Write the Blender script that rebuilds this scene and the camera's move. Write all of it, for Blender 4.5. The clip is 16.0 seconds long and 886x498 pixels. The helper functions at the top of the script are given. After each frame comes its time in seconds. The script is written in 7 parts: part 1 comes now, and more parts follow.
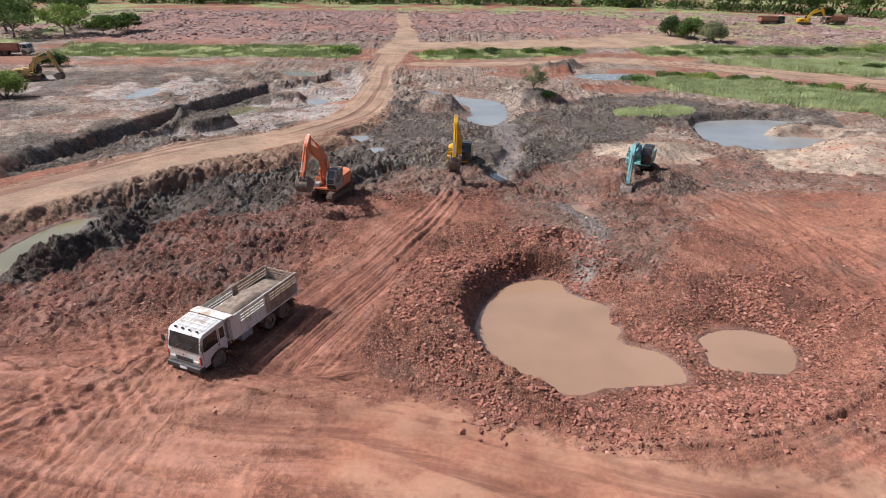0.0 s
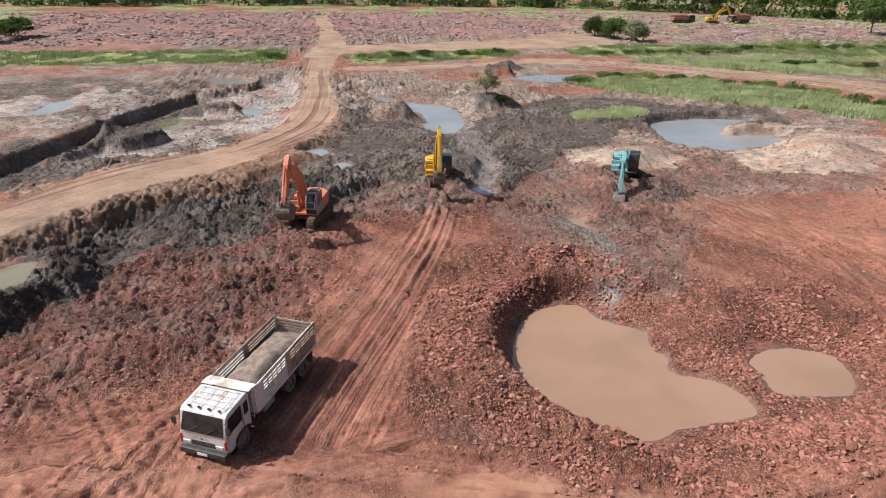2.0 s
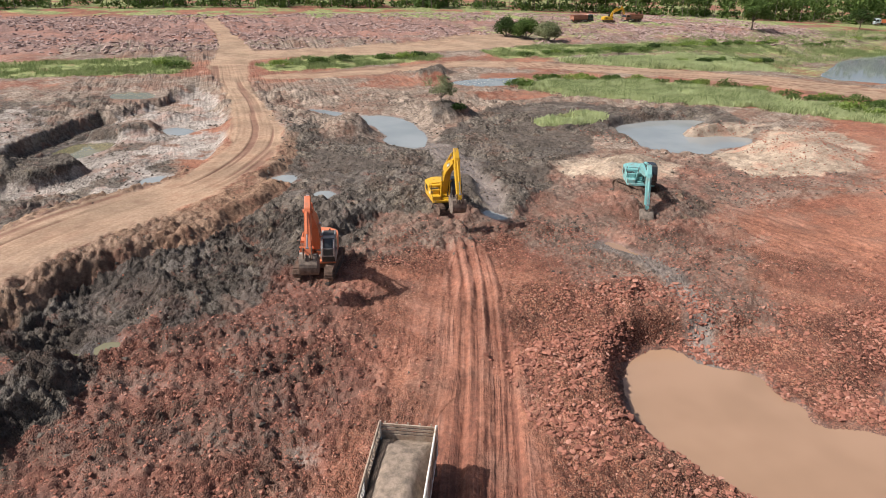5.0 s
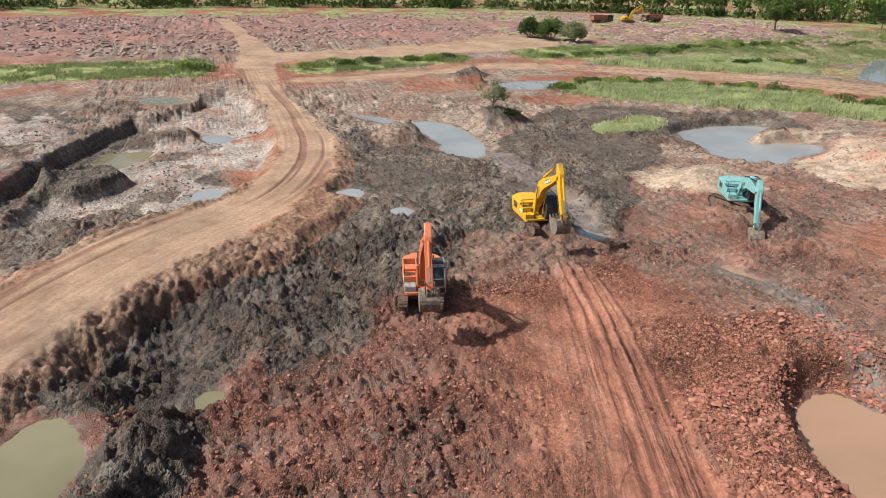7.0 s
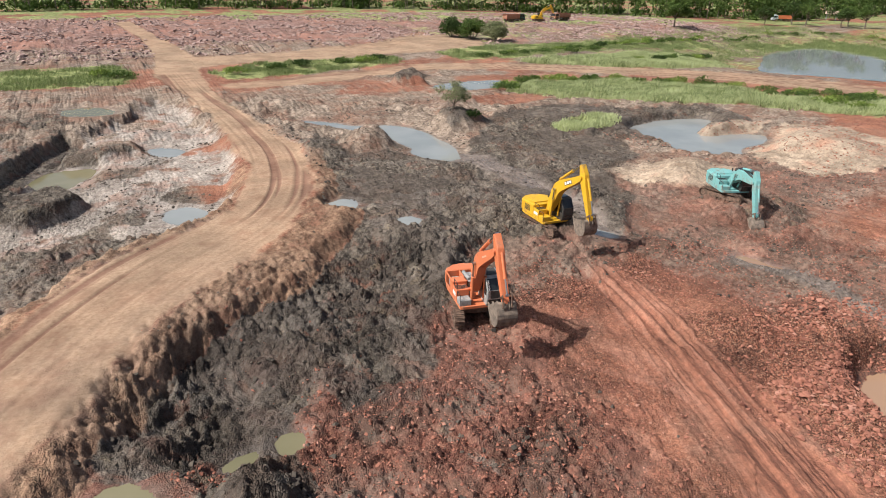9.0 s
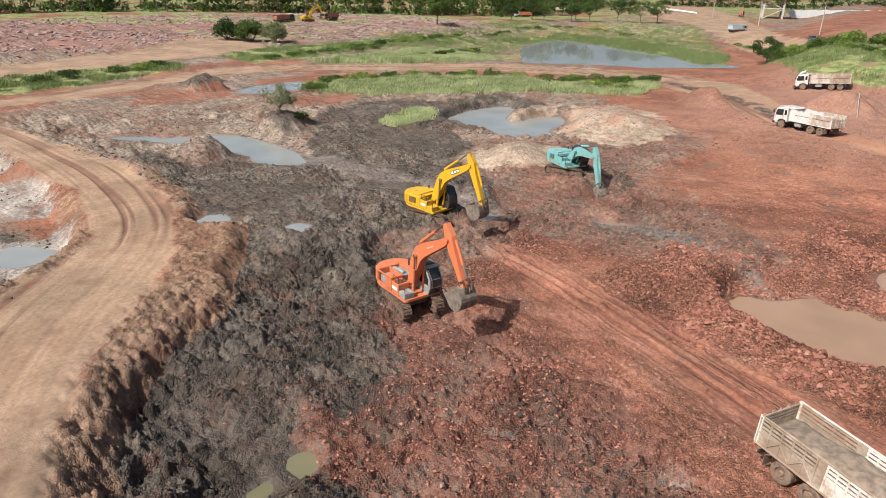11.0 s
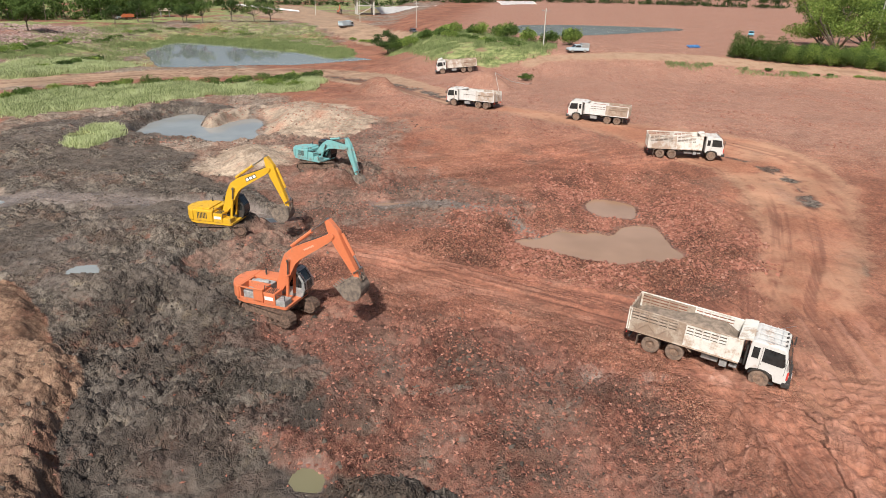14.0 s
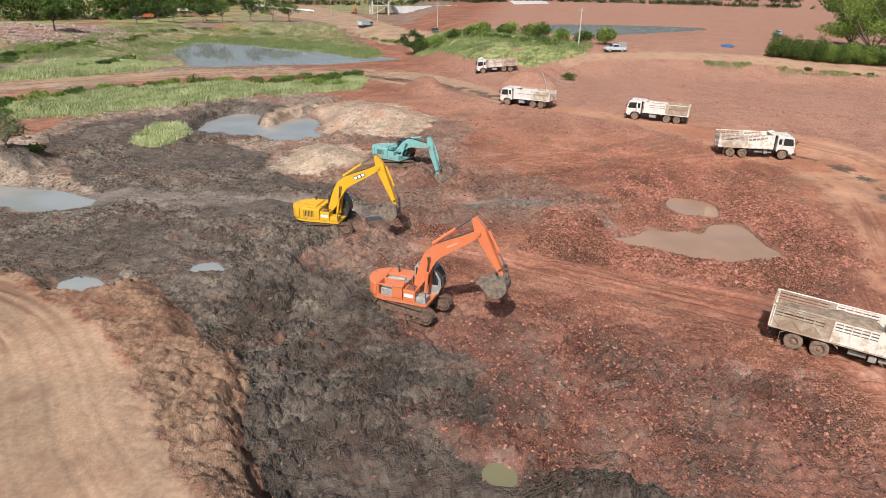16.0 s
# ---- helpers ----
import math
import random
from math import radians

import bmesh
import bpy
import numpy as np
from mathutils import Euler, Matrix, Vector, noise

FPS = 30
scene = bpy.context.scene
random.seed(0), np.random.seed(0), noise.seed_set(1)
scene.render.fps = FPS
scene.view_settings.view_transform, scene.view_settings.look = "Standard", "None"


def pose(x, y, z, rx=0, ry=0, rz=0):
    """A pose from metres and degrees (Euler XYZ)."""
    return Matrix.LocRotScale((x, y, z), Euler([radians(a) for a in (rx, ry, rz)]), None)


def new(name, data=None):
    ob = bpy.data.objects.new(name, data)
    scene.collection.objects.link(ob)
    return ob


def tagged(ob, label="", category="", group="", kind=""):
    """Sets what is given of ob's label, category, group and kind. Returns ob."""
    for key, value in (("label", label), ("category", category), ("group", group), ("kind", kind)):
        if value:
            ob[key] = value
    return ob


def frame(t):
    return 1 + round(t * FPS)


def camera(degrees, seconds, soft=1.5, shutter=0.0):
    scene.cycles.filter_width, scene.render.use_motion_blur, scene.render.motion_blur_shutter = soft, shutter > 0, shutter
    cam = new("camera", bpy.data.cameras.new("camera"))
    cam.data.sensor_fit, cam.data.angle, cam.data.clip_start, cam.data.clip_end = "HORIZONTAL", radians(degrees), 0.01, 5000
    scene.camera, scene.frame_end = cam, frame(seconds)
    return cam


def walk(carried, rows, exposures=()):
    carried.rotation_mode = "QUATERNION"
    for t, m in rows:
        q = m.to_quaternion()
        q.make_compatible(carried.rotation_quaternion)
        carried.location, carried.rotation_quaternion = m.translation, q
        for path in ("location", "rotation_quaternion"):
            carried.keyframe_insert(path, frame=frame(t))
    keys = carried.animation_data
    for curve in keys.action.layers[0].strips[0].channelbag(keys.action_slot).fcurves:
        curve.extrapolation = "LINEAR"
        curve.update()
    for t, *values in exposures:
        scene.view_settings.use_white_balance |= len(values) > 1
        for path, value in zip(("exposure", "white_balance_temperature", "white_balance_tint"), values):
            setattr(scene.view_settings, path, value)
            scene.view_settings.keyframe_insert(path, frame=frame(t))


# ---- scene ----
cam = camera(68.8, 16.0, soft=0.85)
METRES, EYE, TILT, LEAN, TURN = 75.0, 21.0, 0.0, 0.0, 0.0
ROWS = [
    (0.0, 0.0, 0.0, 0.0, 0.13, -23.77, -0.3),
    (0.5, -0.0228, 0.0174, -0.0004, -1.24, -23.75, -0.33),
    (1.0, -0.0456, 0.0358, -0.0007, -3.16, -23.74, -0.35),
    (1.5, -0.0689, 0.0554, -0.0009, -5.51, -23.71, -0.41),
    (2.0, -0.0925, 0.076, -0.0012, -8.08, -23.69, -0.47),
    (2.5, -0.1161, 0.0975, -0.0017, -10.72, -23.65, -0.53),
    (3.0, -0.1393, 0.1202, -0.0023, -13.03, -23.62, -0.58),
    (5.5, -0.2411, 0.2476, -0.0057, -19.27, -23.58, -0.7),
    (6.0, -0.2599, 0.274, -0.0062, -19.28, -23.59, -0.7),
    (6.5, -0.2805, 0.2981, -0.007, -19.26, -23.6, -0.69),
    (7.0, -0.3018, 0.3193, -0.0077, -19.37, -23.6, -0.69),
    (7.5, -0.3254, 0.3396, -0.0083, -19.99, -23.59, -0.67),
    (8.0, -0.3505, 0.3581, -0.0089, -21.81, -23.58, -0.68),
    (10.5, -0.4867, 0.4425, -0.0108, -43.91, -23.24, -1.01),
    (11.0, -0.5134, 0.4616, -0.0113, -49.74, -23.15, -1.08),
    (11.5, -0.5378, 0.4829, -0.0116, -55.72, -23.05, -1.14),
    (12.0, -0.5594, 0.5064, -0.012, -62.26, -22.93, -1.24),
    (12.5, -0.5784, 0.5317, -0.0127, -69.07, -22.77, -1.31),
    (13.0, -0.5947, 0.5581, -0.0129, -75.74, -22.65, -1.34),
    (13.5, -0.6082, 0.586, -0.0133, -82.09, -22.47, -1.39),
    (14.0, -0.6189, 0.6158, -0.0135, -83.54, -22.44, -1.42),
    (14.5, -0.6261, 0.6454, -0.0144, -83.52, -22.44, -1.43),
    (15.0, -0.6311, 0.675, -0.0152, -83.5, -22.46, -1.43),
    (15.5, -0.6343, 0.7049, -0.0159, -83.49, -22.45, -1.42),
    (16.0, -0.6362, 0.7276, -0.0163, -83.46, -22.47, -1.38),
]
walk(cam, [(t, pose(0, 0, EYE, TILT, LEAN, TURN) @ pose(METRES * x, METRES * y, METRES * z, 90 + pitch, roll, yaw)) for t, x, y, z, yaw, pitch, roll in ROWS], exposures=((0.0, 0.24, 6050, 13.5), (3.0, 0.27, 6200, 12.5), (6.0, 0.31, 6450, 10.0), (8.0, 0.31, 6450, 9.0), (12.0, 0.21, 6450, 9.0), (16.0, 0.17, 6450, 10.0)))


# ---- light ----
SUN_DOWN = Vector((0.88, -0.15, -1.0)).normalized()
sun_data = bpy.data.lights.new("sun", "SUN")
sun_data.energy, sun_data.angle, sun_data.color = 5.0, radians(0.55), (1.0, 0.965, 0.92)
sun = new("sun", sun_data)
sun.rotation_euler = SUN_DOWN.to_track_quat("-Z", "Y").to_euler()
world = bpy.data.worlds.new("sky")
scene.world = world
world.use_nodes = True
sky = world.node_tree.nodes.new("ShaderNodeTexSky")
sky.sky_type, sky.sun_disc = "NISHITA", False
sky.sun_elevation = math.asin(-SUN_DOWN.z)
sky.sun_rotation = math.atan2(-SUN_DOWN.x, -SUN_DOWN.y)
sky.dust_density = 5.0
world.node_tree.links.new(sky.outputs[0], world.node_tree.nodes["Background"].inputs[0])
world.node_tree.nodes["Background"].inputs[1].default_value = 0.088


# ---- materials ----
class Nodes:
    """A short way to write a node material."""

    def __init__(self, name):
        self.mat = bpy.data.materials.new(name)
        self.mat.use_nodes = True
        self.tree = self.mat.node_tree
        self.bsdf = self.tree.nodes["Principled BSDF"]

    def add(self, kind):
        return self.tree.nodes.new(kind)

    def link(self, out, into):
        self.tree.links.new(out, into)

    def put(self, into, value):
        if isinstance(value, bpy.types.NodeSocket):
            self.link(value, into)
        else:
            into.default_value = value

    def coords(self):
        return self.add("ShaderNodeTexCoord").outputs["Object"]

    def place(self):
        return self.add("ShaderNodeNewGeometry").outputs["Position"]

    def noise(self, vec, scale, detail=4.0, rough=0.55, distort=0.0):
        n = self.add("ShaderNodeTexNoise")
        self.link(vec, n.inputs["Vector"])
        n.inputs["Scale"].default_value, n.inputs["Detail"].default_value = scale, detail
        n.inputs["Roughness"].default_value, n.inputs["Distortion"].default_value = rough, distort
        return n.outputs["Fac"]

    def cells(self, vec, scale, feature="F1", out="Distance"):
        n = self.add("ShaderNodeTexVoronoi")
        n.feature = feature
        self.link(vec, n.inputs["Vector"])
        n.inputs["Scale"].default_value = scale
        return n.outputs[out]

    def attr(self, name):
        n = self.add("ShaderNodeAttribute")
        n.attribute_name = name
        return n.outputs["Fac"]

    def span(self, value, a, b, lo=0.0, hi=1.0):
        n = self.add("ShaderNodeMapRange")
        n.interpolation_type = "SMOOTHSTEP"
        self.put(n.inputs[0], value)
        for i, v in enumerate((a, b, lo, hi)):
            n.inputs[1 + i].default_value = v
        return n.outputs[0]

    def math(self, op, a, b=0.0):
        n = self.add("ShaderNodeMath")
        n.operation = op
        self.put(n.inputs[0], a)
        self.put(n.inputs[1], b)
        return n.outputs[0]

    def mix(self, fac, a, b, blend="MIX"):
        n = self.add("ShaderNodeMix")
        n.data_type, n.blend_type = "RGBA", blend
        self.put(n.inputs[0], fac)
        for sock, v in ((n.inputs[6], a), (n.inputs[7], b)):
            self.put(sock, v if isinstance(v, bpy.types.NodeSocket) else (*v[:3], 1.0))
        return n.outputs[2]

    def bump(self, height, strength, distance):
        n = self.add("ShaderNodeBump")
        n.inputs["Strength"].default_value, n.inputs["Distance"].default_value = strength, distance
        self.link(height, n.inputs["Height"])
        self.link(n.outputs[0], self.bsdf.inputs["Normal"])

    def done(self, color, rough=0.8, metal=0.0, spec=None):
        self.put(self.bsdf.inputs["Base Color"], color if isinstance(color, bpy.types.NodeSocket) else (*color[:3], 1.0))
        self.put(self.bsdf.inputs["Roughness"], rough)
        self.put(self.bsdf.inputs["Metallic"], metal)
        if spec is not None:
            self.put(self.bsdf.inputs["Specular IOR Level"], spec)
        return self.mat


def ground_material():
    m = Nodes("earth")
    p = m.place()
    big, mid, fine = m.noise(p, 0.09, 5), m.noise(p, 0.6, 6, 0.62), m.noise(p, 4.0, 4, 0.6)
    grit = m.noise(p, 2.4, 9, 0.74)
    soil = m.math("ADD", m.math("MULTIPLY", mid, 0.45), m.math("MULTIPLY", grit, 0.55))
    warp = m.add("ShaderNodeVectorMath")
    warp.operation = "MULTIPLY_ADD"
    n = m.add("ShaderNodeTexNoise")
    n.inputs["Scale"].default_value = 1.7
    m.link(p, n.inputs["Vector"])
    m.link(n.outputs["Color"], warp.inputs[0])
    warp.inputs[1].default_value = (0.5, 0.5, 0.5)
    m.link(p, warp.inputs[2])
    q = warp.outputs[0]
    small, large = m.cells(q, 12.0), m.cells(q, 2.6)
    tint = m.add("ShaderNodeSeparateColor")
    m.link(m.cells(q, 12.0, out="Color"), tint.inputs[0])
    tint2 = m.add("ShaderNodeSeparateColor")
    m.link(m.cells(q, 2.6, out="Color"), tint2.inputs[0])
    rubble = m.attr("rubble")
    red = m.mix(m.span(soil, 0.40, 0.60), (0.1808, 0.0716, 0.0460), (0.3443, 0.1399, 0.0852))
    red = m.mix(m.span(big, 0.40, 0.66), red, (0.3690, 0.1663, 0.1031))
    red = m.mix(m.span(m.noise(p, 0.22, 4), 0.52, 0.70), red, (0.2267, 0.1220, 0.0845))
    red = m.mix(m.math("MULTIPLY", m.span(tint.outputs[0], 0.62, 0.9), rubble), red, (0.3865, 0.2192, 0.1484))
    red = m.mix(m.math("MULTIPLY", m.span(tint.outputs[1], 0.55, 0.95, 0.0, 0.75), rubble), red, (0.0837, 0.0309, 0.0208))
    red = m.mix(m.math("MULTIPLY", m.span(tint2.outputs[0], 0.6, 0.95, 0.0, 0.5), rubble), red, (0.1001, 0.0365, 0.0246))
    # shade in the gaps between stones is put into the colour
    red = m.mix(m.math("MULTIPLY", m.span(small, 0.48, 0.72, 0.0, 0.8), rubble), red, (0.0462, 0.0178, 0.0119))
    mud = m.mix(m.span(soil, 0.40, 0.60), (0.0480, 0.0410, 0.0345), (0.2271, 0.1930, 0.1560))
    mud = m.mix(m.span(m.noise(p, 0.16, 5, 0.6), 0.5, 0.68), mud, (0.1472, 0.0958, 0.0699))
    mud = m.mix(m.span(m.noise(p, 0.28, 5, 0.6), 0.60, 0.72), mud, (0.1852, 0.0729, 0.0462))
    mud = m.mix(m.span(m.noise(p, 0.9, 5, 0.6), 0.60, 0.74), mud, (0.2525, 0.2096, 0.1511))
    mud = m.mix(m.span(tint.outputs[0], 0.5, 1.0, 0.0, 0.6), mud, (0.2271, 0.1930, 0.1560))
    mud = m.mix(m.span(tint2.outputs[1], 0.5, 1.0, 0.0, 0.6), mud, (0.0421, 0.0343, 0.0286))
    # crevices between mud lumps get their shade as a darker colour
    mud = m.mix(m.span(large, 0.45, 0.75, 0.0, 0.2), mud, (0.0295, 0.0240, 0.0202))
    road = m.mix(m.span(fine, 0.3, 0.7), (0.294, 0.199, 0.129), (0.353, 0.25, 0.17))
    road = m.mix(m.span(mid, 0.46, 0.70, 0.0, 0.8), road, (0.24, 0.145, 0.0933))
    road = m.mix(m.span(m.noise(p, 1.6, 5, 0.7), 0.58, 0.70, 0.0, 0.6), road, (0.196, 0.117, 0.0763))
    pale = m.mix(m.span(mid, 0.3, 0.7), (0.258, 0.194, 0.141), (0.482, 0.387, 0.291))
    pale = m.mix(m.span(m.noise(p, 0.3, 4), 0.5, 0.68, 0.0, 0.7), pale, (0.344, 0.172, 0.113))
    pale = m.mix(m.span(tint.outputs[1], 0.6, 1.0, 0.0, 0.2), pale, (0.189, 0.138, 0.101))
    chalk = m.mix(m.span(soil, 0.40, 0.60), (0.235, 0.20, 0.172), (0.45, 0.395, 0.345))
    chalk = m.mix(m.span(m.noise(p, 0.35, 4), 0.5, 0.62, 0.0, 0.7), chalk, (0.33, 0.215, 0.17))
    green = m.mix(m.span(mid, 0.35, 0.65), (0.12, 0.16, 0.05), (0.33, 0.35, 0.145))
    green = m.mix(m.span(m.noise(p, 0.25, 4), 0.55, 0.7), green, (0.26, 0.175, 0.105))
    edge = m.math("MULTIPLY", m.math("SUBTRACT", mid, 0.5), 1.2)

    def mask(name, soft=0.25):
        return m.span(m.math("ADD", m.attr(name), edge), 0.5 - soft, 0.5 + soft)

    bare = m.mix(m.span(soil, 0.40, 0.60), (0.267, 0.126, 0.0881), (0.362, 0.192, 0.134))
    bare = m.mix(m.span(tint.outputs[0], 0.6, 0.95), bare, (0.44, 0.302, 0.233))
    red = m.mix(m.math("MULTIPLY", m.attr("bare"), 0.8), red, bare)
    tilled = m.mix(m.span(soil, 0.40, 0.60), (0.165, 0.102, 0.09), (0.335, 0.235, 0.205))
    tilled = m.mix(m.span(big, 0.45, 0.6, 0.0, 0.7), tilled, (0.30, 0.155, 0.12))
    red = m.mix(m.math("MULTIPLY", m.attr("field"), 0.75), red, tilled)
    mud = m.mix(m.math("MULTIPLY", m.attr("fresh"), m.span(m.noise(p, 0.35, 4), 0.32, 0.55, 0.15, 0.62)), mud, (0.0432, 0.036, 0.0311))
    mud = m.mix(m.span(m.noise(p, 0.42, 6, 0.65, 0.5), 0.56, 0.66, 0.0, 0.6), mud, (0.185, 0.078, 0.05))
    mud = m.mix(m.span(m.noise(p, 0.6, 6, 0.65, 0.4), 0.57, 0.68, 0.0, 0.55), mud, (0.225, 0.178, 0.118))
    loam = m.mix(m.span(soil, 0.40, 0.60), (0.145, 0.109, 0.084), (0.36, 0.288, 0.228))
    loam = m.mix(m.span(m.noise(p, 0.13, 5, 0.6), 0.46, 0.6, 0.0, 0.8), loam, (0.2, 0.11, 0.076))
    loam = m.mix(m.span(m.noise(p, 0.21, 5, 0.6), 0.56, 0.68, 0.0, 0.5), loam, (0.273, 0.132, 0.0864))
    loam = m.mix(m.span(tint2.outputs[1], 0.55, 1.0, 0.0, 0.5), loam, (0.0802, 0.0557, 0.0416))
    loam = m.mix(m.span(tint2.outputs[0], 0.7, 1.0, 0.0, 0.4), loam, (0.38, 0.305, 0.24))
    red = m.mix(mask("brown", 0.3), red, loam)
    wine = m.mix(m.span(soil, 0.40, 0.60), (0.0944, 0.0359, 0.0272), (0.2491, 0.1053, 0.0742))
    wine = m.mix(m.span(tint.outputs[0], 0.6, 1.0, 0.0, 0.6), wine, (0.2717, 0.1396, 0.0969))
    wine = m.mix(m.span(m.noise(p, 0.33, 6, 0.65), 0.44, 0.60, 0.0, 0.75), wine, (0.1434, 0.0974, 0.0757))
    red = m.mix(m.math("MULTIPLY", mask("maroon", 0.35), 0.8), red, wine)
    bank = m.mix(m.span(soil, 0.40, 0.60), (0.1640, 0.0968, 0.0615), (0.3362, 0.2230, 0.1460))
    bank = m.mix(m.span(m.noise(p, 0.5, 5, 0.6), 0.52, 0.66, 0.0, 0.7), bank, (0.2132, 0.1050, 0.0681))
    bank = m.mix(m.span(tint.outputs[1], 0.6, 1.0, 0.0, 0.5), bank, (0.1230, 0.0804, 0.0533))
    red = m.mix(m.math("MULTIPLY", mask("verge", 0.3), 0.85), red, bank)
    smear = m.attr("smear")
    slick = m.mix(m.span(m.noise(p, 1.1, 4), 0.35, 0.65), (0.063, 0.05, 0.0404), (0.131, 0.107, 0.0879))
    mud = m.mix(m.math("MULTIPLY", smear, 0.75), mud, slick)
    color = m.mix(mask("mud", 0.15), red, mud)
    color = m.mix(mask("pale"), color, pale)
    color = m.mix(mask("chalk"), color, chalk)
    clay = m.mix(m.span(fine, 0.3, 0.7), (0.29, 0.121, 0.071), (0.37, 0.172, 0.104))
    clay = m.mix(m.span(big, 0.38, 0.55), clay, (0.39, 0.215, 0.135))
    clay = m.mix(m.span(mid, 0.5, 0.72, 0.0, 0.8), clay, (0.206, 0.0815, 0.0532))
    road = m.mix(m.attr("clay"), road, clay)
    color = m.mix(m.math("MULTIPLY", mask("road"), 0.92), color, road)
    lane = m.add("ShaderNodeCombineXYZ")
    m.link(m.math("MULTIPLY", m.attr("lane_u"), 3.4), lane.inputs[0])
    m.link(m.math("MULTIPLY", m.attr("lane_s"), 0.07), lane.inputs[1])
    ruts = m.span(m.noise(lane.outputs[0], 1.0, 4, 0.6), 0.36, 0.64)
    streak = m.math("ADD", m.math("MULTIPLY", m.attr("streak"), 0.95), m.math("MULTIPLY", m.math("MULTIPLY", m.math("SUBTRACT", ruts, 0.45), m.attr("track")), 0.9))
    color = m.mix(m.math("MULTIPLY", m.attr("track"), 0.35), color, (0.30, 0.125, 0.084))
    # rut shading put into the colour: ridges lighter, grooves darker, with the tyre marks
    color = m.mix(m.span(streak, 0.1, 0.8, 0.0, 0.6), color, (0.40, 0.20, 0.14))
    color = m.mix(m.span(streak, -0.05, -0.6, 0.0, 0.6), color, (0.135, 0.055, 0.04))
    color = m.mix(mask("grass"), color, green)
    stain = m.span(m.noise(p, 0.17, 5, 0.65), 0.33, 0.67, 0.76, 1.12)
    shade = m.add("ShaderNodeCombineColor")
    for i in range(3):
        m.link(stain, shade.inputs[i])
    color = m.mix(m.math("SUBTRACT", 1.0, m.math("MULTIPLY", m.attr("bare"), 0.65)), color, shade.outputs[0], "MULTIPLY")
    wet = m.attr("wet")
    color = m.mix(m.math("MULTIPLY", wet, 0.4), color, (0.085, 0.066, 0.055))
    stream = m.attr("stream")
    color = m.mix(m.math("MULTIPLY", stream, 0.85), color, m.mix(m.span(mid, 0.35, 0.65), (0.13, 0.104, 0.088), (0.235, 0.19, 0.162)))
    firm = m.math("SUBTRACT", 1.0, m.math("MULTIPLY", m.math("MAXIMUM", m.math("MAXIMUM", mask("road"), wet), m.math("MULTIPLY", smear, 0.5)), 0.8))
    # painted shade: small hollows of the bump are darkened in the colour too
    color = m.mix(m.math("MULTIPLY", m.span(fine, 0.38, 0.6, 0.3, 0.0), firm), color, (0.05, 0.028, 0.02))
    firm = m.math("MULTIPLY", firm, m.math("SUBTRACT", 1.0, m.math("MULTIPLY", mask("pale"), 0.5)))
    firm = m.math("MULTIPLY", firm, m.span(m.noise(p, 0.32, 4, 0.6), 0.36, 0.62, 0.3, 1.0))
    billow = m.math("ADD", m.math("MULTIPLY", m.math("ABSOLUTE", m.math("SUBTRACT", m.noise(p, 1.5, 3, 0.45, 0.6), 0.5)), 5.0), m.math("MULTIPLY", m.math("ABSOLUTE", m.math("SUBTRACT", m.noise(p, 4.2, 2, 0.5, 0.4), 0.5)), 2.2))
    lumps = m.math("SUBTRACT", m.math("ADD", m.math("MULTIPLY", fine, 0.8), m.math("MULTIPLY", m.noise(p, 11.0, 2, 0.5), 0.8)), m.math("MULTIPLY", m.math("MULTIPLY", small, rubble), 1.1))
    lumps = m.math("SUBTRACT", lumps, m.math("MULTIPLY", m.math("MULTIPLY", large, mask("mud", 0.15)), 0.7))
    lumps = m.math("ADD", lumps, m.math("MULTIPLY", billow, mask("mud", 0.15)))
    lumps = m.math("ADD", lumps, m.math("MULTIPLY", m.math("MULTIPLY", ruts, m.attr("track")), 0.6))
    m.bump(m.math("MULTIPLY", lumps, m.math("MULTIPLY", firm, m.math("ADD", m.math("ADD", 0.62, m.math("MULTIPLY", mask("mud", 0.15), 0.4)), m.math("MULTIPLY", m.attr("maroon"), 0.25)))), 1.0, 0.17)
    gloss = m.math("MAXIMUM", m.math("MULTIPLY", m.span(mid, 0.38, 0.55), wet), m.math("MULTIPLY", stream, m.span(mid, 0.3, 0.5)))
    rough = m.math("SUBTRACT", 0.92, m.math("MULTIPLY", gloss, 0.72))
    return m.done(color, rough, spec=m.math("ADD", 0.22, m.math("MULTIPLY", gloss, 0.3)))


def water_material(name, deep, shallow, rough):
    m = Nodes(name)
    p = m.place()
    color = m.mix(m.span(m.noise(p, 0.12, 3), 0.35, 0.65), deep, shallow)
    m.bump(m.noise(p, 2.2, 3, 0.5), 0.05, 0.05)
    m.bsdf.inputs["IOR"].default_value = 1.4
    return m.done(color, rough, spec=0.9)


def paint(name, color, dirt=(0.30, 0.15, 0.09), amount=0.5, rough=0.45, scale=1.3, metal=0.0):
    """Sprayed steel with mud and dust that lie in patches over it."""
    m = Nodes(name)
    p = m.coords()
    tone = m.mix(m.noise(p, 6.0, 3), tuple(c * 0.88 for c in color), tuple(min(1, c * 1.08) for c in color))
    patch = m.span(m.math("ADD", m.noise(p, scale, 6, 0.65), m.math("MULTIPLY", m.noise(p, 9.0, 4), 0.25)), 0.80 - 0.36 * amount, 0.98 - 0.28 * amount)
    color = m.mix(m.math("MULTIPLY", patch, 0.85), tone, dirt)
    scratch = m.span(m.noise(p, 14.0, 5, 0.7, 1.5), 0.66, 0.72)
    color = m.mix(m.math("MULTIPLY", scratch, 0.6), color, tuple(0.45 * c for c in dirt))
    m.bump(m.noise(p, 22.0, 3), 0.15, 0.01)
    return m.done(color, m.span(patch, 0.0, 1.0, rough, 0.9), metal)


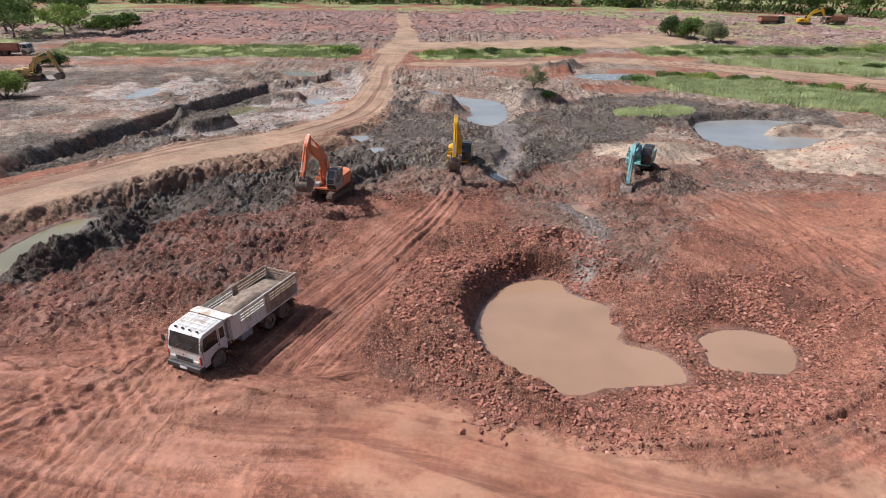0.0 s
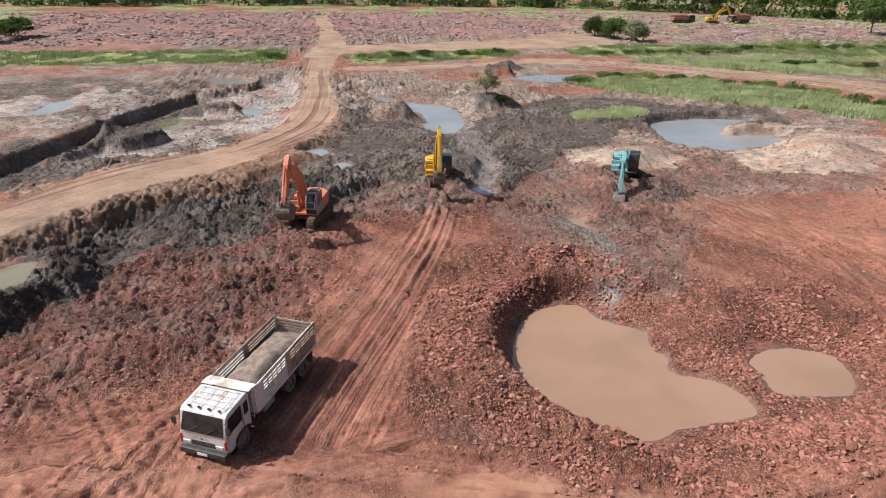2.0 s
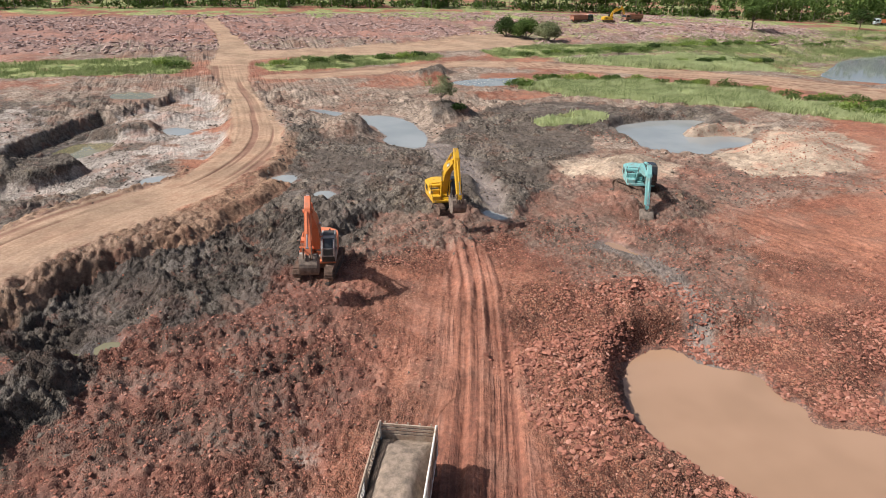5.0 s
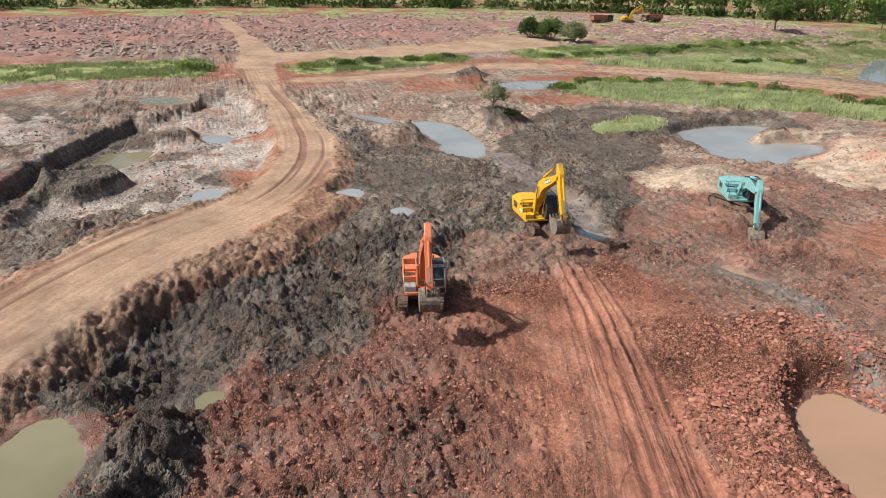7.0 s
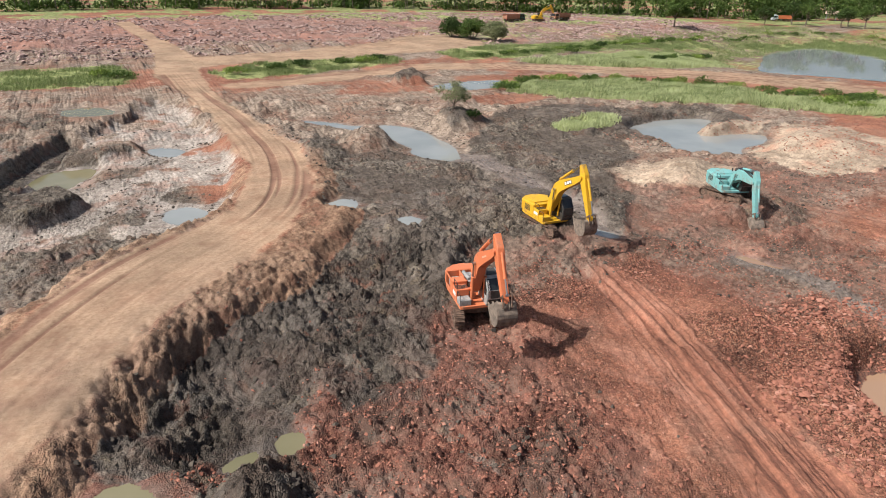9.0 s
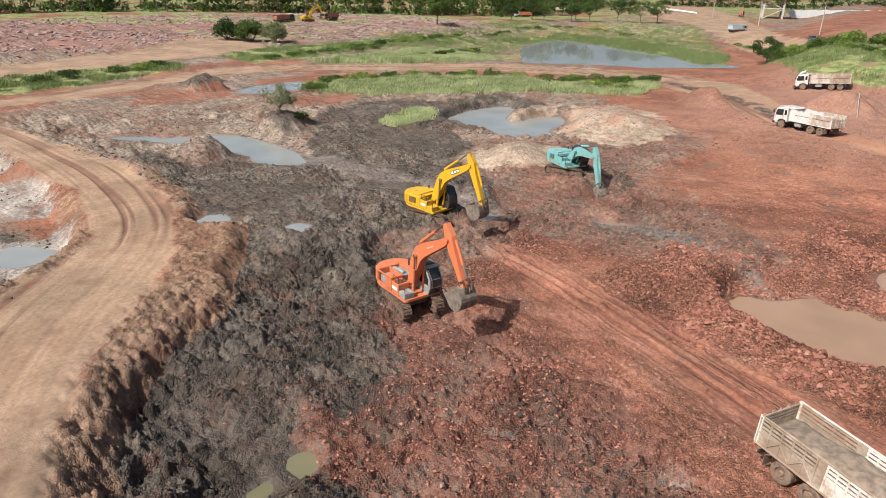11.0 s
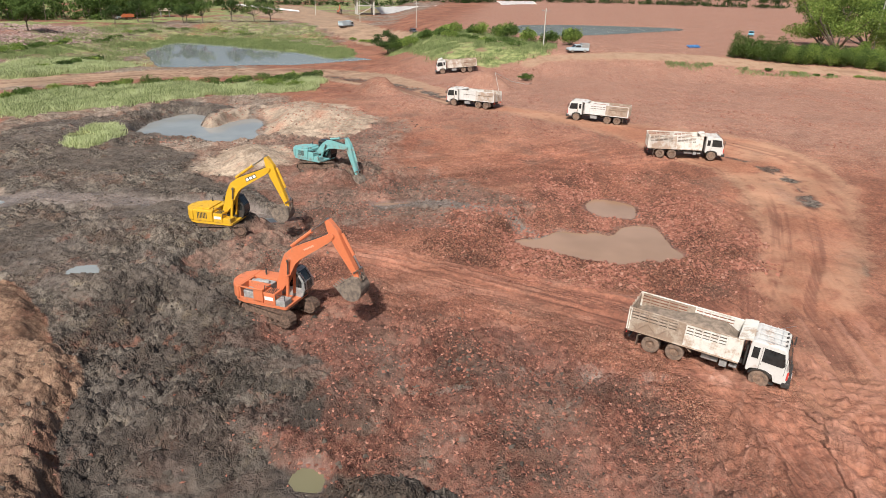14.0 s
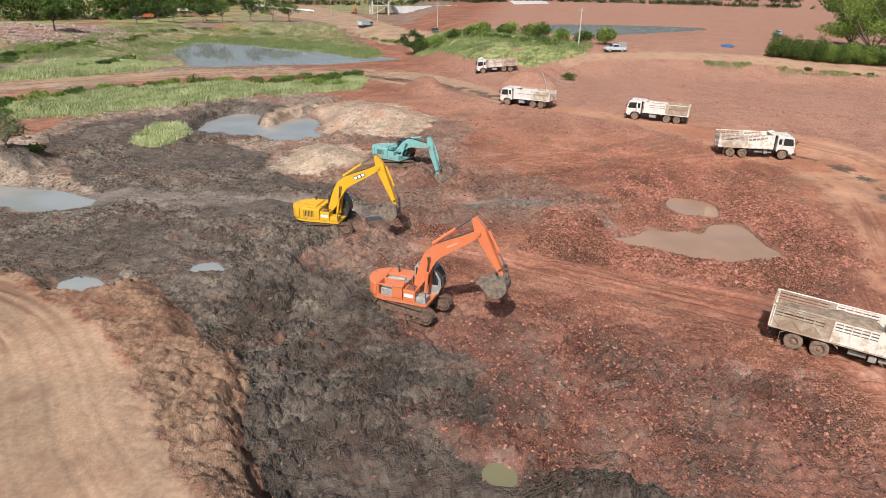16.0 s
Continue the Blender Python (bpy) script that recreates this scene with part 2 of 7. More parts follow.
def plain(name, low, high, scale=4.0, rough=0.8, metal=0.0, relief=0.02, spec=None):
    m = Nodes(name)
    p = m.coords()
    color = m.mix(m.span(m.noise(p, scale, 5, 0.6), 0.3, 0.7), low, high)
    if relief:
        m.bump(m.noise(p, scale * 3.0, 4), 0.5, relief)
    return m.done(color, rough, metal, spec)


def leaf_material(name, low, high):
    m = Nodes(name)
    isle = m.add("ShaderNodeNewGeometry").outputs["Random Per Island"]
    color = m.mix(isle, low, high)
    color = m.mix(m.span(m.noise(m.place(), 0.35, 3), 0.35, 0.7, 0.0, 0.5), color, tuple(0.55 * c for c in low))
    m.done(color, 0.65, spec=0.2)
    thin, both = m.add("ShaderNodeBsdfTranslucent"), m.add("ShaderNodeMixShader")
    both.inputs[0].default_value = 0.35
    m.link(color, thin.inputs[0])
    m.link(m.bsdf.outputs[0], both.inputs[1])
    m.link(thin.outputs[0], both.inputs[2])
    m.link(both.outputs[0], m.tree.nodes["Material Output"].inputs[0])
    return m.mat


EARTH = ground_material()
WATER_BROWN = water_material("brown_water", (0.27, 0.168, 0.105), (0.32, 0.20, 0.128), 0.04)
WATER_GREY = water_material("grey_water", (0.22, 0.235, 0.23), (0.27, 0.282, 0.272), 0.02)
WATER_OCHRE = water_material("olive_water", (0.14, 0.128, 0.07), (0.19, 0.17, 0.10), 0.05)
WATER_LAKE = water_material("lake_water", (0.20, 0.22, 0.222), (0.25, 0.27, 0.27), 0.02)



# ---- the lie of the land ----
def step(a, b, v):
    t = np.clip((v - a) / (b - a), 0.0, 1.0)
    return t * t * (3 - 2 * t)


def lattice(ix, iy, seed):
    h = (ix * 374761393 + iy * 668265263 + seed * 974711) & 0x7FFFFFFF
    h = ((h ^ (h >> 13)) * 1274126177) & 0x7FFFFFFF
    return ((h ^ (h >> 16)) & 0xFFFF) / 65535.0


def grain(x, y, seed):
    """Smooth noise from 0 to 1 with cells of one unit."""
    fx, fy = np.floor(x), np.floor(y)
    ix, iy = fx.astype(np.int64), fy.astype(np.int64)
    u, v = x - fx, y - fy
    u, v = u * u * u * (u * (u * 6 - 15) + 10), v * v * v * (v * (v * 6 - 15) + 10)
    a, b = lattice(ix, iy, seed), lattice(ix + 1, iy, seed)
    c, d = lattice(ix, iy + 1, seed), lattice(ix + 1, iy + 1, seed)
    return a + (b - a) * u + (c - a) * v + (a - b - c + d) * u * v


def fractal(x, y, size, octaves, seed, gain=0.5):
    total, weight, scale = 0.0, 0.0, 1.0
    c, s = math.cos(0.7), math.sin(0.7)
    px, py = x / size, y / size
    for i in range(octaves):
        total = total + scale * grain(px, py, seed + 17 * i)
        weight += scale
        scale *= gain
        px, py = 2.03 * (c * px - s * py) + 5.3, 2.03 * (s * px + c * py) - 3.7
    return total / weight


def clods(x, y, size, seed):
    """Rounded lumps with sharp hollows between them, 0 to 1."""
    wx = x / size + 0.7 * grain(x / size * 0.6, y / size * 0.6, seed + 3)
    wy = y / size + 0.7 * grain(x / size * 0.6 + 9, y / size * 0.6, seed + 5)
    return np.abs(2 * grain(wx, wy, seed) - 1)


def nearby(gauge, x, y, pts, margin=14.0):
    """Works out a distance only round the outline; further off it counts as far."""
    m = (x > min(p[0] for p in pts) - margin) & (x < max(p[0] for p in pts) + margin)
    m &= (y > min(p[1] for p in pts) - margin) & (y < max(p[1] for p in pts) + margin)
    found = gauge(x[m], y[m], pts)
    if not isinstance(found, tuple):
        out = np.full(x.shape, 99.0)
        out[m] = found
        return out
    full = []
    for values in found:
        out = np.full(x.shape, 99.0)
        out[m] = values
        full.append(out)
    return full


def polygon_distance(x, y, pts):
    return nearby(polygon_gap, x, y, pts)


def road_distance(x, y, pts):
    return nearby(road_gap, x, y, pts)


def polygon_gap(x, y, pts):
    """Metres to a polygon's edge, negative inside."""
    best = np.full(x.shape, 1e9)
    inside = np.zeros(x.shape, bool)
    for (ax, ay), (bx, by) in zip(pts, pts[1:] + pts[:1]):
        dx, dy = bx - ax, by - ay
        t = np.clip(((x - ax) * dx + (y - ay) * dy) / (dx * dx + dy * dy), 0, 1)
        best = np.minimum(best, (x - ax - t * dx) ** 2 + (y - ay - t * dy) ** 2)
        cross = (ay > y) != (by > y)
        if by != ay:
            inside ^= cross & (x < ax + (y - ay) * dx / (by - ay))
    best = np.sqrt(best)
    return np.where(inside, -best, best)


def road_gap(x, y, pts):
    """For a road's middle line with half widths: distance past its edge, place across it and place along it."""
    best, edge = np.full(x.shape, 1e9), np.full(x.shape, 1e9)
    across, along, run = np.zeros(x.shape), np.zeros(x.shape), 0.0
    for (ax, ay, aw), (bx, by, bw) in zip(pts, pts[1:]):
        dx, dy = bx - ax, by - ay
        size = math.hypot(dx, dy)
        t = np.clip(((x - ax) * dx + (y - ay) * dy) / (size * size), 0, 1)
        d = np.hypot(x - ax - t * dx, y - ay - t * dy)
        near = d < best
        best = np.where(near, d, best)
        edge = np.where(near, d - aw - (bw - aw) * t, edge)
        across = np.where(near, ((y - ay) * dx - (x - ax) * dy) / size, across)
        along = np.where(near, run + t * size, along)
        run += size
    return edge, across, along


def smooth_line(pts, rounds=2):
    """Rounds the corners of an open line."""
    for _ in range(rounds):
        out = [pts[0]]
        for a, b in zip(pts, pts[1:]):
            out.append(tuple(0.75 * p + 0.25 * q for p, q in zip(a, b)))
            out.append(tuple(0.25 * p + 0.75 * q for p, q in zip(a, b)))
        pts = out + [pts[-1]]
    return pts


def smooth_ring(pts, rounds=1):
    for _ in range(rounds):
        out = []
        for a, b in zip(pts, pts[1:] + pts[:1]):
            out.append(tuple(0.75 * p + 0.25 * q for p, q in zip(a, b)))
            out.append(tuple(0.25 * p + 0.75 * q for p, q in zip(a, b)))
        pts = out
    return pts


POND_A = [(4.3, 44.2), (7.1, 45.3), (8.9, 45), (9.4, 42.8), (11.9, 41.2), (11.1, 38.7), (12.1, 38), (11.5, 36.2), (13.6, 35.6), (14.7, 34.2), (14.9, 31.8), (13, 31.5), (9.6, 31.3), (8.7, 30.6), (6.9, 30.6), (4.7, 31.7), (3.6, 33.3), (2.6, 35), (2.2, 38.3), (2.6, 41.1)]
POND_B = [(17.3, 37.1), (19.7, 38.3), (21.6, 37.6), (22.6, 36.3), (22.2, 34.5), (21.4, 33.1), (19.6, 32.7), (16.6, 33.4), (16.8, 34.8)]
POND_C = [(-4.1, 123), (0.3, 119.9), (2.9, 115.3), (8, 114.3), (10.2, 109.9), (10.2, 99.5), (7.1, 92.4), (2.7, 98), (4.7, 101.8), (3.3, 109.6), (-0.4, 116.3)]
POND_D = [(39.5, 100.1), (49.1, 102), (56, 99.7), (54.1, 95.1), (47.1, 93.8), (45.3, 90.6), (52.4, 90.4), (54.9, 87.6), (51, 84.5), (45.2, 84.2), (42.3, 81.3), (37.3, 84.4), (35.8, 94.2)]
LAKE = [(164.7, 169.1), (199, 179), (199, 160.9), (185.8, 136.1), (178.5, 117.3), (164.5, 105.6), (175.2, 100.7), (155.2, 81.9), (145.9, 83.7), (144.4, 96.9), (145.9, 117.9), (136, 134.5), (126.5, 143.1), (146.4, 156.3)]
LAKE_FAR = [(207.6, 50.3), (224.2, 31.2), (227.8, -1.8), (223.6, -20.1), (192.6, 4.4), (161.5, 33.5), (163.3, 45.0)]
POND_E = [(25.8, 139.2), (35.5, 141), (43.1, 140.5), (43, 136.8), (39.3, 133.1), (30.2, 131.9)]
POND_F = [(-32, 54.8), (-30.6, 53.6), (-30.1, 51.2), (-31, 48.5), (-32.5, 45), (-33.6, 42), (-35.4, 42), (-35.5, 47), (-35, 51), (-33.8, 54)]
POND_G = [(-12.5, 83.6), (-10.3, 84.6), (-10.4, 82), (-11.5, 79.9), (-12.9, 81.4)]
POND_H = [(-26, 90.9), (-25.3, 93.3), (-23, 93.5), (-21.3, 89.6), (-23, 88.5), (-25.3, 89.1)]
MUD = [(-21.6, 74.3), (-13.6, 83.2), (-8.7, 104.2), (-4.5, 111.8), (-0.2, 101.7), (6.4, 93), (22.2, 110.3), (37.8, 115.4), (47.5, 105.3), (34.6, 96.7), (26.3, 84.9), (19.2, 81.9), (15.6, 74.2), (7.6, 65.1), (2.5, 66.7), (-4.2, 70.3), (-7.6, 68.6), (-12.8, 60.1), (-16.3, 56.2), (-21.3, 55)]
MUD2 = [(-30.8, 63.8), (-24.6, 69.1), (-16, 73.7), (-11.7, 75.1), (-3.4, 69.6), (-9.1, 63.4), (-13.8, 61.3), (-16.9, 60.6), (-21.3, 61.1), (-24.2, 56.3), (-25.3, 51), (-33.2, 60)]
MUD3 = [(-29, 70.9), (-22.1, 72.4), (-16.2, 71.2), (-15.1, 64.1), (-21.1, 59.5), (-26.6, 53.8)]
GRASS_A = [(35.9, 127.3), (47.6, 133.9), (63.9, 126), (75.8, 113), (75.9, 104.8), (94.2, 87.8), (76.1, 84.4), (66.4, 100.1), (53.4, 109.8), (40.8, 118.7)]
GRASS_B = [(26.2, 99.9), (32.8, 104), (39.1, 102.7), (35, 98.8), (27.9, 97.1)]
GRASS_C = [(62.6, 158.8), (81.5, 161.4), (115.2, 160.8), (111.1, 143.3), (86.6, 137.2)]
GRASS_D = [(49.1, 180.1), (65.4, 187.4), (93.3, 185.7), (158.5, 191.1), (149.8, 179.1), (103.8, 172.9), (69.5, 167.2), (50.7, 166.4)]
GRASS_E = [(-102, 185), (-60, 183), (-22.5, 183), (-21, 168), (-23, 161), (-60, 162), (-96, 163)]
GRASS_F = [(-8.2, 168.1), (6.4, 179.4), (37, 177.2), (34.6, 168), (10.7, 160.8), (-6.1, 160.2)]
GRASS_G = [(220.8, 99.7), (228, 89.4), (124.2, 36.8), (108.4, 38.9), (99.3, 52.6), (109.1, 66.2), (178.4, 89.7)]
GRASS_H = [(168.7, 184.9), (215.3, 182.2), (223.2, 149.7), (191.6, 104.4), (152.9, 95.4), (165.1, 113.2), (184.4, 154.2), (183.9, 170.9)]
GRASS_I = [(80.3, 155.2), (95.5, 163.1), (109.3, 158.7), (113, 146), (95.1, 135.4), (80.7, 142.9)]
TRENCH = [(-51.8, 73.2), (-46.8, 86), (-44, 97.7), (-42.5, 103.3), (-40.5, 109.8), (-37.9, 116.4), (-35.3, 121.7), (-33.7, 125.4), (-31.5, 124), (-33, 119), (-35, 114), (-37, 108), (-39.5, 101), (-41.2, 95), (-42, 86), (-41.3, 73.4), (-47.3, 66.1)]
BASIN = [(-41, 84), (-41, 95), (-38, 105), (-35.5, 114), (-33, 122), (-26, 138), (-20, 148), (-16.8, 140), (-15.0, 119), (-16.4, 101), (-19, 91), (-22, 86), (-26.5, 84.6), (-33.3, 84.8)]
PALE_A = [(57.9, 87.6), (64.4, 82.8), (59.8, 73.7), (48, 66.7), (38.2, 68.7), (38.2, 76.6), (41.1, 80.7)]
PALE_B = [(20.7, 81.1), (28.3, 81.3), (32.5, 76.2), (30.2, 72.6), (22.6, 71.6), (18, 76.4)]
PALE_C = [(43.5, 91.6), (48, 93.6), (54, 92.4), (58, 90), (53, 88.2), (47, 89.2)]
GREEN_I = [(131, 195.6), (213.8, 212.5), (279.1, 147.3), (191.6, 104.4), (174.5, 172.1), (123.2, 156.9), (97.2, 168.7)]
ROAD_A = [(-52, 40, 4), (-40, 55, 3.6), (-35.8, 63, 3.9), (-32, 69, 3.6), (-27.6, 74, 4.6), (-23.5, 76.8, 3.7), (-18.7, 81.6, 3.2), (-15.2, 88.8, 3.4), (-12.6, 99, 3.2), (-12.2, 108, 3.3), (-12.1, 122.4, 2.4), (-13.4, 144.2, 2.4), (-13.5, 165.2, 4.0)]
ROAD_B = [(-5.3, 152.8, 3.1), (11.1, 154.6, 4.8), (28.4, 158.9, 3.5), (43.1, 161.7, 4), (62.4, 150.6, 5.6), (81.2, 132.8, 5.9), (95.1, 118.5, 7.4), (101.5, 100.1, 6.7), (100.5, 85.5, 7.8), (85.7, 71.5, 6), (61.9, 56.2, 2.3)]
ROAD_C = [(57.6, 50.2, 1.8), (51.6, 39.9, 3), (45.6, 30.1, 3.9), (37.7, 20.4, 8.5), (31.2, 14.8, 7), (12.7, 18.2, 4.3), (-2.4, 24.4, 3.5)]
ROAD_D = [(-14, 164.7, 4.2), (-10.8, 188.9, 4.3), (-12.4, 217.7, 2.3), (-16.1, 265, 2.7)]
ROAD_E = [(-7, 182.1, 5.9), (17.8, 186, 7.1), (41.6, 188.5, 8.9), (60.1, 197.3, 12.8)]
ROAD_F = [(103.4, 43.4, 2.4), (108.2, 37.7, 2), (113.1, 13.6, 3.7), (107.6, -9.1, 2.8), (104.7, -29.9, 2.3)]
ROAD_G = [(222.9, 98.9, 11.1), (270.9, 128.2, 11.5), (348, 178.1, 27.5), (462.4, 237.6, 24.3)]
RUT_A = [(0.6, 61, 1.3), (-1.6, 53, 1.8), (-4.2, 46, 2.4), (-6.8, 39.5, 3.0), (-9.2, 33, 3.2)]
RUT_B = [(-0.5, 59.7, 1.2), (-4.4, 51.6, 2.5), (-6.5, 45, 3), (-9.7, 38.9, 4.2)]
RUT_C = [(-16.1, 21.7, 3.2), (-14.6, 31.4, 2.8), (-12.5, 39, 2.3), (-10, 46.5, 1.8)]
RUT_D = [(28, 57.3, 3.4), (28.6, 48.6, 4.6), (30, 38.5, 6.4), (36.6, 25.6, 5.4)]
RUT_E = [(21.6, 65.9, 5.3), (25.6, 56.9, 5), (30, 47.2, 5.8), (35.8, 40, 7.1)]
TRACK_A = [(-40, 32, 5), (-24, 27, 5), (-12, 25, 5.5), (-2, 24.5, 4.5), (6, 21.5, 4), (14, 19, 4)]
MUD4 = [(-38, 62), (-24, 74), (-8, 66), (-8.5, 56), (-10.5, 46), (-13, 39.5), (-16.5, 37), (-20.5, 38.5), (-26, 33), (-36, 38), (-40, 50)]
POND_I = [(-37.9, 108.7), (-37.1, 112.7), (-35.1, 114.7), (-30.6, 114.4), (-31.6, 110.8), (-33.3, 107), (-35.1, 106.9)]
POND_J = [(-24.5, 117.5), (-23.6, 118.6), (-20.2, 116.5), (-21.8, 113), (-23.9, 114.4)]
POND_K = [(-34.5, 140), (-33.3, 143.5), (-28.5, 143.2), (-26, 137.5), (-29, 136), (-33, 137.5)]
POND_L = [(4.2, 67.9), (5.9, 69.2), (7.0, 67.0), (6.8, 65.7), (5.0, 65.7)]
POND_M = [(-55.8, 111.1), (-55.8, 118.7), (-52.4, 121.8), (-51.2, 114.9), (-52.3, 109.7)]
CHANNEL = [(7.9, 94.7, 1.6), (9.0, 90.2, 1.3), (8.8, 83.9, 1.1), (8.4, 77.8, 1.0), (6.9, 69.5, 0.9), (6.5, 67.1, 0.8)]
CHANNEL2 = [(11.9, 58.0, 1.0), (13.1, 55.0, 1.0), (13.4, 51.6, 0.9), (11.9, 46.8, 0.7), (9.8, 42.8, 0.6)]
BROWN = [(-12, 84), (-8, 62), (6, 61), (12, 44), (18, 46), (26, 60), (46, 62), (58, 80), (72, 92), (48, 122), (30, 132), (-6, 140), (-9, 112)]
SWING_A = [(-44, 31, 2.5), (-28, 30.5, 2.8), (-19, 32, 2.4), (-14, 34.5, 1.8)]
SWING_B = [(-30, 20, 2.2), (-22, 25, 2.2), (-18.5, 30, 2.0), (-17, 34, 1.4)]
SWING_C = [(-26, 36, 2.0), (-13, 30, 2.4), (0, 26.5, 2.4), (10, 24.5, 2.2), (22, 27, 2.2), (29, 36, 2.2), (30, 46, 2.4)]
SWING_D = [(-8, 20, 1.8), (4, 19.5, 2.0), (18, 22.5, 2.0), (27, 30, 2.0)]
ARC_A = [(-21, 35, 0.5), (-17.5, 29, 0.6), (-13.5, 24.5, 0.6), (-7, 21.2, 0.5)]
ARC_B = [(-24, 33, 0.5), (-20, 27, 0.6), (-15.5, 22.6, 0.6), (-9, 19.5, 0.5)]
ARC_C = [(-36, 26, 2.2), (-24, 25.6, 2.4), (-14, 27.5, 2.0), (-6, 30.5, 1.4)]
SPILL = [(36, 16, 1.2), (26, 17, 1.4), (18, 18.2, 1.2), (9.5, 18.9, 1.3), (2, 18.5, 1.0)]


def oval(x, y, a, b, turn):
    """An uneven ring round a small puddle."""
    c, s = math.cos(radians(turn)), math.sin(radians(turn))
    ring = [(math.cos(0.785 * i) * a * (0.75 + 0.5 * ((i * 5) % 8) / 8), math.sin(0.785 * i) * b * (0.75 + 0.5 * ((i * 3) % 8) / 8)) for i in range(8)]
    return [(x + u * c - v * s, y + u * s + v * c) for u, v in ring]


SPILL_B = [(34, 20, 0.6), (30, 15.4, 0.9), (24, 15.2, 0.8), (15.5, 16.4, 0.6)]
SPILL_D = [(-19, 52, 0.5), (-16.5, 46, 0.7), (-14.8, 41.4, 0.8), (-14.9, 36, 0.8), (-14.4, 31, 0.6)]
SPILL_C = [(97, 88, 1.2), (84, 71, 1.4), (70, 61, 1.2), (59, 53, 0.8)]

# water: outline, level, width of the bank, depth
PONDS = [
    ("pond_1", POND_A, -1.6, 1.5, 0.9), ("pond_2", POND_B, -1.6, 1.4, 0.7), ("pond_3", POND_C, -0.6, 3.0, 0.5), ("pond_4", POND_D, -1.2, 1.1, 0.8),
    ("lake_1", LAKE, -4.0, 12.0, 1.0), ("lake_2", LAKE_FAR, 5.6, 12.0, 1.0), ("pond_5", POND_E, -0.6, 3.0, 0.5),
    ("pond_6", POND_F, -0.25, 1.2, 0.5), ("puddle_1", POND_G, 0.5, 1.6, 0.3), ("pond_7", POND_H, -0.8, 2.5, 0.4), ("pond_8", POND_I, -1.2, 1.5, 0.4),
    ("pond_9", POND_J, -0.9, 2.0, 0.3), ("pond_10", POND_K, -0.8, 2.0, 0.3), ("puddle_2", POND_L, 0.1, 1.5, 0.3), ("puddle_3", POND_M, -0.1, 1.2, 0.2),
    ("puddle_4", oval(-26.9, 54.5, 1.1, 0.5, 10), -0.15, 1.0, 0.2), ("puddle_5", oval(-24.7, 54.2, 0.8, 0.6, 70), 0.0, 0.8, 0.2), ("puddle_6", oval(-8.1, 75.2, 1.2, 0.8, 40), 0.75, 0.9, 0.2),
    ("puddle_8", oval(13.4, 57.0, 1.0, 2.2, 20), -0.35, 0.9, 0.2),
]
# raised earth: x, y, half length, half width, turn, height, roughness
MOUNDS = [
    (-27.4, 49.6, 3.2, 2.1, 72, 1.65, 0.5), (-30.2, 56.6, 2.4, 1.6, 20, 0.9, 0.5), (-29.6, 45.0, 3.8, 1.7, 66, 1.5, 0.5), (-1.0, 65.5, 7.0, 3.0, 10, 0.45, 0.5),
    (21.0, 67.0, 5.5, 4.5, 0, 0.7, 0.4), (13.0, 71.5, 5.0, 2.5, 20, 0.5, 0.4), (50.0, 76.0, 9.0, 6.0, 60, 1.6, 0.3), (25.0, 76.0, 8.0, 3.5, 30, 1.3, 0.4),
    (6.5, 104.0, 4.5, 3.0, 60, 1.5, 0.3), (-0.6, 102.6, 4.6, 3.4, 35, 2.2, 0.3), (15.0, 108.5, 5.0, 4.0, 0, 1.4, 0.3), (74.0, 71.0, 6.0, 4.5, 40, 2.5, 0.4),
    (77.0, 52.0, 6.0, 3.5, 60, 2.8, 0.3), (28.0, 150.0, 4.0, 2.5, 0, 1.6, 0.6), (3.5, 52.0, 2.5, 3.0, 0, 0.5, 0.5), (9.0, 51.0, 3.5, 2.0, 20, 0.5, 0.6),
    (22.6, 63.2, 3.2, 2.2, 15, 1.1, 0.6), (18.2, 64.2, 2.6, 1.8, -20, 0.8, 0.6), (37.0, 152.0, 2.6, 1.8, 0, 0.9, 0.6), (-26.0, 124.0, 6.0, 3.5, 10, 1.0, 0.4), (40.0, 92.0, 3.0, 1.6, 30, 0.4, 0.3), (48.5, 90.0, 4.0, 1.5, 30, 0.75, 0.3),
    (20.0, 50.0, 3.0, 2.5, 0, 0.35, 0.6), (-7.5, 102.0, 4.0, 6.0, 0, 0.9, 0.4), (-4.0, 131.0, 8.0, 4.0, 10, 0.9, 0.4), (24.0, 121.0, 7.0, 3.0, 10, 0.8, 0.4),
]
# steep-sided blocks of undug ground: outline, height
BLOCKS = [
    ([(-40.6, 98.4), (-38.4, 100.6), (-36.0, 102.6), (-33.9, 102.6), (-32.6, 99.0), (-34.5, 96.4), (-37.0, 94.6), (-40.2, 95.0)], 1.9), ([(-34.4, 115.3), (-33.0, 118.8), (-28.9, 119.4), (-25.4, 118.6), (-24.1, 113.6), (-26.5, 115.2), (-29.6, 114.2)], 1.2), ([(21.0, 141.5), (26.8, 140.0), (27.5, 143.0), (22.0, 144.5)], 2.0),
    ([(12.0, 104.5), (15.8, 105.5), (19.5, 109.0), (16.0, 112.0), (12.5, 110.0)], 0.7),
]
HOLLOWS = [(-27.5, 58.5, 5.0, 7.0, -35, -1.0), (-15.0, 66.0, 5.0, 4.0, 0, -0.35), (-33.0, 60.0, 3.0, 2.5, 0, -0.6), (7.0, 84.0, 4.0, 9.0, -25, -0.6), (11.0, 63.0, 2.0, 9.0, 25, -0.35)]
